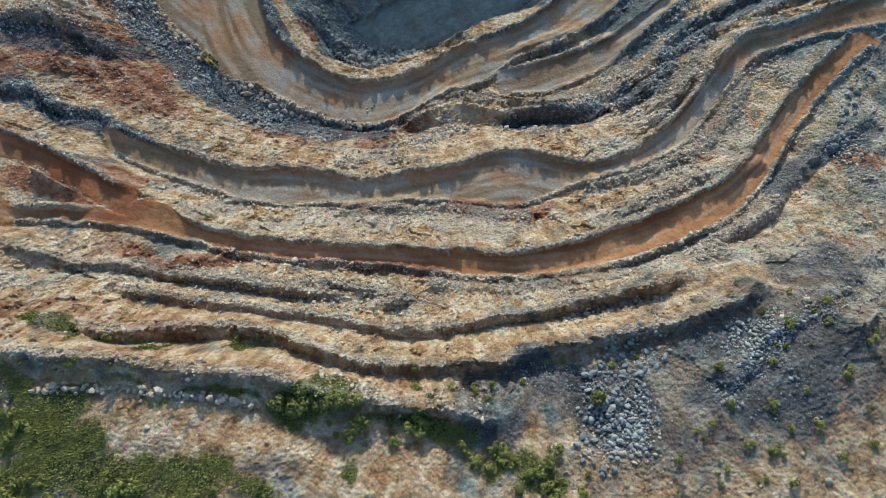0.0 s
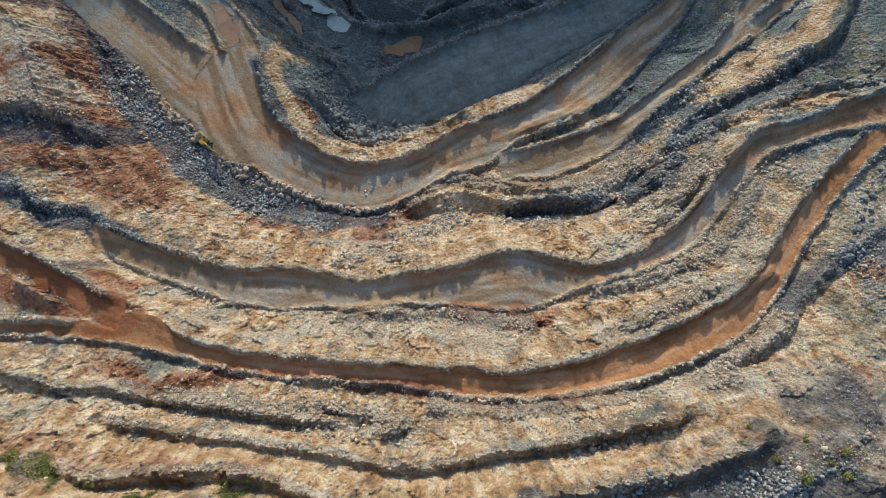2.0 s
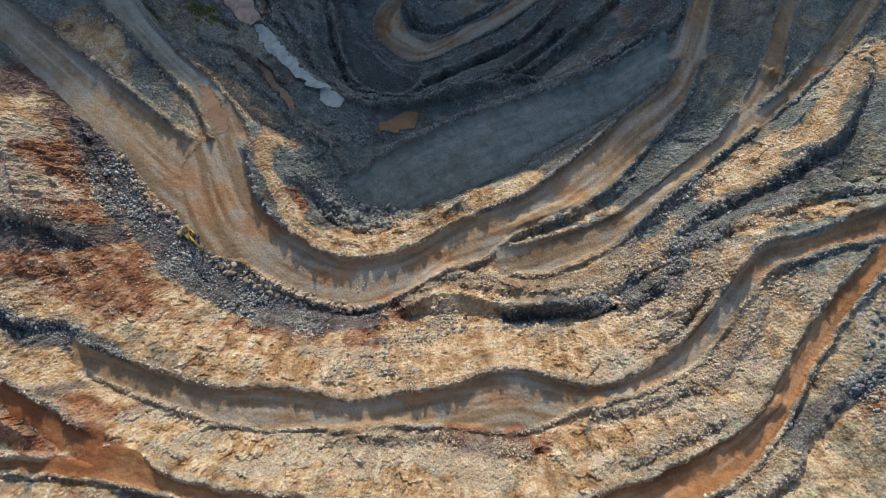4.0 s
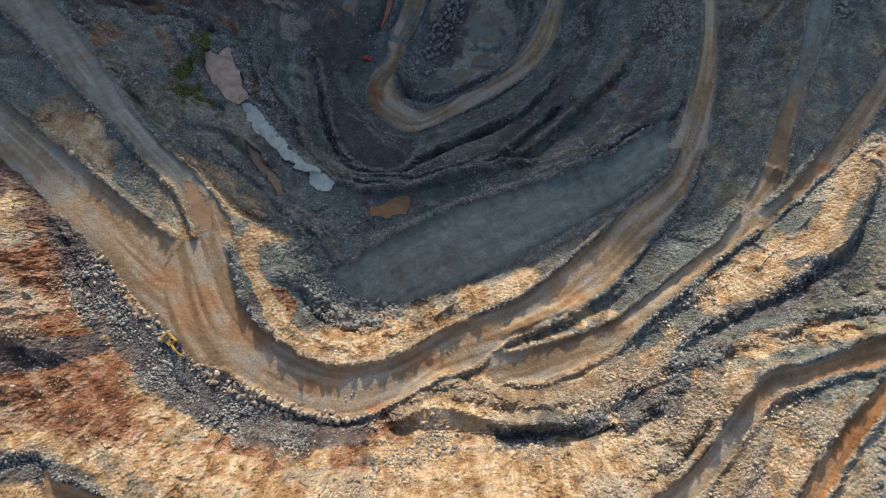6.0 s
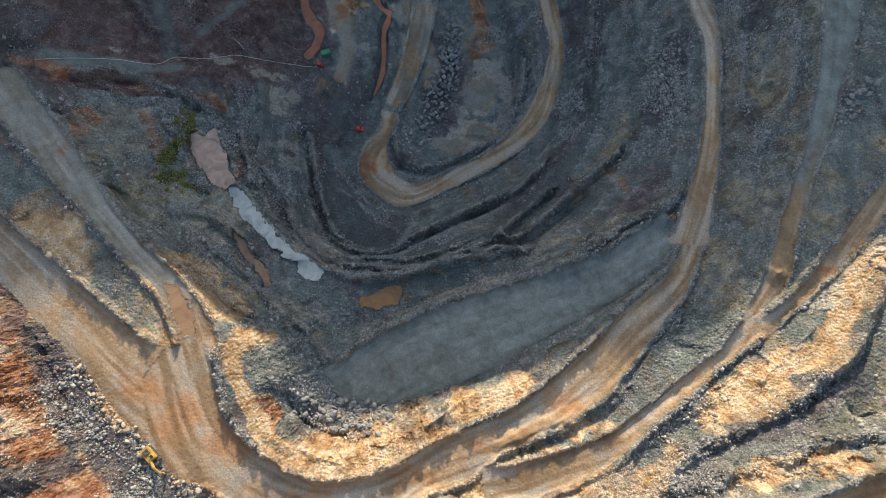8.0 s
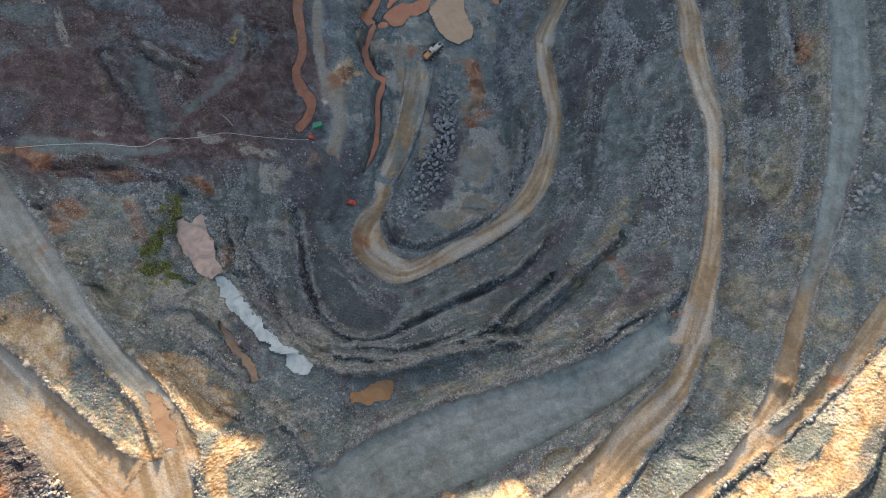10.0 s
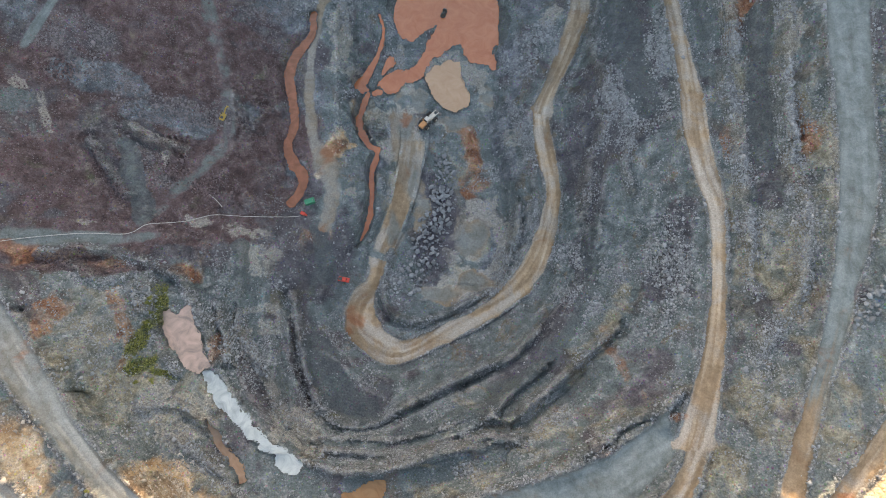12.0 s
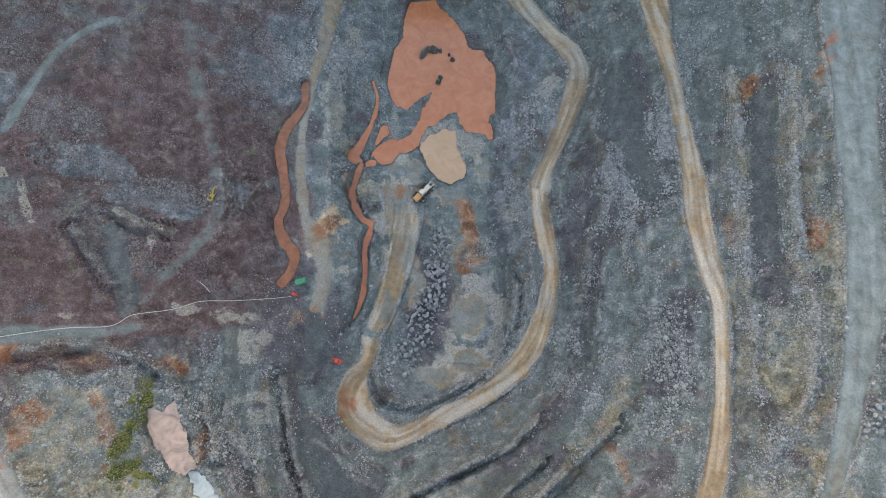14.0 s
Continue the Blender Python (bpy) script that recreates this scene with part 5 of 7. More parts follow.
def surroundings(x, y):
    """The hills outside the pit: bush plateau to the south, side walls, and the high far rim to the north."""
    south = 128 - 0.75 * np.maximum(y + 15, 0)
    side = np.minimum(68 + 0.55 * (np.abs(x) - 140), 122)
    north = np.minimum(24 + 1.7 * (y - 365), NORTH_RIM + 3 * np.sin(x / 43.0) + 4 * soft(-55 - x, 0, 40))
    return np.maximum(np.maximum(south, side), north) + 3 * (fractal(x, y, 60, 3, 5) - 0.5)


def spline(rows, step):
    """A smooth curve through the stations of a line, a point every step metres."""
    p = np.array(rows, float)
    p = np.vstack([2 * p[0] - p[1], p, 2 * p[-1] - p[-2]])
    out = []
    for i in range(1, len(p) - 2):
        a, b, c, d = p[i - 1:i + 3]
        n = max(2, int(np.abs(c - b)[:2].max() / step * 1.3 + np.hypot(*(c - b)[:2]) / step))
        t = np.linspace(0, 1, n, endpoint=False)[:, None]
        out.append(0.5 * (2 * b + (c - a) * t + (2 * a - 5 * b + 4 * c - d) * t ** 2 + (3 * b - a - 3 * c + d) * t ** 3))
    return np.vstack(out + [p[-2:-1]])


def cell(x, y):
    return tuple(np.clip(np.rint((np.asarray(v) - o) / STEP).astype(int), 0, n - 1) for v, o, n in ((y, Y0, NY), (x, X0, NX)))


FIXED = np.zeros((NY, NX), bool)
Z = np.zeros((NY, NX))
BELONGS = np.full((NY, NX), -1)
FROM_PIT, FROM_WALL, ALONG = (np.full((NY, NX), 99.0) for _ in range(3))
NAMES = list(RIBBONS)
for name, rows in RIDGES.items():
    line = spline(rows, 0.3)
    j, i = cell(line[:, 0], line[:, 1])
    Z[j, i], FIXED[j, i] = line[:, 2], True
for k, (name, rows) in enumerate(RIBBONS.items()):
    line = spline(rows, 0.25)
    width = np.hypot(line[:, 0] - line[:, 2], line[:, 1] - line[:, 3])
    far = np.concatenate([[0], np.cumsum(np.hypot(*np.diff((line[:, :2] + line[:, 2:4]) / 2, axis=0).T))])
    for v in np.linspace(0, 1, int(width.max() / 0.25) + 2):
        j, i = cell(line[:, 0] * (1 - v) + line[:, 2] * v, line[:, 1] * (1 - v) + line[:, 3] * v)
        Z[j, i], FIXED[j, i], BELONGS[j, i] = line[:, 4], True, k
        FROM_PIT[j, i], FROM_WALL[j, i], ALONG[j, i] = v * width, (1 - v) * width, far
edge = np.zeros_like(FIXED)
edge[:2], edge[-2:], edge[:, :2], edge[:, -2:] = True, True, True, True
edge |= (GY < -38) | (GY > 385) | (np.abs(GX) > 178)
Z[edge], FIXED[edge] = surroundings(GX, GY)[edge], True


def relax(z, fixed):
    """Fills the slopes between the flats like a stretched cloth, from coarse to fine."""
    todo = [(z, fixed)]
    while min(todo[-1][0].shape) > 40:
        a, f = todo[-1]
        a, f = np.pad(a, ((0, a.shape[0] % 2), (0, a.shape[1] % 2)), "edge"), np.pad(f, ((0, f.shape[0] % 2), (0, f.shape[1] % 2)), "edge")
        w = f.reshape(f.shape[0] // 2, 2, -1, 2)
        n = w.sum((1, 3))
        todo.append(((a * f).reshape(w.shape).sum((1, 3)) / np.maximum(n, 1), n > 0))
    out = np.full(todo[-1][0].shape, todo[-1][0][todo[-1][1]].mean())
    for level, (a, f) in enumerate(reversed(todo)):
        if out.shape != a.shape:
            out = np.repeat(np.repeat(out, 2, 0), 2, 1)[:a.shape[0], :a.shape[1]]
        for _ in range(300 if level < 3 else 60):
            out[f] = a[f]
            p = np.pad(out, 1, "edge")
            out = (p[:-2, 1:-1] + p[2:, 1:-1] + p[1:-1, :-2] + p[1:-1, 2:]) / 4
        out[f] = a[f]
    return out


Z = relax(Z, FIXED)
FLAT = BELONGS >= 0
ROAD = np.isin(BELONGS, [NAMES.index(n) for n in ROADS])


def blur(a, n):
    for _ in range(n):
        p = np.pad(a, 1, "edge")
        a = (p[:-2, 1:-1] + p[2:, 1:-1] + p[1:-1, :-2] + p[1:-1, 2:] + 4 * a) / 8
    return a


def facets(x, y, size, seed):
    """Broken rock: tilted flat chips about size metres across, from 0 to 1."""
    x, y = x / size, y / size
    ix, iy = np.floor(x), np.floor(y)
    best, out = np.full(x.shape, 9.0), np.zeros(x.shape)
    for dx in (-1, 0, 1):
        for dy in (-1, 0, 1):
            cx, cy = ix + dx, iy + dy
            ox, oy = x - cx - lattice(cx, cy, seed), y - cy - lattice(cx, cy, seed + 1)
            d = ox * ox + oy * oy
            near = d < best
            chip = lattice(cx, cy, seed + 2) + 0.9 * (ox * (lattice(cx, cy, seed + 3) - 0.5) + oy * (lattice(cx, cy, seed + 4) - 0.5))
            out, best = np.where(near, chip, out), np.where(near, d, best)
    return out


def streaks(z, size, seed, reach, across=False, taps=7):
    """Runnels down the slopes, or seams across them: noise drawn out along or across the fall line."""
    gy, gx = np.gradient(blur(z, 12), STEP)
    n = np.hypot(gx, gy) + 1e-6
    gx, gy = (-gy / n, gx / n) if across else (gx / n, gy / n)
    bend = 5.0 * (fractal(GX, GY, 9, 3, seed + 3) - 0.5)
    base = grain(0.83 * GX + 0.56 * GY + bend, 0.83 * GY - 0.56 * GX - bend, size, seed)
    total = np.zeros_like(z)
    jj, ii = np.indices(z.shape)
    steps = np.linspace(-reach, reach, taps) / STEP
    for s in steps:
        total += base[np.clip(jj + (gy * s).round().astype(int), 0, NY - 1), np.clip(ii + (gx * s).round().astype(int), 0, NX - 1)]
    return total / len(steps)


loose = blur(1.0 - np.where(FLAT, 1.0, 0.0), 3)
slope = np.hypot(*np.gradient(blur(Z, 3), STEP))
steep = soft(slope, 0.3, 0.9)
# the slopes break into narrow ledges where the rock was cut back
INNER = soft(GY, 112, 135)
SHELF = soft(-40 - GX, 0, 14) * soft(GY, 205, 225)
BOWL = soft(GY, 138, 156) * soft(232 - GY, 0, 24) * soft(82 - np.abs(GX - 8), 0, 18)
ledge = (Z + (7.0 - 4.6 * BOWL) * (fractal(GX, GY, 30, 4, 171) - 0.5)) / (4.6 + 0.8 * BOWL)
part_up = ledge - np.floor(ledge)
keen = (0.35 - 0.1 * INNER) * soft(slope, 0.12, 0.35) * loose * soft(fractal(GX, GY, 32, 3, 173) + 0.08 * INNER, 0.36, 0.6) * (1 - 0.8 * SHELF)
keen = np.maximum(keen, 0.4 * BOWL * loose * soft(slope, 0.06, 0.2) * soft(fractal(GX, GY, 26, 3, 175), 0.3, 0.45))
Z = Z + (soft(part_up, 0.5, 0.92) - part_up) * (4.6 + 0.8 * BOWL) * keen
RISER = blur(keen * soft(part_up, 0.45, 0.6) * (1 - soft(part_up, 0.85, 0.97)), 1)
BENCH = blur((1 - SHELF) * INNER * keen * (1 - soft(part_up, 0.3, 0.48)) * soft(part_up, 0.02, 0.1) * soft(fractal(GX, GY, 22, 3, 177), 0.4, 0.6), 2)
rough = fractal(GX, GY, 16, 4, 11, True) - 0.6
warp = 2.5 * (fractal(GX, GY, 7, 3, 51) - 0.5)
blocks = 0.65 * facets(GX + warp, GY - warp, 4.2, 61) + 0.35 * facets(GX - warp, GY + warp, 1.7, 71) - 0.5
run = 0.6 * streaks(Z, 1.8, 81, 4.5) + 0.6 * streaks(Z, 4.5, 83, 6.0) - 0.6
seam = (streaks(Z, 2.2, 85, 8.0, True, 13) - 0.5) * soft(fractal(GX, GY, 20, 3, 87), 0.42, 0.62) * (1 - 0.75 * SHELF)
FLOW, STRATA = (soft(0.5 + (a - a.mean()) / (4.2 * a.std()), 0.0, 1.0) for a in (streaks(Z, 0.9, 281, 4.5, False, 13), streaks(Z, 1.3, 285, 9.0, True, 21)))
FLOW = 0.5 + (FLOW - 0.5) * (1 - INNER)
STRATA = 0.5 + (STRATA - 0.5) * (1 - 0.8 * SHELF) * soft(fractal(GX, GY, 18, 3, 289), 0.38, 0.62)
busy = 0.35 + 1.1 * soft(fractal(GX, GY, 28, 3, 91), 0.35, 0.65)
calm = 1 - INNER * (1 - soft(fractal(GX, GY, 38, 4, 191), 0.42, 0.62))
busy = busy * (0.2 + 0.8 * calm) * (1 - 0.55 * BOWL)
Z = Z + loose * (2.2 * rough * (0.3 + 0.7 * steep) + busy * (0.35 + steep) * (1.0 * blocks + 2.3 * run * (1 - 0.5 * INNER) + 1.8 * seam * (0.15 + 0.85 * INNER) + (0.28 + 0.25 * INNER) * (facets(GX + warp, GY + warp, 0.95, 77) - 0.5))) + 0.1 * (fractal(GX, GY, 6, 3, 3) - 0.5)
# low ridges of pushed rock on the slopes and between the benches, each with a trench on its side away from the pit
BERM, TRENCH = np.zeros_like(Z), np.zeros_like(Z)
for high, wide, rows in MOUNDS.values():
    line = spline([(x, y, 0.0) for x, y in rows], 1.2)
    lo_j, lo_i = cell(line[:, 0].min() - 8, line[:, 1].min() - 8)
    hi_j, hi_i = cell(line[:, 0].max() + 8, line[:, 1].max() + 8)
    box = (slice(int(lo_j), int(hi_j) + 1), slice(int(lo_i), int(hi_i) + 1))
    d, side = np.full(GX[box].shape, 1e6), np.zeros(GX[box].shape)
    for x, y, _ in line:
        dx, dy = GX[box] - x, GY[box] - y
        near = dx * dx + dy * dy < d
        d, side = np.where(near, dx * dx + dy * dy, d), np.where(near, dx * (x - 8) + dy * (y - 240), side)
    d = np.sqrt(d) + 1.6 * (fractal(GX[box], GY[box], 3.0, 3, 15) - 0.5)
    lump = np.clip(1 - d / (wide * 1.25), 0, 1)
    uneven = 0.1 + 0.6 * fractal(GX[box], GY[box], 3.0, 3, 19) + 1.2 * fractal(GX[box], GY[box], 14.0, 2, 21)
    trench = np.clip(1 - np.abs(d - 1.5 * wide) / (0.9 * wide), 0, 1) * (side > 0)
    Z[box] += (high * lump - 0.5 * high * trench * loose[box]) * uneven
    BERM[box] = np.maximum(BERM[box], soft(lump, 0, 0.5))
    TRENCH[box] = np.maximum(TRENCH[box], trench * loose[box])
# windrows of dug rock along the pit edge of roads and benches, and along the foot of the wall
LUMPS = 0.5 + 0.55 * grain(ALONG, ALONG * 0, 1.7, 31) + 0.4 * grain(ALONG + 50, ALONG * 0, 8.0, 7) + 0.5 * (facets(GX, GY, 1.3, 9) - 0.4)
PIT, WALL = FROM_PIT + 0.9 * (grain(GX, GY, 3.5, 27) - 0.5), FROM_WALL + 0.9 * (grain(GX, GY, 3.5, 28) - 0.5)
for name, (pit_high, wall_high) in WINDROWS.items():
    k = BELONGS == NAMES.index(name)
    pit, wall = PIT[k], WALL[k]
    ends = soft(ALONG[k], 0, 6) * soft(ALONG[k].max() - ALONG[k], 0, 6)
    gap = np.ones_like(ends)
    if name in GAPS:
        gap = 1 - soft(ALONG[k], GAPS[name][1] - 2, GAPS[name][1] + 2) * (1 - soft(ALONG[k], GAPS[name][2] - 2, GAPS[name][2] + 2))
    pit_high, wall_high = (pit_high * gap, wall_high) if name in GAPS and GAPS[name][0] == "pit" else (pit_high, wall_high * gap)
    mid_pit, mid_wall = np.minimum(1.3, 0.2 + 0.5 * pit_high), np.minimum(1.0, 0.2 + 0.5 * wall_high)
    half_pit, half_wall = 0.8 + 0.55 * pit_high, 0.7 + 0.55 * wall_high
    ridge = pit_high * np.clip(1 - np.abs(pit - mid_pit) / half_pit, 0, 1) + wall_high * np.clip(1 - np.abs(wall - mid_wall) / half_wall, 0, 1)
    Z[k] += ridge * LUMPS[k] * ends
    BERM[k] = np.clip(1.25 - np.minimum(np.maximum(pit, 0) / np.where(pit_high, mid_pit + 0.75 * half_pit, 0.01), np.maximum(wall, 0) / np.where(wall_high, mid_wall + 0.75 * half_wall, 0.01)), 0, 1) * ends


BEND_X, BEND_Y, EDGE = 14 * (fractal(GX, GY, 13, 4, 401) - 0.5), 14 * (fractal(GX, GY, 13, 4, 402) - 0.5), fractal(GX, GY, 5, 4, 403)


def patches(*spots):
    """How far each place lies inside soft ovals (x, y, half width, half length): 1 in the middle, 0 outside."""
    out = np.zeros_like(Z)
    for x, y, a, b in spots:
        lo_j, lo_i = cell(x - 1.3 * a - 6, y - 1.3 * b - 6)
        hi_j, hi_i = cell(x + 1.3 * a + 6, y + 1.3 * b + 6)
        box = (slice(int(lo_j), int(hi_j) + 1), slice(int(lo_i), int(hi_i) + 1))
        out[box] = np.maximum(out[box], 1 - soft(np.hypot((GX[box] + BEND_X[box] - x) / a, (GY[box] + BEND_Y[box] - y) / b), 0.35, 1.25))
    return out


def bands(rows):
    """How far each place lies inside ragged bands (half width, strength, line)."""
    out = np.zeros_like(Z)
    for half, strength, line in rows:
        line = spline([(x, y, 0.0) for x, y in line], max(0.6, 0.5 * half))
        (a, b), (c, e) = cell(line[:, 0].min() - 2 * half, line[:, 1].min() - 2 * half), cell(line[:, 0].max() + 2 * half, line[:, 1].max() + 2 * half)
        box = (slice(int(a), int(c) + 1), slice(int(b), int(e) + 1))
        near = np.full(GX[box].shape, 1e6)
        for x, y, _ in line:
            near = np.minimum(near, (GX[box] + 0.3 * BEND_X[box] - x) ** 2 + (GY[box] + 0.3 * BEND_Y[box] - y) ** 2)
        out[box] = np.maximum(out[box], strength * (1 - soft(np.sqrt(near) / half + 0.9 * (EDGE[box] - 0.5), 0.5, 1.45)))
    return out


MASK = {}
share, breadth = FROM_PIT / np.maximum(FROM_PIT + FROM_WALL, 0.5), FROM_PIT + FROM_WALL
drift = 0.16 * (fractal(ALONG, ALONG * 0, 30, 2, 41) - 0.5)
MASK["road"] = blur(np.where(ROAD, 1.0, 0.0) * (1 - soft(BERM, 0.15, 0.75)), 4)
# steep ledge faces, for the shading painted on them
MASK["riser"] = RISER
# how far the ground bulges up, for the painted lightening of crests
MASK["crest_light"] = np.clip((Z - blur(Z, 14)) / 0.5, 0, 1)
for n in ("floor_track", "west_track", "dark_flat"):
    k = BELONGS == NAMES.index(n)
    MASK["road"][k] *= 0.95 * soft(ALONG[k], -4 if n == "floor_track" else 0, 7) * soft(ALONG[k].max() - ALONG[k], 0, 9) * soft(np.minimum(FROM_PIT[k], FROM_WALL[k]), -0.5, 2.0)
for kind in ("dirt", "slate"):
    MASK[kind] = blur(np.where(np.isin(BELONGS, [NAMES.index(n) for n in ROADS if ROADS[n] == kind]), 1.0, 0.0), 3)
for kind, high in (("ochre", 0.95), ("olive", 0.85), ("red", 0.85), ("maroon", 0.9), ("pale", 1.0), ("plant", 0.8), ("dark", 0.95), ("rubble", 1.0), ("blue", 0.8)):
    MASK[kind] = np.maximum(high * patches(*TINTS[kind]), bands(STROKES[kind]))
MASK["ochre"] *= 1 - 0.75 * soft(MASK["dark"], 0.4, 0.8)
near_wall = soft(122 - GY - 0.25 * np.abs(GX), 0, 24)
MASK["ochre"] = np.maximum(MASK["ochre"], 0.72 * np.maximum(near_wall, soft(-50 - GX, 0, 20) * soft(160 - GY, 0, 40)) * soft(130 - GX, 0, 60) * (1 - soft(MASK["dark"], 0.4, 0.8)))
MASK["olive"] = np.maximum(MASK["olive"], np.maximum(0.5 * near_wall, 0.44 * soft(GX - 70, 0, 30) * soft(330 - GY, 0, 80)))
LANE = fractal((share + drift) * breadth, ALONG / 16, 1.3, 3, 47)
wander = 90 * (LANE - 0.5) + 50 * (fractal(GX, GY, 24, 3, 49) - 0.5)
MASK["slate"] *= np.where(BELONGS == NAMES.index("east_road_north"), soft(GY + wander, 100, 230), 1.0)
for n, most in (("haul_road_northwest", 0.56), ("haul_road_west", 0.5), ("floor_road_north", 0.4)):
    k = BELONGS == NAMES.index(n)
    MASK["slate"][k] = np.maximum(MASK["slate"][k], (most * soft(GY + 0.6 * wander, 96, 150))[k])
MASK["lane"] = blur(np.where(ROAD, soft(LANE, 0.25, 0.75), 0.5), 1)
MASK["verge"] = np.where(ROAD, 1 - soft(np.minimum(FROM_PIT, FROM_WALL) + 2.0 * (fractal(GX, GY, 5, 3, 53) - 0.5), 0.8, 3.4), 0.0)
silt = 0.72 * patches(*TINTS["silt"])
MASK["road"], MASK["slate"] = np.maximum(MASK["road"], silt), np.maximum(MASK["slate"], 0.8 * silt)
RAGGED = fractal(GX, GY, 4, 4, 59)
FAINT = {"shelf_track": 0.74, "floor_way": 0.6, "terrace_scar": 0.34, "west_fork": 0.4, "clay_way": 0.4, "west_way": 0.46}
for name, rows in WAYS.items():
    line = spline(rows, 1.0)
    (a, b), (c, e) = cell(line[:, 0].min() - 8, line[:, 1].min() - 8), cell(line[:, 0].max() + 8, line[:, 1].max() + 8)
    box = (slice(int(a), int(c) + 1), slice(int(b), int(e) + 1))
    near, wide = np.zeros(GX[box].shape), np.zeros(GX[box].shape)
    for x, y, w in line:
        away = np.hypot(GX[box] - x, GY[box] - y) / w + 0.7 * (RAGGED[box] - 0.5)
        near, wide = np.maximum(near, 1 - soft(away, 0.4, 1.7)), np.maximum(wide, 1 - soft(away, 1.4, 3.0))
    MASK["road"][box] = np.maximum(MASK["road"][box], FAINT.get(name, 0.6) * near)
    MASK["slate"][box] = np.maximum(MASK["slate"][box], wide * (0.46 if name in ("shelf_track", "floor_way", "clay_way") else 0.75))
MASK["dirt"] = np.maximum(MASK["dirt"], 0.53 * patches(*TINTS["dirt"]))
MASK["maroon"] = np.maximum(MASK["maroon"], 0.54 * soft(-38 - GX, 0, 20) * soft(GY, 205, 235))
MASK["ochre"] = np.maximum(MASK["ochre"], 0.62 * soft(-6 - GY, 0, 6) * soft(30 - GX, 0, 15))
MASK["pale"] = np.maximum(MASK["pale"], 0.15)
# trenches take rubble too: real stones, plus dark specks that paint shade there
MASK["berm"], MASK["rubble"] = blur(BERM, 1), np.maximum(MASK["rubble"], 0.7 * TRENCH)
MASK["olive"], MASK["red"] = MASK["olive"] * (1 - 0.42 * INNER), MASK["red"] * (1 - 0.25 * INNER)
MASK["road"][BELONGS == NAMES.index("dark_flat")] = 0.0
BENCH = np.maximum(BENCH, bands(STROKES["bench"]))
MASK["flow"], MASK["strata"], MASK["bench"], MASK["west"] = FLOW, STRATA, BENCH, soft(-32 - GX, 0, 14) * soft(GY, 195, 225)
lanes = 0.0
for centre, strength in ((0.36, 1.0), (0.47, 0.6), (0.62, 0.9), (0.72, 0.5)):
    lanes = np.maximum(lanes, strength * np.exp(-(((share - centre + drift) * breadth) / 0.7) ** 2))
DRIVEN = np.isin(BELONGS, [NAMES.index(n) for n in ROADS if ROADS[n] != "slate"])
MASK["rut"] = np.where(DRIVEN, lanes * soft(fractal(GX, GY, 18, 3, 43), 0.3, 0.7), 0.0)
Z = Z - 0.1 * MASK["rut"] * MASK["road"]
# soil mounds across the roads, and islets in the pond
for x, y, r, h in ((71.2, 165.0, 3.2, 2.0), (97.2, 147.0, 2.2, 1.4), (99.6, 146.2, 1.8, 1.2), (-1.4, 331.1, 1.2, 2.0), (-0.4, 333.4, 1.7, 2.0), (1.9, 334.4, 1.7, 2.0), (4.2, 334.2, 1.6, 2.0), (6.5, 333.8, 1.1, 2.0), (9.9, 332.4, 1.0, 2.0), (10.9, 330.4, 0.9, 2.0), (5.8, 320.4, 1.0, 2.0), (6.5, 322.4, 0.9, 2.0)):
    (a, b), (c, d) = cell(x - 2 * r, y - 2 * r), cell(x + 2 * r, y + 2 * r)
    box = (slice(int(a), int(c)), slice(int(b), int(d)))
    Z[box] += h * soft(r - np.hypot(GX[box] - x, GY[box] - y) + (1.2 + 0.8 * r) * (fractal(GX[box], GY[box], 2.6, 3, 5) - 0.5), 0, r * 0.6)
# water: the ground dips under each level
POOLS = []
for name, (level, outline) in WATERS.items():
    p = np.array(outline)
    lo_j, lo_i = cell(p[:, 0].min() - 6, p[:, 1].min() - 6)
    hi_j, hi_i = cell(p[:, 0].max() + 6, p[:, 1].max() + 6)
    box = (slice(int(lo_j), int(hi_j) + 1), slice(int(lo_i), int(hi_i) + 1))
    ragged = 1.3 if name in ("milky_run", "pink_seep", "milky_pool") else 1.0
    x, y = GX[box] + 2.2 * (fractal(GX[box], GY[box], 6, 4, 55) - 0.5) + 1.6 * ragged * (fractal(GX[box], GY[box], 1.8, 2, 155) - 0.5), GY[box] + 2.2 * (fractal(GX[box], GY[box], 6, 4, 56) - 0.5) + 1.6 * ragged * (fractal(GX[box], GY[box], 1.8, 2, 156) - 0.5)
    inside = np.zeros(x.shape, bool)
    for (ax, ay), (bx, by) in zip(p, np.roll(p, -1, 0)):
        inside ^= ((ay > y) != (by > y)) & (x < (bx - ax) * (y - ay) / (by - ay + 1e-9) + ax)
    POOLS.append((name, box, blur(inside.astype(float), 2), np.full(x.shape, level)))
for name, rows in STREAMS.items():
    line = spline(rows, 0.5)
    lo_j, lo_i = cell(line[:, 0].min() - 6, line[:, 1].min() - 6)
    hi_j, hi_i = cell(line[:, 0].max() + 6, line[:, 1].max() + 6)
    box = (slice(int(lo_j), int(hi_j) + 1), slice(int(lo_i), int(hi_i) + 1))
    best, level, inside = np.full(GX[box].shape, 1e9), np.zeros(GX[box].shape), np.zeros(GX[box].shape, bool)
    for x, y, w, h in line:
        d = np.hypot(GX[box] - x, GY[box] - y)
        level, best = np.where(d < best, h, level), np.minimum(d, best)
        inside |= d < w * 0.4 + 0.9 * (grain(GX[box], GY[box], 2.5, 57) - 0.5)
    POOLS.append((name, box, blur(inside.astype(float), 3), level))
WET = np.zeros_like(Z)
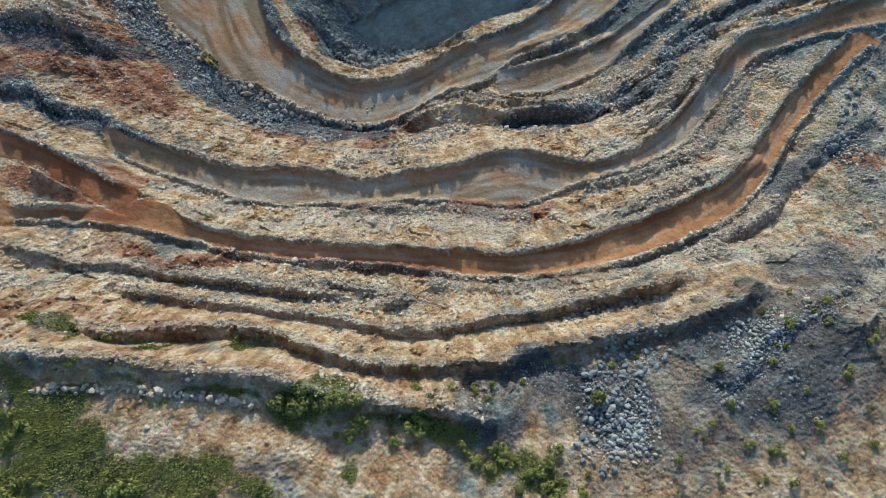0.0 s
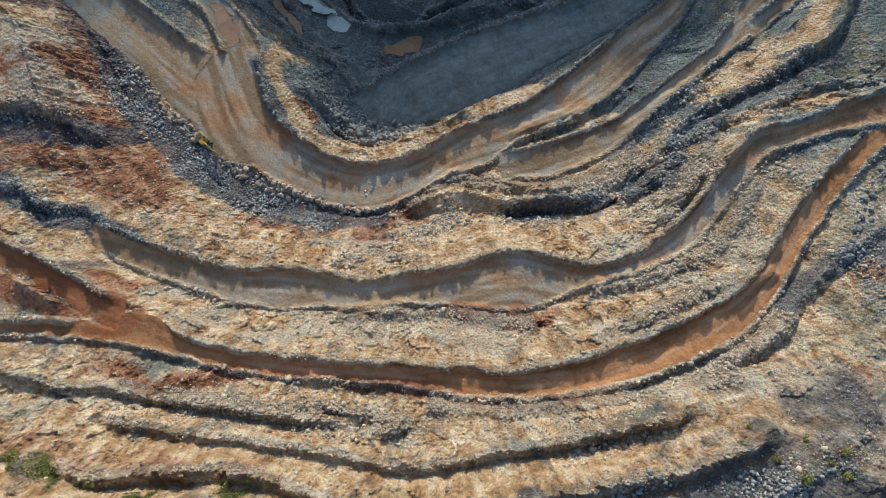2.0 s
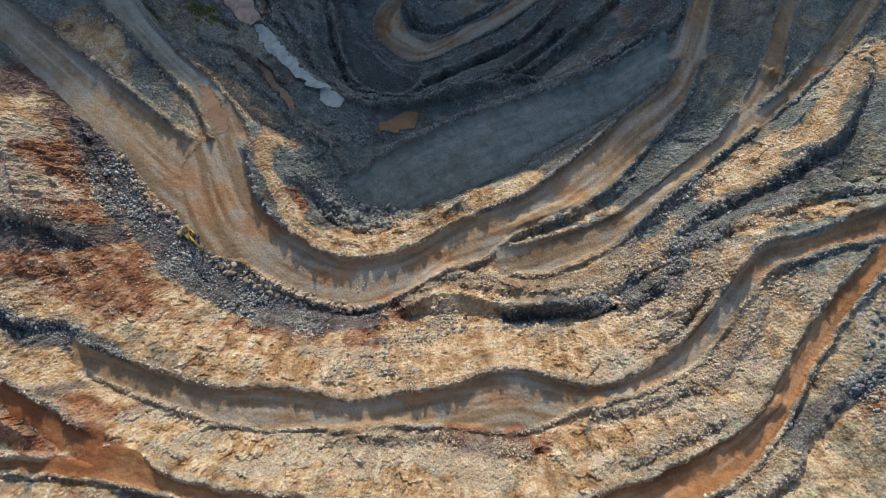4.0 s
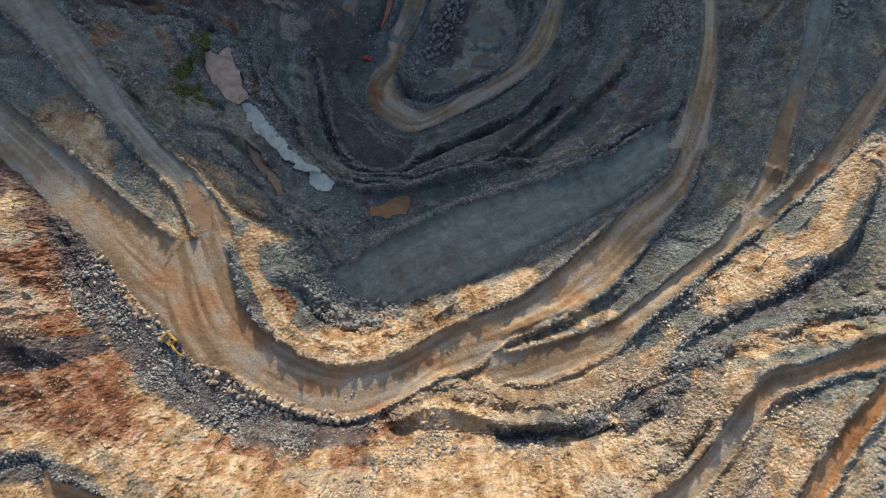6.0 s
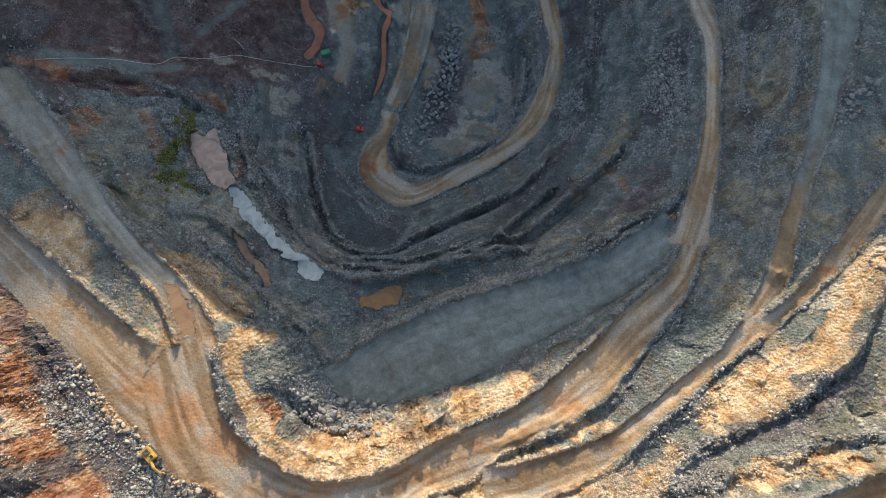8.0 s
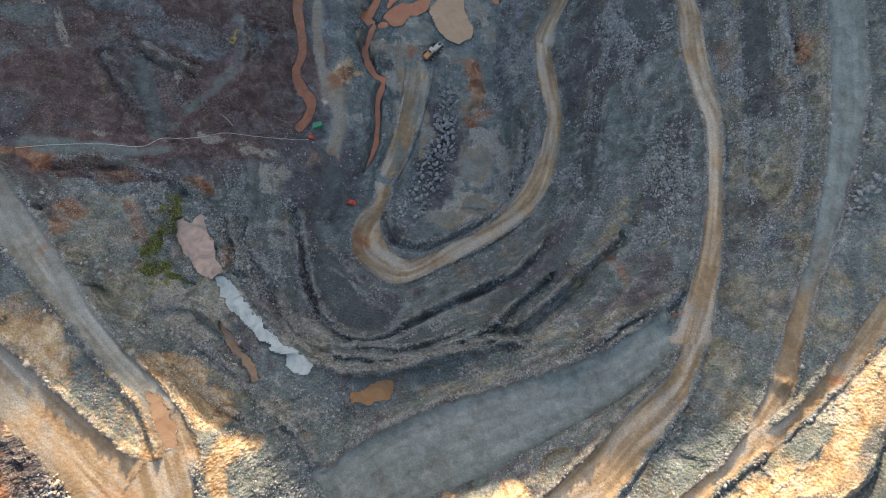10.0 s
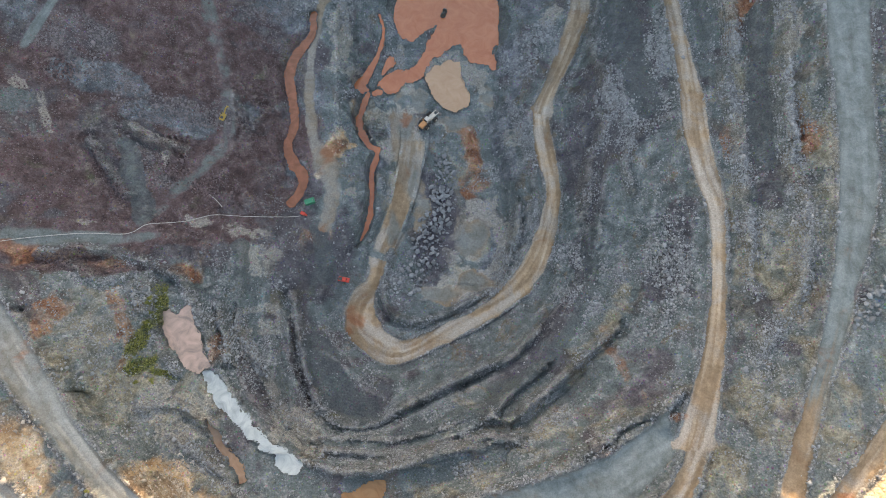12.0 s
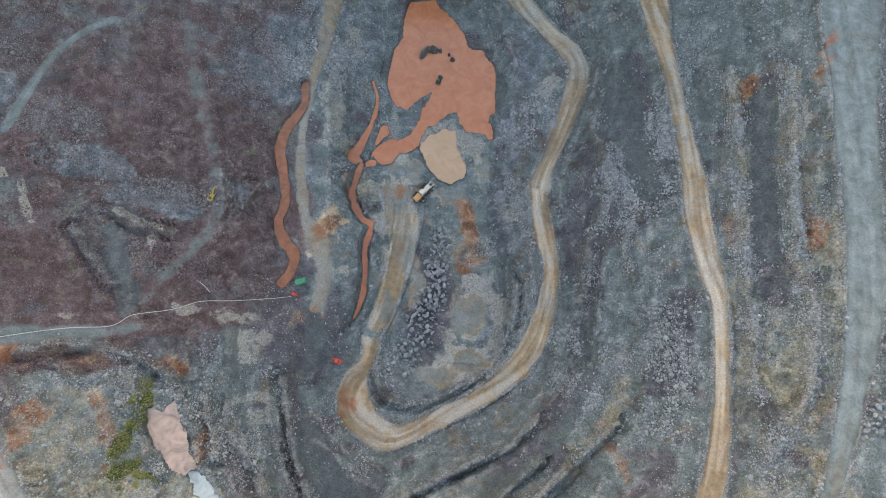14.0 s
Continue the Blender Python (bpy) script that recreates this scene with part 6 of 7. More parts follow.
for name, box, m, level in POOLS:
    reach = soft(blur(m, 14), 0.0, 0.3) if name in STREAMS else soft(m, 0.0, 0.35)
    islet = 1.0 if name != "main_pond" else (1 - soft(Z[box] - level, 0.4, 1.0))
    Z[box] = Z[box] * (1 - reach * islet) + (level + (0.45 - m) * 0.9 + 0.3 * (facets(GX[box], GY[box], 1.1, 58) - 0.5)) * reach * islet
    WET[box] = np.maximum(WET[box], m)
    MASK["road"][box] *= 1 - soft(m, 0.05, 0.4)
MASK["wet"] = blur(WET, 3)


def height_at(x, y):
    j, i = cell(np.asarray(x, float), np.asarray(y, float))
    return Z[j, i]


# grid corners sit unevenly, so that broken rock shows no rows
SHIFT_X, SHIFT_Y = ((lattice(np.rint(GX / STEP), np.rint(GY / STEP), seed) - 0.5) * 0.32 for seed in (501, 502))


def sheet(name, faces_of, outer=False):
    """The faces of the ground grid that a flat (or the open ground) takes, as a mesh with its zones as attributes."""
    q = np.argwhere(faces_of)
    a = q[:, 0] * NX + q[:, 1]
    quads = np.stack([a, a + 1, a + NX + 1, a + NX], 1)
    used, inverse = np.unique(quads, return_inverse=True)
    quads = inverse.reshape(-1, 4)
    co = np.stack([(GX + SHIFT_X).ravel()[used], (GY + SHIFT_Y).ravel()[used], Z.ravel()[used]], 1)
    masks = {k: v.ravel()[used] for k, v in MASK.items()}
    if outer:
        ring = [(i, 0) for i in range(0, NX - 1, 10)] + [(NX - 1, j) for j in range(0, NY - 1, 10)] + [(i, NY - 1) for i in range(NX - 1, 0, -10)] + [(0, j) for j in range(NY - 1, 0, -10)]
        base = np.array([(GX[j, i], GY[j, i]) for i, j in ring])
        middle = np.array([(X0 + X1) / 2, (Y0 + Y1) / 2])
        count, start, more, extra = len(base), len(co), [], []
        for r, grow in enumerate((0.985, 1.06, 1.15, 1.3, 1.55, 2.0, 3.0, 5.0, 9.0)):
            xy = middle + (base - middle) * grow
            h = surroundings(xy[:, 0], xy[:, 1]) - (2.5 if r == 0 else 0)
            far = soft(grow, 1.4, 3.0)
            more.append(np.column_stack([xy, h * (1 - far) + far * 110 * np.ones(count)]))
            for m in range(count if r else 0):
                s = start + (r - 1) * count
                extra.append((s + m, s + count + m, s + count + (m + 1) % count, s + (m + 1) % count))
        more = np.vstack(more)
        co, quads = np.vstack([co, more]), np.vstack([quads, np.array(extra)])
        masks = {k: np.concatenate([v, np.full(len(more), 0.5 if k == "plant" else 0.0)]) for k, v in masks.items()}
    me = bpy.data.meshes.new(name)
    me.vertices.add(len(co))
    me.vertices.foreach_set("co", co.astype(np.float32).ravel())
    me.loops.add(quads.size)
    me.loops.foreach_set("vertex_index", quads.astype(np.int32).ravel())
    me.polygons.add(len(quads))
    me.polygons.foreach_set("loop_start", np.arange(0, quads.size, 4, dtype=np.int32))
    me.update(calc_edges=True)
    me.polygons.foreach_set("use_smooth", np.full(len(quads), not outer))
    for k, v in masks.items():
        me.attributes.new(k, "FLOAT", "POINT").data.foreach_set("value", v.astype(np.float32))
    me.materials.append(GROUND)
    return new(name, me)


owner = BELONGS[:-1, :-1]
open_land = ~np.isin(owner, [NAMES.index(n) for n in ROADS])
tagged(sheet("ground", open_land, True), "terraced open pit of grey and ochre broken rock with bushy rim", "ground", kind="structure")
LABELS = {"dirt": "orange dirt haul road worn by wheels, edged with rock windrows", "dusty": "dusty tan haul road with pale wheel tracks", "slate": "flat blue-grey gravel bench surface"}
for n, kind in ROADS.items():
    tagged(sheet("road", owner == NAMES.index(n)), LABELS[kind], "road", kind="structure")


WATER_LOOKS = {
    "main_pond": (RUST_WATER, "opaque rust-orange pond with ragged shore"), "silt_pond": (SILT_WATER, "pale tan silty pool beside the orange pond"), "side_pool": (RUST_WATER, "small rust-orange pool among grey rubble"),
    "pink_seep": (PINK_WATER, "pinkish silt pool in a rock gully"), "milky_run": (MILK_WATER, "narrow milky white run of water"), "milky_pool": (MILK_WATER, "milky white pool at a gully mouth"),
    "amber_pond": (AMBER_WATER, "small amber puddle on a rock bench"), "mud_puddle": (MUD_WATER, "brown muddy puddle lying on the haul road"), "brown_pool": (MUD_WATER, "dark brown pool below a pale rock slab"),
    "west_stream": (DITCH_WATER, "winding rust-orange ditch on a rock shelf"), "mid_stream": (RUST_WATER, "thin rust-orange rivulet feeding the pond"), "south_stream": (RUST_WATER, "thin rust-orange rivulet beside the floor road"),
}
for name, box, m, level in POOLS:
    take = np.zeros((NY, NX), bool)
    take[box] = m > 0.04
    take &= np.roll(take, -1, 0) & np.roll(take, -1, 1)
    j, i = np.nonzero(take)
    full = np.zeros((NY, NX))
    full[box] = level
    me = bpy.data.meshes.new("water")
    bm = bmesh.new()
    made = {}

    def corner(a, b):
        if (a, b) not in made:
            made[a, b] = bm.verts.new((GX[a, b], GY[a, b], full[a, b] or full[box].max()))
        return made[a, b]

    for a, b in zip(j, i):
        bm.faces.new((corner(a, b), corner(a, b + 1), corner(a + 1, b + 1), corner(a + 1, b)))
    bm.to_mesh(me)
    bm.free()
    look_of, words = WATER_LOOKS[name]
    me.materials.append(look_of)
    tagged(new("water", me), words, "water", kind="structure")


# ---- things ----
def part(name, bm, material, parent, label=""):
    """Links a bmesh as one mesh object under a thing or under a part."""
    me = bpy.data.meshes.new(name)
    bm.to_mesh(me)
    bm.free()
    me.materials.append(material)
    ob = new(name, me)
    ob.parent = parent
    return tagged(ob, label)


def thing(name, where, label, category, group="", turn=0.0, scale=1.0):
    ob = new(name)
    ob.matrix_world = Matrix.Translation(where) @ Matrix.Rotation(radians(turn), 4, "Z") @ Matrix.Scale(scale, 4)
    return tagged(ob, label, category, group)


def rock_material(name, dark, light, warm=None):
    s = Shade(name, 0.9)
    grit = s.noise(3.5, 6, 0.7)
    info = s.tree.nodes.new("ShaderNodeNewGeometry").outputs["Random Per Island"]
    one = s.tree.nodes.new("ShaderNodeObjectInfo").outputs["Random"]
    pick = s.math("FRACT", s.math("ADD", info, s.math("MULTIPLY", one, 7.31)), 0.0)
    c = s.mix(s.math("MULTIPLY", s.math("ADD", pick, grit), 0.5), dark, light)
    if warm:
        tint = s.mix(s.math("MULTIPLY", s.math("ADD", pick, grit), 0.5), *warm)
        c = s.mix(s.span(s.math("ADD", s.attr("ochre"), s.math("MULTIPLY", s.math("SUBTRACT", pick, 0.5), 0.5)), 0.3, 0.6), c, tint)
        c = s.mix(s.span(s.attr("maroon"), 0.3, 0.7), c, s.mix(pick, (0.07, 0.05, 0.05), (0.22, 0.16, 0.155)))
    return s.done(c, grit, 0.08)


STONE = rock_material("loose_stone", (0.055, 0.06, 0.062), (0.5, 0.51, 0.505), ((0.19, 0.145, 0.105), (0.7, 0.6, 0.48)))
GREY_ROCK = rock_material("grey_boulder", (0.1, 0.105, 0.108), (0.38, 0.39, 0.39))
TAN_ROCK = rock_material("tan_boulder", (0.22, 0.17, 0.13), (0.58, 0.5, 0.42))

# loose stones strewn over slopes, windrows and heaps
dice = np.random.default_rng(7)
odds = (0.03 + 0.16 * steep + 1.0 * MASK["rubble"] + 0.8 * MASK["berm"]) * soft(fractal(GX, GY, 7, 4, 101), 0.34, 0.7) ** 1.6
odds *= (1 - 0.7 * soft(MASK["ochre"] + MASK["olive"], 0.5, 0.9) * (1 - np.maximum(MASK["rubble"], MASK["berm"])) * (1 - INNER))
odds *= 1 - 0.8 * soft(blur(np.where(np.isin(BELONGS, [NAMES.index(n) for n in ("rim_bench_top", "rim_bench_high", "rim_bench_mid")]), 1.0, 0.0), 2), 0.1, 0.6)
odds *= (1 - 0.95 * soft(BENCH, 0.25, 0.7)) * (1 - 0.985 * soft(MASK["road"], 0.2, 0.7)) * (1 - soft(MASK["wet"], 0.02, 0.2)) * (1 - 0.7 * soft(MASK["plant"], 0.3, 0.6))
odds[(np.abs(GX) > 150) | (GY > 372) | (GY < -34) | ((GY < 20) & (np.abs(GX) > 100))] = 0
STONES = 44000
chosen = dice.choice(odds.size, STONES, False, (odds / odds.sum()).ravel())
px, py = GX.ravel()[chosen] + dice.uniform(-0.2, 0.2, STONES), GY.ravel()[chosen] + dice.uniform(-0.2, 0.2, STONES)
pz = Z.ravel()[chosen]
big = 0.1 + 0.11 * dice.lognormal(0, 0.65, STONES) + 0.16 * MASK["rubble"].ravel()[chosen] * dice.random(STONES)
big = np.minimum(big, 0.62)
cube = np.array([(x, y, z) for x in (-1, 1) for y in (-1, 1) for z in (-1, 1)], float)
sides = np.array([(0, 1, 3, 2), (4, 6, 7, 5), (0, 4, 5, 1), (2, 3, 7, 6), (0, 2, 6, 4), (1, 5, 7, 3)])
shape = cube[None] * dice.uniform(0.5, 1.15, (STONES, 8, 1)) * dice.uniform(0.55, 1.1, (STONES, 1, 3))
turn, lean = dice.uniform(0, 6.28, STONES), dice.uniform(-0.7, 0.7, STONES)
y1 = shape[..., 1] * np.cos(lean)[:, None] - shape[..., 2] * np.sin(lean)[:, None]
z1 = shape[..., 1] * np.sin(lean)[:, None] + shape[..., 2] * np.cos(lean)[:, None]
x2 = shape[..., 0] * np.cos(turn)[:, None] - y1 * np.sin(turn)[:, None]
y2 = shape[..., 0] * np.sin(turn)[:, None] + y1 * np.cos(turn)[:, None]
verts = np.stack([px[:, None] + x2 * big[:, None], py[:, None] + y2 * big[:, None], (pz + 0.25 * big)[:, None] + z1 * big[:, None] * 0.8], -1).reshape(-1, 3)
quads = (np.arange(STONES)[:, None, None] * 8 + sides[None]).reshape(-1, 4)
me = bpy.data.meshes.new("loose_stones")
me.vertices.add(len(verts))
me.vertices.foreach_set("co", verts.astype(np.float32).ravel())
me.loops.add(quads.size)
me.loops.foreach_set("vertex_index", quads.astype(np.int32).ravel())
me.polygons.add(len(quads))
me.polygons.foreach_set("loop_start", np.arange(0, quads.size, 4, dtype=np.int32))
me.update(calc_edges=True)
for k in ("ochre", "maroon"):
    me.attributes.new(k, "FLOAT", "POINT").data.foreach_set("value", np.repeat(MASK[k].ravel()[chosen], 8).astype(np.float32))
me.materials.append(STONE)
tagged(new("loose_stones", me), "loose grey and ochre stones strewn over the slopes", "stones", kind="stuff")

# grit: small angular chips, thickest along seams and windrows
CHIPS = 125000
odds2 = (0.08 + 0.25 * steep + 0.9 * MASK["rubble"] + 0.6 * MASK["berm"]) * soft(0.7 * fractal(GX, GY, 9, 4, 301) + 0.3 * STRATA, 0.42, 0.66) ** 1.5
odds2 *= (1 - soft(MASK["road"], 0.15, 0.5)) * (1 - soft(MASK["wet"], 0.02, 0.2)) * (1 - 0.7 * soft(MASK["plant"], 0.3, 0.6)) * (1 - 0.85 * soft(MASK["ochre"] + MASK["olive"], 0.4, 0.8) * (1 - np.maximum(MASK["rubble"], MASK["berm"])) * (1 - INNER)) * (1 - 0.92 * soft(BENCH, 0.2, 0.6)) * (odds > 0)
chosen = dice.choice(odds2.size, CHIPS, True, (odds2 / odds2.sum()).ravel())
px, py, pz = GX.ravel()[chosen] + dice.uniform(-0.21, 0.21, CHIPS), GY.ravel()[chosen] + dice.uniform(-0.21, 0.21, CHIPS), Z.ravel()[chosen]
big = 0.13 + 0.09 * dice.lognormal(0, 0.55, CHIPS)
turn = dice.uniform(0, 6.28, CHIPS)[:, None] + np.array([0, 1.57, 3.14, 4.71])[None] + dice.uniform(-0.4, 0.4, (CHIPS, 4))
reach = big[:, None] * dice.uniform(0.7, 1.3, (CHIPS, 4))
foot = np.stack([px[:, None] + reach * np.cos(turn), py[:, None] + reach * np.sin(turn), np.repeat((pz - 0.12)[:, None], 4, 1)], -1)
tip = np.stack([px + big * dice.uniform(-0.5, 0.5, CHIPS), py + big * dice.uniform(-0.5, 0.5, CHIPS), pz + big * dice.uniform(0.7, 1.3, CHIPS)], -1)[:, None]
verts = np.concatenate([foot, tip], 1).reshape(-1, 3)
tris = (np.arange(CHIPS)[:, None, None] * 5 + np.array([(0, 1, 4), (1, 2, 4), (2, 3, 4), (3, 0, 4)])[None]).reshape(-1, 3)
me = bpy.data.meshes.new("rock_chips")
me.vertices.add(len(verts))
me.vertices.foreach_set("co", verts.astype(np.float32).ravel())
me.loops.add(tris.size)
me.loops.foreach_set("vertex_index", tris.astype(np.int32).ravel())
me.polygons.add(len(tris))
me.polygons.foreach_set("loop_start", np.arange(0, tris.size, 3, dtype=np.int32))
me.update(calc_edges=True)
for k in ("ochre", "maroon"):
    me.attributes.new(k, "FLOAT", "POINT").data.foreach_set("value", np.repeat(MASK[k].ravel()[chosen], 5).astype(np.float32))
me.materials.append(STONE)
tagged(new("rock_chips", me), "small pale grey rock chips scattered in bands", "stones", kind="stuff")


def boulder_mesh(seed, material):
    """An angular block: a ball of facets cut flat by a few planes."""
    pick = random.Random(seed)
    bm = bmesh.new()
    bmesh.ops.create_icosphere(bm, subdivisions=1, radius=0.6)
    cuts = [(Vector((pick.uniform(-1, 1), pick.uniform(-1, 1), pick.uniform(-0.6, 1))).normalized(), pick.uniform(0.3, 0.46)) for _ in range(6)]
    stretch = Vector((pick.uniform(0.8, 1.25), pick.uniform(0.65, 1.0), pick.uniform(0.55, 0.85)))
    for v in bm.verts:
        for n, d in cuts:
            v.co -= max(0.0, v.co.dot(n) - d) * n
        v.co = Vector(a * b for a, b in zip(v.co, stretch)) * pick.uniform(0.94, 1.06)
    me = bpy.data.meshes.new("boulder")
    bm.to_mesh(me)
    bm.free()
    me.materials.append(material)
    return me


GREY_BLOCKS = [boulder_mesh(k, GREY_ROCK) for k in range(7)]
TAN_BLOCKS = [boulder_mesh(k + 20, TAN_ROCK) for k in range(7)]


def rock_heap(name, label, line, count, sizes, blocks, seed, lift=0.0):
    """A heap or row of separate boulders along a line of (x, y, half width); each boulder is a part."""
    pick = random.Random(seed)
    curve = spline(line, 0.5)
    ends = np.array(line)
    base = Vector((float(ends[:, 0].mean()), float(ends[:, 1].mean()), float(height_at(ends[0, 0], ends[0, 1]))))
    heap = thing(name, base, label, "rocks")
    for _ in range(count):
        x, y, w = curve[pick.randrange(len(curve))]
        a, r = pick.uniform(0, 6.283), w * math.sqrt(pick.random())
        x, y = x + r * math.cos(a), y + r * math.sin(a)
        size = sizes[0] + (sizes[1] - sizes[0]) * pick.random() ** 2.2
        ob = new("boulder", pick.choice(blocks))
        ob.parent = heap
        rise = lift * max(0.0, 1 - r / w) * pick.random()
        ob.location = Vector((x, y, float(height_at(x, y)) + 0.22 * size + rise)) - base
        ob.rotation_euler = (pick.uniform(-0.5, 0.5), pick.uniform(-0.5, 0.5), pick.uniform(0, 6.283))
        ob.scale = (size,) * 3
    return heap


rock_heap("rock_pile", "long heap of grey blasted boulders on the pit floor", [(7.4, 262, 3.0), (8, 252, 5.0), (6, 240, 6.0), (3, 229.5, 6.4), (-0.5, 219, 7.6), (-5, 208.5, 6.0)], 300, (1.0, 2.6), GREY_BLOCKS, 1, 2.2)
rock_heap("rock_pile", "fallen grey boulders at the foot of a loam face", [(-34, 108, 4.5), (-24, 104.5, 5.5), (-11, 104.5, 4.5)], 150, (0.8, 2.6), GREY_BLOCKS, 2, 1.0)
rock_heap("boulder_row", "row of pale boulders edging the haul road", [(-66, 89, 1.8), (-55, 82.8, 2.2), (-44, 78.6, 2.2), (-31, 75.2, 1.8), (-21, 73.9, 1.4)], 170, (0.8, 2.2), TAN_BLOCKS, 3, 0.6)
rock_heap("boulder_row", "row of loose boulders beside the upper haul road", [(-94, 118, 1.6), (-85, 106, 2.2), (-77, 99.2, 2.4), (-71, 93, 2.0)], 90, (0.6, 1.7), TAN_BLOCKS, 4, 0.4)
rock_heap("rock_spill", "spill of angular grey slabs down the rim", [(40, 7, 4.5), (32, 3, 5.5), (31, -4, 6.0), (29, -10.5, 5.5), (25, -17, 5.0)], 300, (0.35, 1.7), GREY_BLOCKS, 5, 0.2)
rock_heap("rock_pile", "small heap of dark boulders on a terrace", [(65.5, 277, 3.0), (63, 269, 3.4)], 60, (0.8, 1.8), GREY_BLOCKS, 6, 0.8)
rock_heap("rock_pile", "boulders tipped at the edge of the grey road", [(130, 205, 2.2), (125, 197, 2.6), (121, 192, 1.8)], 40, (1.0, 2.4), GREY_BLOCKS, 8, 0.5)
rock_heap("rock_pile", "boulders lying on the pond bench", [(-27, 133, 3.5), (-26, 140, 3.0)], 45, (0.6, 1.6), GREY_BLOCKS, 9, 0.4)
rock_heap("stone_wall", "rough row of weathered rocks on the bushy rim", [(-69, -2.0, 0.7), (-56, -2.0, 0.8), (-43.5, -2.9, 0.8), (-33, -4.6, 0.9)], 110, (0.6, 1.5), TAN_BLOCKS, 10, 0.6)
rock_heap("rock_pile", "boulders along the boundary of the upper road", [(92, 54, 1.8), (98, 61, 2.0), (103, 70, 2.0), (110, 78, 2.0)], 70, (0.6, 1.8), GREY_BLOCKS, 11, 0.3)
rock_heap("rock_pile", "grey rubble beside the lower haul junction", [(64, 92, 3.6), (70, 98, 4.0), (76, 105, 3.6)], 110, (0.6, 1.8), GREY_BLOCKS, 12, 0.4)
rock_heap("rock_pile", "rubble resting on the slope above the haul road", [(-8, 66, 3.0), (2, 68, 3.0), (10, 71, 2.6)], 90, (0.5, 1.3), GREY_BLOCKS, 13, 0.3)


# ---- growth on the rim ----
def leaf_material(name, dark, light):
    s = Shade(name, 0.7)
    pick = s.tree.nodes.new("ShaderNodeNewGeometry").outputs["Random Per Island"]
    one = s.tree.nodes.new("ShaderNodeObjectInfo").outputs["Random"]
    return s.done(s.mix(s.math("MULTIPLY", s.math("ADD", pick, one), 0.5), dark, light))


LEAF = leaf_material("bush_leaf", (0.065, 0.07, 0.02), (0.33, 0.33, 0.09))
BARK = Shade("bush_bark", 0.95).done((0.09, 0.065, 0.045))
GRASS = leaf_material("dry_grass", (0.13, 0.15, 0.04), (0.4, 0.39, 0.13))


def crown_mesh(seed, leaves=300):
    """A crown of small leaf sprays in a few uneven lobes, about two metres across."""
    pick = random.Random(seed)
    lobes = [(Vector((pick.uniform(-0.6, 0.6), pick.uniform(-0.6, 0.6), pick.uniform(0.5, 1.15))), pick.uniform(0.35, 0.62)) for _ in range(6)]
    bm = bmesh.new()
    for _ in range(leaves):
        c, r = pick.choice(lobes)
        n = Vector((pick.gauss(0, 1), pick.gauss(0, 1), pick.gauss(0.25, 0.9))).normalized()
        p = c + n * r * pick.uniform(0.6, 1.08)
        a = n.orthogonal().normalized() * pick.uniform(0.07, 0.16)
        b = n.cross(a).normalized() * pick.uniform(0.07, 0.16) + n * pick.uniform(-0.08, 0.08)
        bm.faces.new([bm.verts.new(p + v) for v in (a, b, -a, -b)])
    me = bpy.data.meshes.new("crown")
    bm.to_mesh(me)
    bm.free()
    me.materials.append(LEAF)
    return me


def stem_mesh(seed):
    pick = random.Random(seed)
    bm = bmesh.new()
    for _ in range(4):
        top = Vector((pick.uniform(-0.45, 0.45), pick.uniform(-0.45, 0.45), pick.uniform(0.7, 1.0)))
        foot = Vector((pick.uniform(-0.08, 0.08), pick.uniform(-0.08, 0.08), -0.3))
        rings = []
        for t, r in ((0, 0.06), (0.5, 0.04), (1, 0.015)):
            m = foot.lerp(top, t) + Vector((0, 0, 0.1 * math.sin(3.1 * t)))
            rings.append([bm.verts.new(m + Vector((r * math.cos(a), r * math.sin(a), 0))) for a in (0, 2.09, 4.19)])
        for lo, hi in zip(rings, rings[1:]):
            for k in range(3):
                bm.faces.new((lo[k], lo[(k + 1) % 3], hi[(k + 1) % 3], hi[k]))
    me = bpy.data.meshes.new("stem")
    bm.to_mesh(me)
    bm.free()
    me.materials.append(BARK)
    return me


CROWNS, STEMS = [crown_mesh(k) for k in range(6)], [stem_mesh(k) for k in range(3)]
sow = random.Random(5)


def bush(x, y, size, label, group):
    if MASK["road"][cell(x, y)] > 0.15:
        return
    ob = new("bush")
    ob.location = (x, y, float(height_at(x, y)) - 0.05)
    ob.scale, ob.rotation_euler = (size, size, size * sow.uniform(0.75, 1.1)), (0, 0, sow.uniform(0, 6.28))
    tagged(ob, label, "bush", group)
    for n, me in (("crown", sow.choice(CROWNS)), ("stem", sow.choice(STEMS))):
        child = new(n, me)
        child.parent = ob


for x, y, a, b, count, size in ((-62, -20.5, 20, 4.5, 30, 1.35), (-78, -7, 12, 5, 16, 1.3), (-42, -21, 12, 4, 12, 1.1), (-23, -4.2, 9, 1.6, 26, 1.4), (-11, -8.5, 10, 2.6, 20, 1.1), (12, -13, 10, 2.4, 18, 1.3), (18, -18, 8, 4, 14, 1.1), (-63, 7.6, 5, 0.8, 5, 0.7), (-38, 7.4, 7, 0.8, 9, 0.7), (-60, 2.2, 16, 1.2, 10, 0.7), (2, -2.5, 12, 1.5, 9, 0.8)):
    for _ in range(count):
        t, r = sow.uniform(0, 6.283), math.sqrt(sow.random())
        bush(x + a * r * math.cos(t), y + b * r * math.sin(t), size * sow.uniform(0.5, 1.25), "dense green bush crowding the pit rim", "rim thicket")
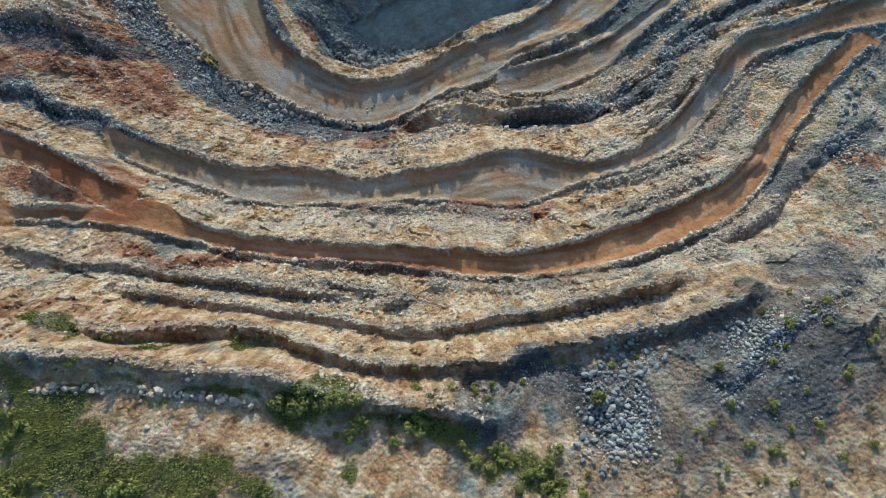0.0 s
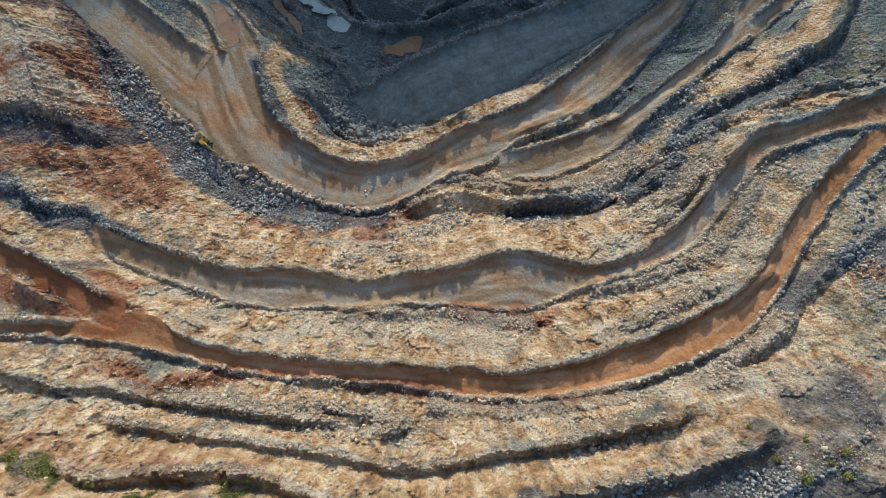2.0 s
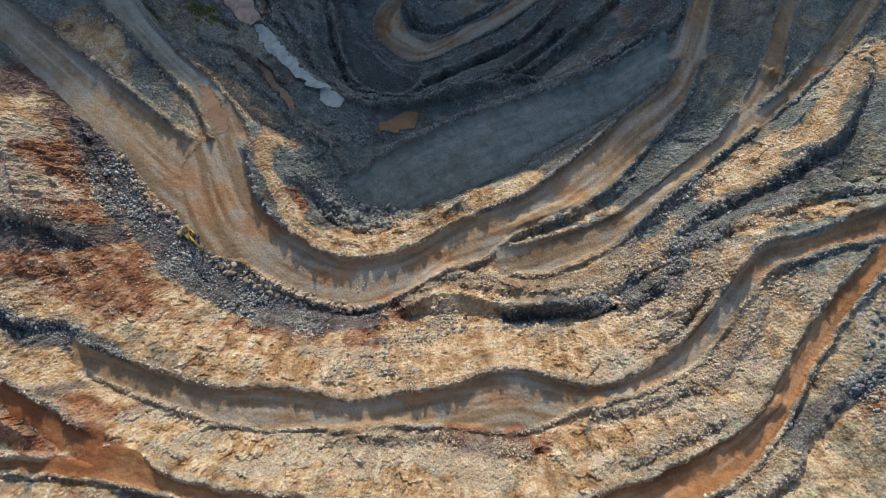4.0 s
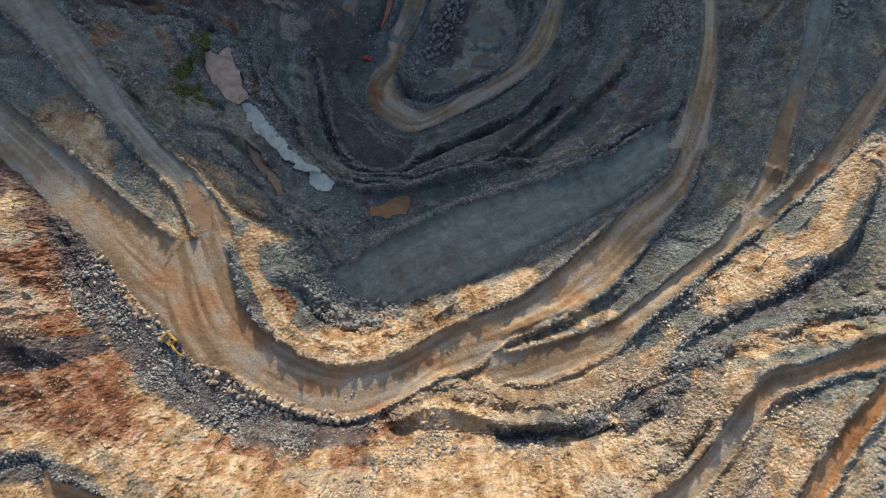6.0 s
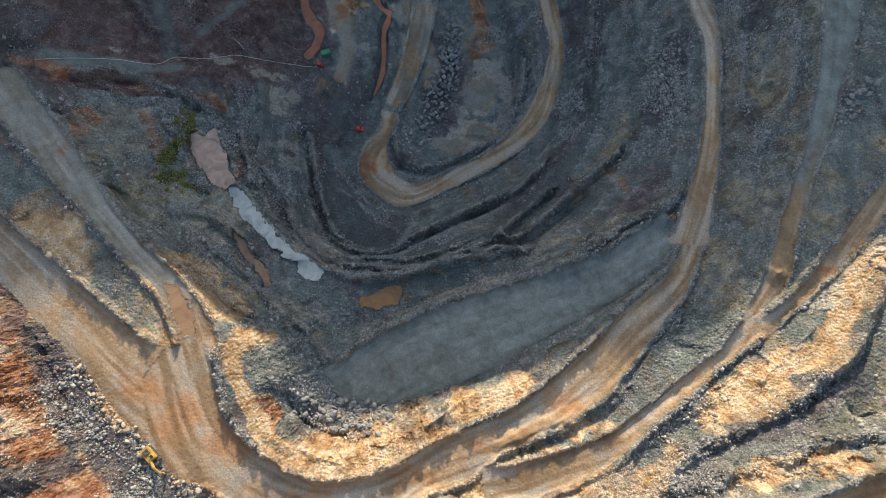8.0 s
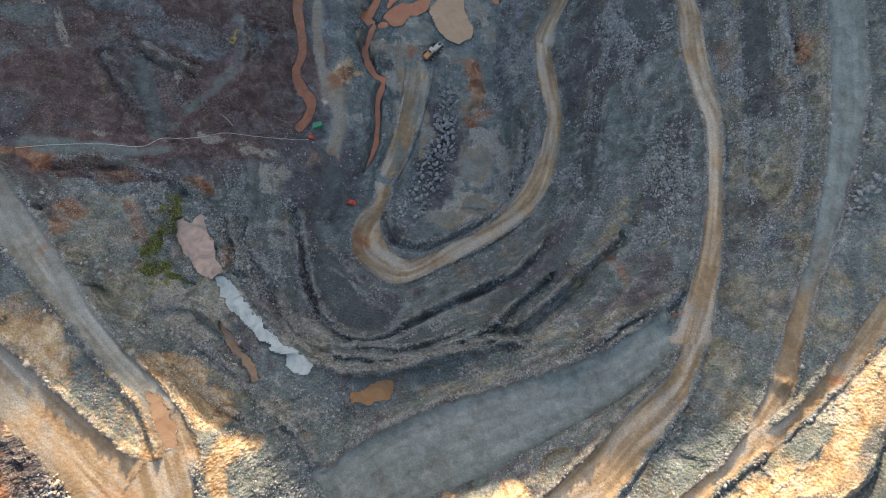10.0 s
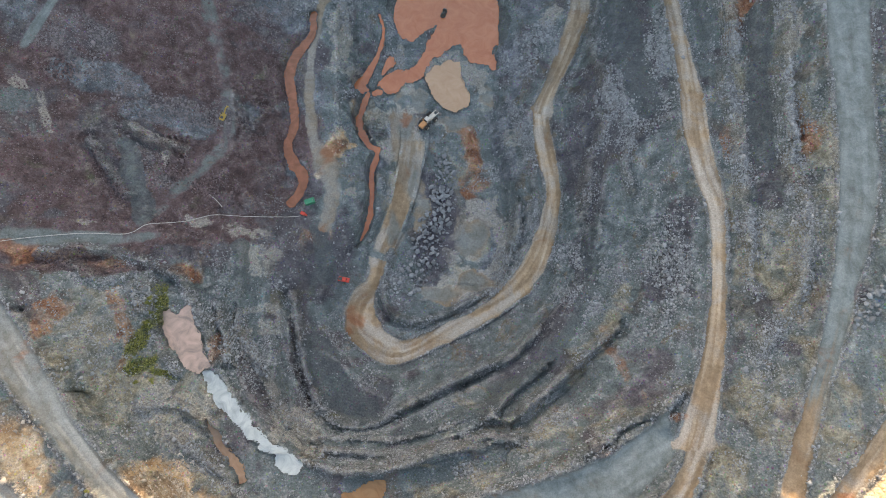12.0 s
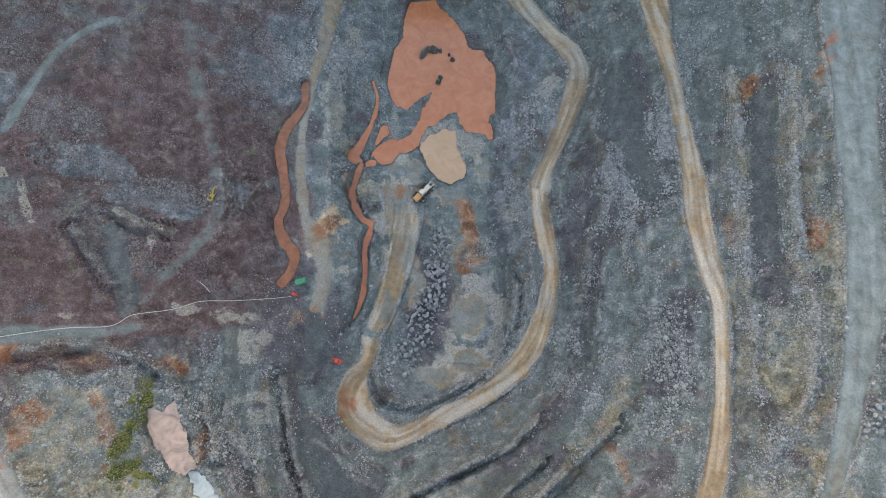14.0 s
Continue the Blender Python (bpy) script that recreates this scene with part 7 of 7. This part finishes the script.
for x, y, size in ((27.9, -3.0, 1.9), (36.5, 4.0, 0.8), (14.5, -0.8, 0.8), (19.8, 3.0, 0.7), (31.5, 2.6, 0.9), (49.5, 1.6, 1.1), (62.5, 9.8, 1.3), (71, 1, 1.3), (76, 6.5, 1.1), (57, -4, 1.1), (64, -8, 1.2), (52, -11, 1.1), (77, -6.5, 1.1), (50, -4.5, 0.9), (46.5, -7.5, 0.8), (55, -12, 1.0), (60, 12.5, 0.8), (70, 10, 0.9), (67, -13, 1.0), (44, -9, 0.7), (73, -11, 0.9), (59, 3, 0.8), (-5, 1.5, 1.1), (57, 18, 0.7), (58, -17, 1.0), (48, -15, 0.8), (40, -14, 0.7), (66, 16, 0.8), (71, 14, 0.9), (63, -2, 0.7)):
    bush(x, y, size, "rounded green shrub growing on grey rubble", "slope shrubs")
for _ in range(60):
    x, y = sow.uniform(38, 82), sow.uniform(-24, 18)
    if y < 0.6 * (x - 38) - 6:
        bush(x, y, sow.uniform(0.25, 0.75), "rounded green shrub growing on grey rubble", "slope shrubs")
for x, y, a, b, count in ((-83.5, 187, 1.8, 13, 12), (-80, 174, 3, 3, 5), (-85, 150, 3, 6, 6)):
    for _ in range(count):
        bush(x + a * sow.uniform(-1, 1), y + b * sow.uniform(-1, 1), sow.uniform(0.4, 1.0), "low dark green scrub in a damp gully", "gully scrub")

# grass tufts between the bushes
where = dice.choice(odds.size, 24000, True, ((g := soft(MASK["plant"], 0.12, 0.6) * (1 - MASK["wet"]) * (0.2 + soft(fractal(GX, GY, 5, 3, 131), 0.4, 0.65))) / g.sum()).ravel())
gx, gy, gz = GX.ravel()[where] + dice.uniform(-0.2, 0.2, len(where)), GY.ravel()[where] + dice.uniform(-0.2, 0.2, len(where)), Z.ravel()[where]
blades = []
for k in range(4):
    a, high, wide = dice.uniform(0, 6.28, len(where)), dice.uniform(0.15, 0.45, len(where)), dice.uniform(0.05, 0.14, len(where))
    cx, sy = np.cos(a), np.sin(a)
    blades.append(np.stack([np.stack([gx - sy * wide, gy + cx * wide, gz - 0.1], -1), np.stack([gx + sy * wide, gy - cx * wide, gz - 0.1], -1), np.stack([gx + cx * 0.22, gy + sy * 0.22, gz + high], -1)], 1))
tips = np.concatenate(blades).reshape(-1, 3)
me = bpy.data.meshes.new("grass")
me.from_pydata(tips.tolist(), [], np.arange(len(tips)).reshape(-1, 3).tolist())
me.materials.append(GRASS)
tagged(new("grass", me), "dry green grass tufts along the pit rim", "grass", kind="stuff")


# ---- machines and pipe ----
def paint(name, color, rough=0.5, dust=0.35):
    s = Shade(name, rough)
    c = s.mix(s.math("MULTIPLY", s.span(s.noise(1.6, 6, 0.7), 0.4, 0.7), dust), color, (0.34, 0.27, 0.2))
    return s.done(c, s.noise(9.0, 4), 0.01)


YELLOW, RUBBER, STEEL = paint("yellow_paint", (0.45, 0.29, 0.05), 0.6, 0.6), paint("dusty_rubber", (0.03, 0.03, 0.03), 0.9, 0.3), paint("worn_steel", (0.2, 0.19, 0.18), 0.45, 0.4)
ORANGE, CREAM, DARK = paint("faded_orange_paint", (0.55, 0.25, 0.1)), paint("dusty_cream_paint", (0.6, 0.56, 0.48)), paint("dark_frame", (0.06, 0.06, 0.06), 0.7)
REDPAINT, GREENPAINT, PIPE = paint("red_paint", (0.55, 0.06, 0.04), 0.45, 0.15), paint("green_paint", (0.02, 0.22, 0.12), 0.45, 0.15), paint("pale_pipe", (0.55, 0.53, 0.48), 0.6, 0.3)
GLASS = Shade("cab_glass", 0.08).done((0.03, 0.04, 0.045))


def block(bm, size, at, turn=(0, 0, 0), edge=0.06, taper=1.0):
    """A box with rounded edges; taper narrows its top."""
    old = set(bm.verts)
    made = bmesh.ops.create_cube(bm, size=1.0)["verts"]
    for v in made:
        k = taper if v.co.z > 0 else 1.0
        v.co = Vector((v.co.x * size[0] * k, v.co.y * size[1] * k, v.co.z * size[2]))
    bmesh.ops.bevel(bm, geom=list({e for v in made for e in v.link_edges}), offset=edge, segments=2, affect="EDGES", profile=0.5)
    m = Matrix.Translation(at) @ Euler([radians(a) for a in turn]).to_matrix().to_4x4()
    for v in bm.verts:
        if v not in old:
            v.co = m @ v.co
    return bm


def wheel(bm, radius, width, at):
    old = set(bm.verts)
    made = bmesh.ops.create_cone(bm, cap_ends=True, segments=20, radius1=radius, radius2=radius, depth=width)["verts"]
    bmesh.ops.bevel(bm, geom=list({e for v in made for e in v.link_edges if abs(e.verts[0].co.z - e.verts[1].co.z) < 1e-4 and len(e.link_faces) == 2}), offset=width * 0.12, segments=2, affect="EDGES", profile=0.5)
    m = Matrix.Translation(at) @ Matrix.Rotation(radians(90), 4, "X")
    for v in bm.verts:
        if v not in old:
            v.co = m @ v.co
    return bm


def excavator(x, y, turn, size, label, swing=0.0):
    ob = thing("excavator", (x, y, float(height_at(x, y)) + 0.1), label, "excavator", "", turn, size)
    for side in (-1.25, 1.25):
        track = part("track", block(bmesh.new(), (4.8, 0.62, 0.95), (0, side, 0.48), edge=0.3), RUBBER, ob)
        for k in range(9):
            part("track_pad", block(bmesh.new(), (0.36, 0.66, 0.08), (-2.0 + 0.5 * k, side, 0.99), edge=0.02), STEEL, track)
    part("undercarriage", block(bmesh.new(), (2.6, 2.0, 0.5), (0, 0, 0.75)), DARK, ob)
    house = part("house", block(bmesh.new(), (3.4, 2.7, 1.1), (-0.5, 0, 1.65), edge=0.14), YELLOW, ob)
    part("counterweight", block(bmesh.new(), (0.9, 2.7, 1.0), (-2.45, 0, 1.6), edge=0.25), YELLOW, house, "rounded yellow counterweight")
    part("engine_hood", block(bmesh.new(), (1.5, 1.7, 0.3), (-1.4, 0, 2.3)), DARK, house, "dark engine hood")
    cab = part("cab", block(bmesh.new(), (1.6, 1.0, 1.5), (0.6, 0.8, 2.5), edge=0.1, taper=0.9), YELLOW, ob)
    part("window", block(bmesh.new(), (0.9, 0.7, 0.06), (0.6, 0.8, 3.27), edge=0.02), GLASS, cab, "dark cab roof window")
    part("boom", block(block(bmesh.new(), (3.2, 0.5, 0.7), (2.3, -0.3, 3.1), (0, -32, 0), 0.08), (2.6, 0.46, 0.6), (4.6, -0.3, 3.6), (0, 18, 0), 0.08), YELLOW, ob)
    part("stick", block(bmesh.new(), (2.6, 0.4, 0.5), (5.6, -0.3, 2.3), (0, 66, 0), 0.06), YELLOW, ob)
    part("bucket", block(bmesh.new(), (1.1, 1.3, 0.9), (5.2, -0.3, 0.75), (0, 20, 0), 0.2, 0.7), STEEL, ob, "worn steel bucket")
    return ob


def wheel_loader(x, y, turn):
    ob = thing("wheel_loader", (x, y, float(height_at(x, y)) + 0.02), "dusty cream and orange wheel loader parked on the pit floor", "loader", "", turn, 1.25)
    part("rear_frame", block(bmesh.new(), (3.6, 2.0, 1.0), (-2.0, 0, 1.4), edge=0.12), DARK, ob)
    part("engine_hood", block(bmesh.new(), (2.4, 1.7, 1.0), (-2.8, 0, 2.2), edge=0.18), ORANGE, ob, "faded orange engine hood")
    part("front_frame", block(bmesh.new(), (2.4, 1.3, 0.9), (1.4, 0, 1.3), edge=0.12), CREAM, ob)
    cab = part("cab", block(bmesh.new(), (1.5, 1.5, 1.6), (-0.8, 0, 2.8), edge=0.12, taper=0.92), CREAM, ob)
    part("window", block(bmesh.new(), (1.55, 1.2, 0.7), (-0.78, 0, 2.85), edge=0.05), GLASS, cab)
    for wx in (-2.2, 1.5):
        for wy in (-1.35, 1.35):
            tyre = part("wheel", wheel(bmesh.new(), 0.9, 0.75, (wx, wy, 0.9)), RUBBER, ob)
            part("rim", wheel(bmesh.new(), 0.48, 0.8, (wx, wy, 0.9)), CREAM, tyre, "cream wheel rim")
    for wy in (-0.6, 0.6):
        part("lift_arm", block(bmesh.new(), (2.8, 0.25, 0.4), (2.6, wy, 1.5), (0, 16, 0), 0.05), CREAM, ob)
    part("bucket", block(bmesh.new(), (1.0, 3.1, 1.0), (4.0, 0, 0.6), (0, -10, 0), 0.15, 0.75), STEEL, ob, "wide steel bucket lowered to the ground")
    return ob


def pickup(x, y, turn):
    ob = thing("pickup_truck", (x, y, float(height_at(x, y))), "small red pickup truck beside the floor road", "truck", "", turn)
    part("body", block(bmesh.new(), (4.2, 1.7, 0.7), (0, 0, 0.75), edge=0.15), REDPAINT, ob)
    cab = part("cab", block(bmesh.new(), (1.7, 1.5, 0.7), (0.2, 0, 1.4), edge=0.15, taper=0.82), REDPAINT, ob)
    part("windscreen", block(bmesh.new(), (1.75, 1.1, 0.35), (0.2, 0, 1.42), edge=0.05, taper=0.85), GLASS, cab)
    part("bed", block(bmesh.new(), (1.5, 1.3, 0.1), (-1.25, 0, 1.1), edge=0.03), DARK, ob, "dark open load bed")
    for wx in (-1.3, 1.35):
        for wy in (-0.8, 0.8):
            part("wheel", wheel(bmesh.new(), 0.36, 0.24, (wx, wy, 0.36)), RUBBER, ob)
    return ob


excavator(-70.8, 94.4, -44, 0.95, "yellow crawler excavator standing among boulders by the haul road")
excavator(-70.6, 264.2, 68, 0.62, "small yellow excavator on a grey shelf")
wheel_loader(1.2, 274.6, 49)
pickup(-28.6, 210.3, -10)

unit = thing("generator_box", (-41.3, 237.6, float(height_at(-41.3, 237.6))), "green steel generator box beside an orange ditch", "generator", "", 20)
part("housing", block(bmesh.new(), (3.6, 1.9, 1.9), (0, 0, 1.15), edge=0.08), GREENPAINT, unit)
part("skid", block(bmesh.new(), (3.9, 1.7, 0.2), (0, 0, 0.1), edge=0.03), DARK, unit)
part("exhaust", wheel(bmesh.new(), 0.12, 0.6, (1.2, 0, 2.3)), STEEL, unit)
pump = thing("water_pump", (-43.4, 233.0, float(height_at(-43.4, 233.0))), "red trailer pump feeding a pale pipe", "pump", "", -25)
part("engine", block(bmesh.new(), (1.7, 1.2, 1.0), (-0.2, 0, 1.0), edge=0.1), REDPAINT, pump)
part("frame", block(bmesh.new(), (3.0, 1.3, 0.2), (0, 0, 0.5), edge=0.04), DARK, pump)
part("housing", wheel(bmesh.new(), 0.45, 0.5, (1.1, 0, 0.9)), REDPAINT, pump)
for wy in (-0.75, 0.75):
    part("wheel", wheel(bmesh.new(), 0.36, 0.22, (-0.3, wy, 0.36)), RUBBER, pump)


def pipe_run(label, rows, radius):
    bm = bmesh.new()
    line = spline([(x, y, 0.0) for x, y in rows], 1.6)
    before = None
    for k, (x, y, _) in enumerate(line):
        a, b = line[max(k - 1, 0)], line[min(k + 1, len(line) - 1)]
        way = Vector((b[0] - a[0], b[1] - a[1], 0)).normalized()
        side = Vector((-way.y, way.x, 0))
        near = max(float(height_at(x + dx, y + dy)) for dx in (-0.4, 0, 0.4) for dy in (-0.4, 0, 0.4))
        mid = Vector((x, y, near + radius * 0.8))
        ring = [bm.verts.new(mid + radius * (math.cos(t) * side + Vector((0, 0, math.sin(t))))) for t in (0, 1.05, 2.09, 3.14, 4.19, 5.24)]
        if before:
            for i in range(6):
                bm.faces.new((before[i], before[(i + 1) % 6], ring[(i + 1) % 6], ring[i]))
        before = ring
    me = bpy.data.meshes.new("pipe")
    bm.to_mesh(me)
    bm.free()
    me.materials.append(PIPE)
    tagged(new("pipe", me), label, "pipe")


pipe_run("long pale water pipe lying across the rock shelf", [(-44.6, 232.4), (-50, 231.2), (-56.5, 230), (-63, 229), (-71, 228), (-78, 225.1), (-88.5, 222.5), (-94, 218.8), (-104, 217.6), (-115.4, 215.2), (-126, 212.5)], 0.1)
pipe_run("short pale pipe joining the long pipe", [(-68.5, 231.4), (-70.5, 233.6), (-72.6, 235.2)], 0.09)
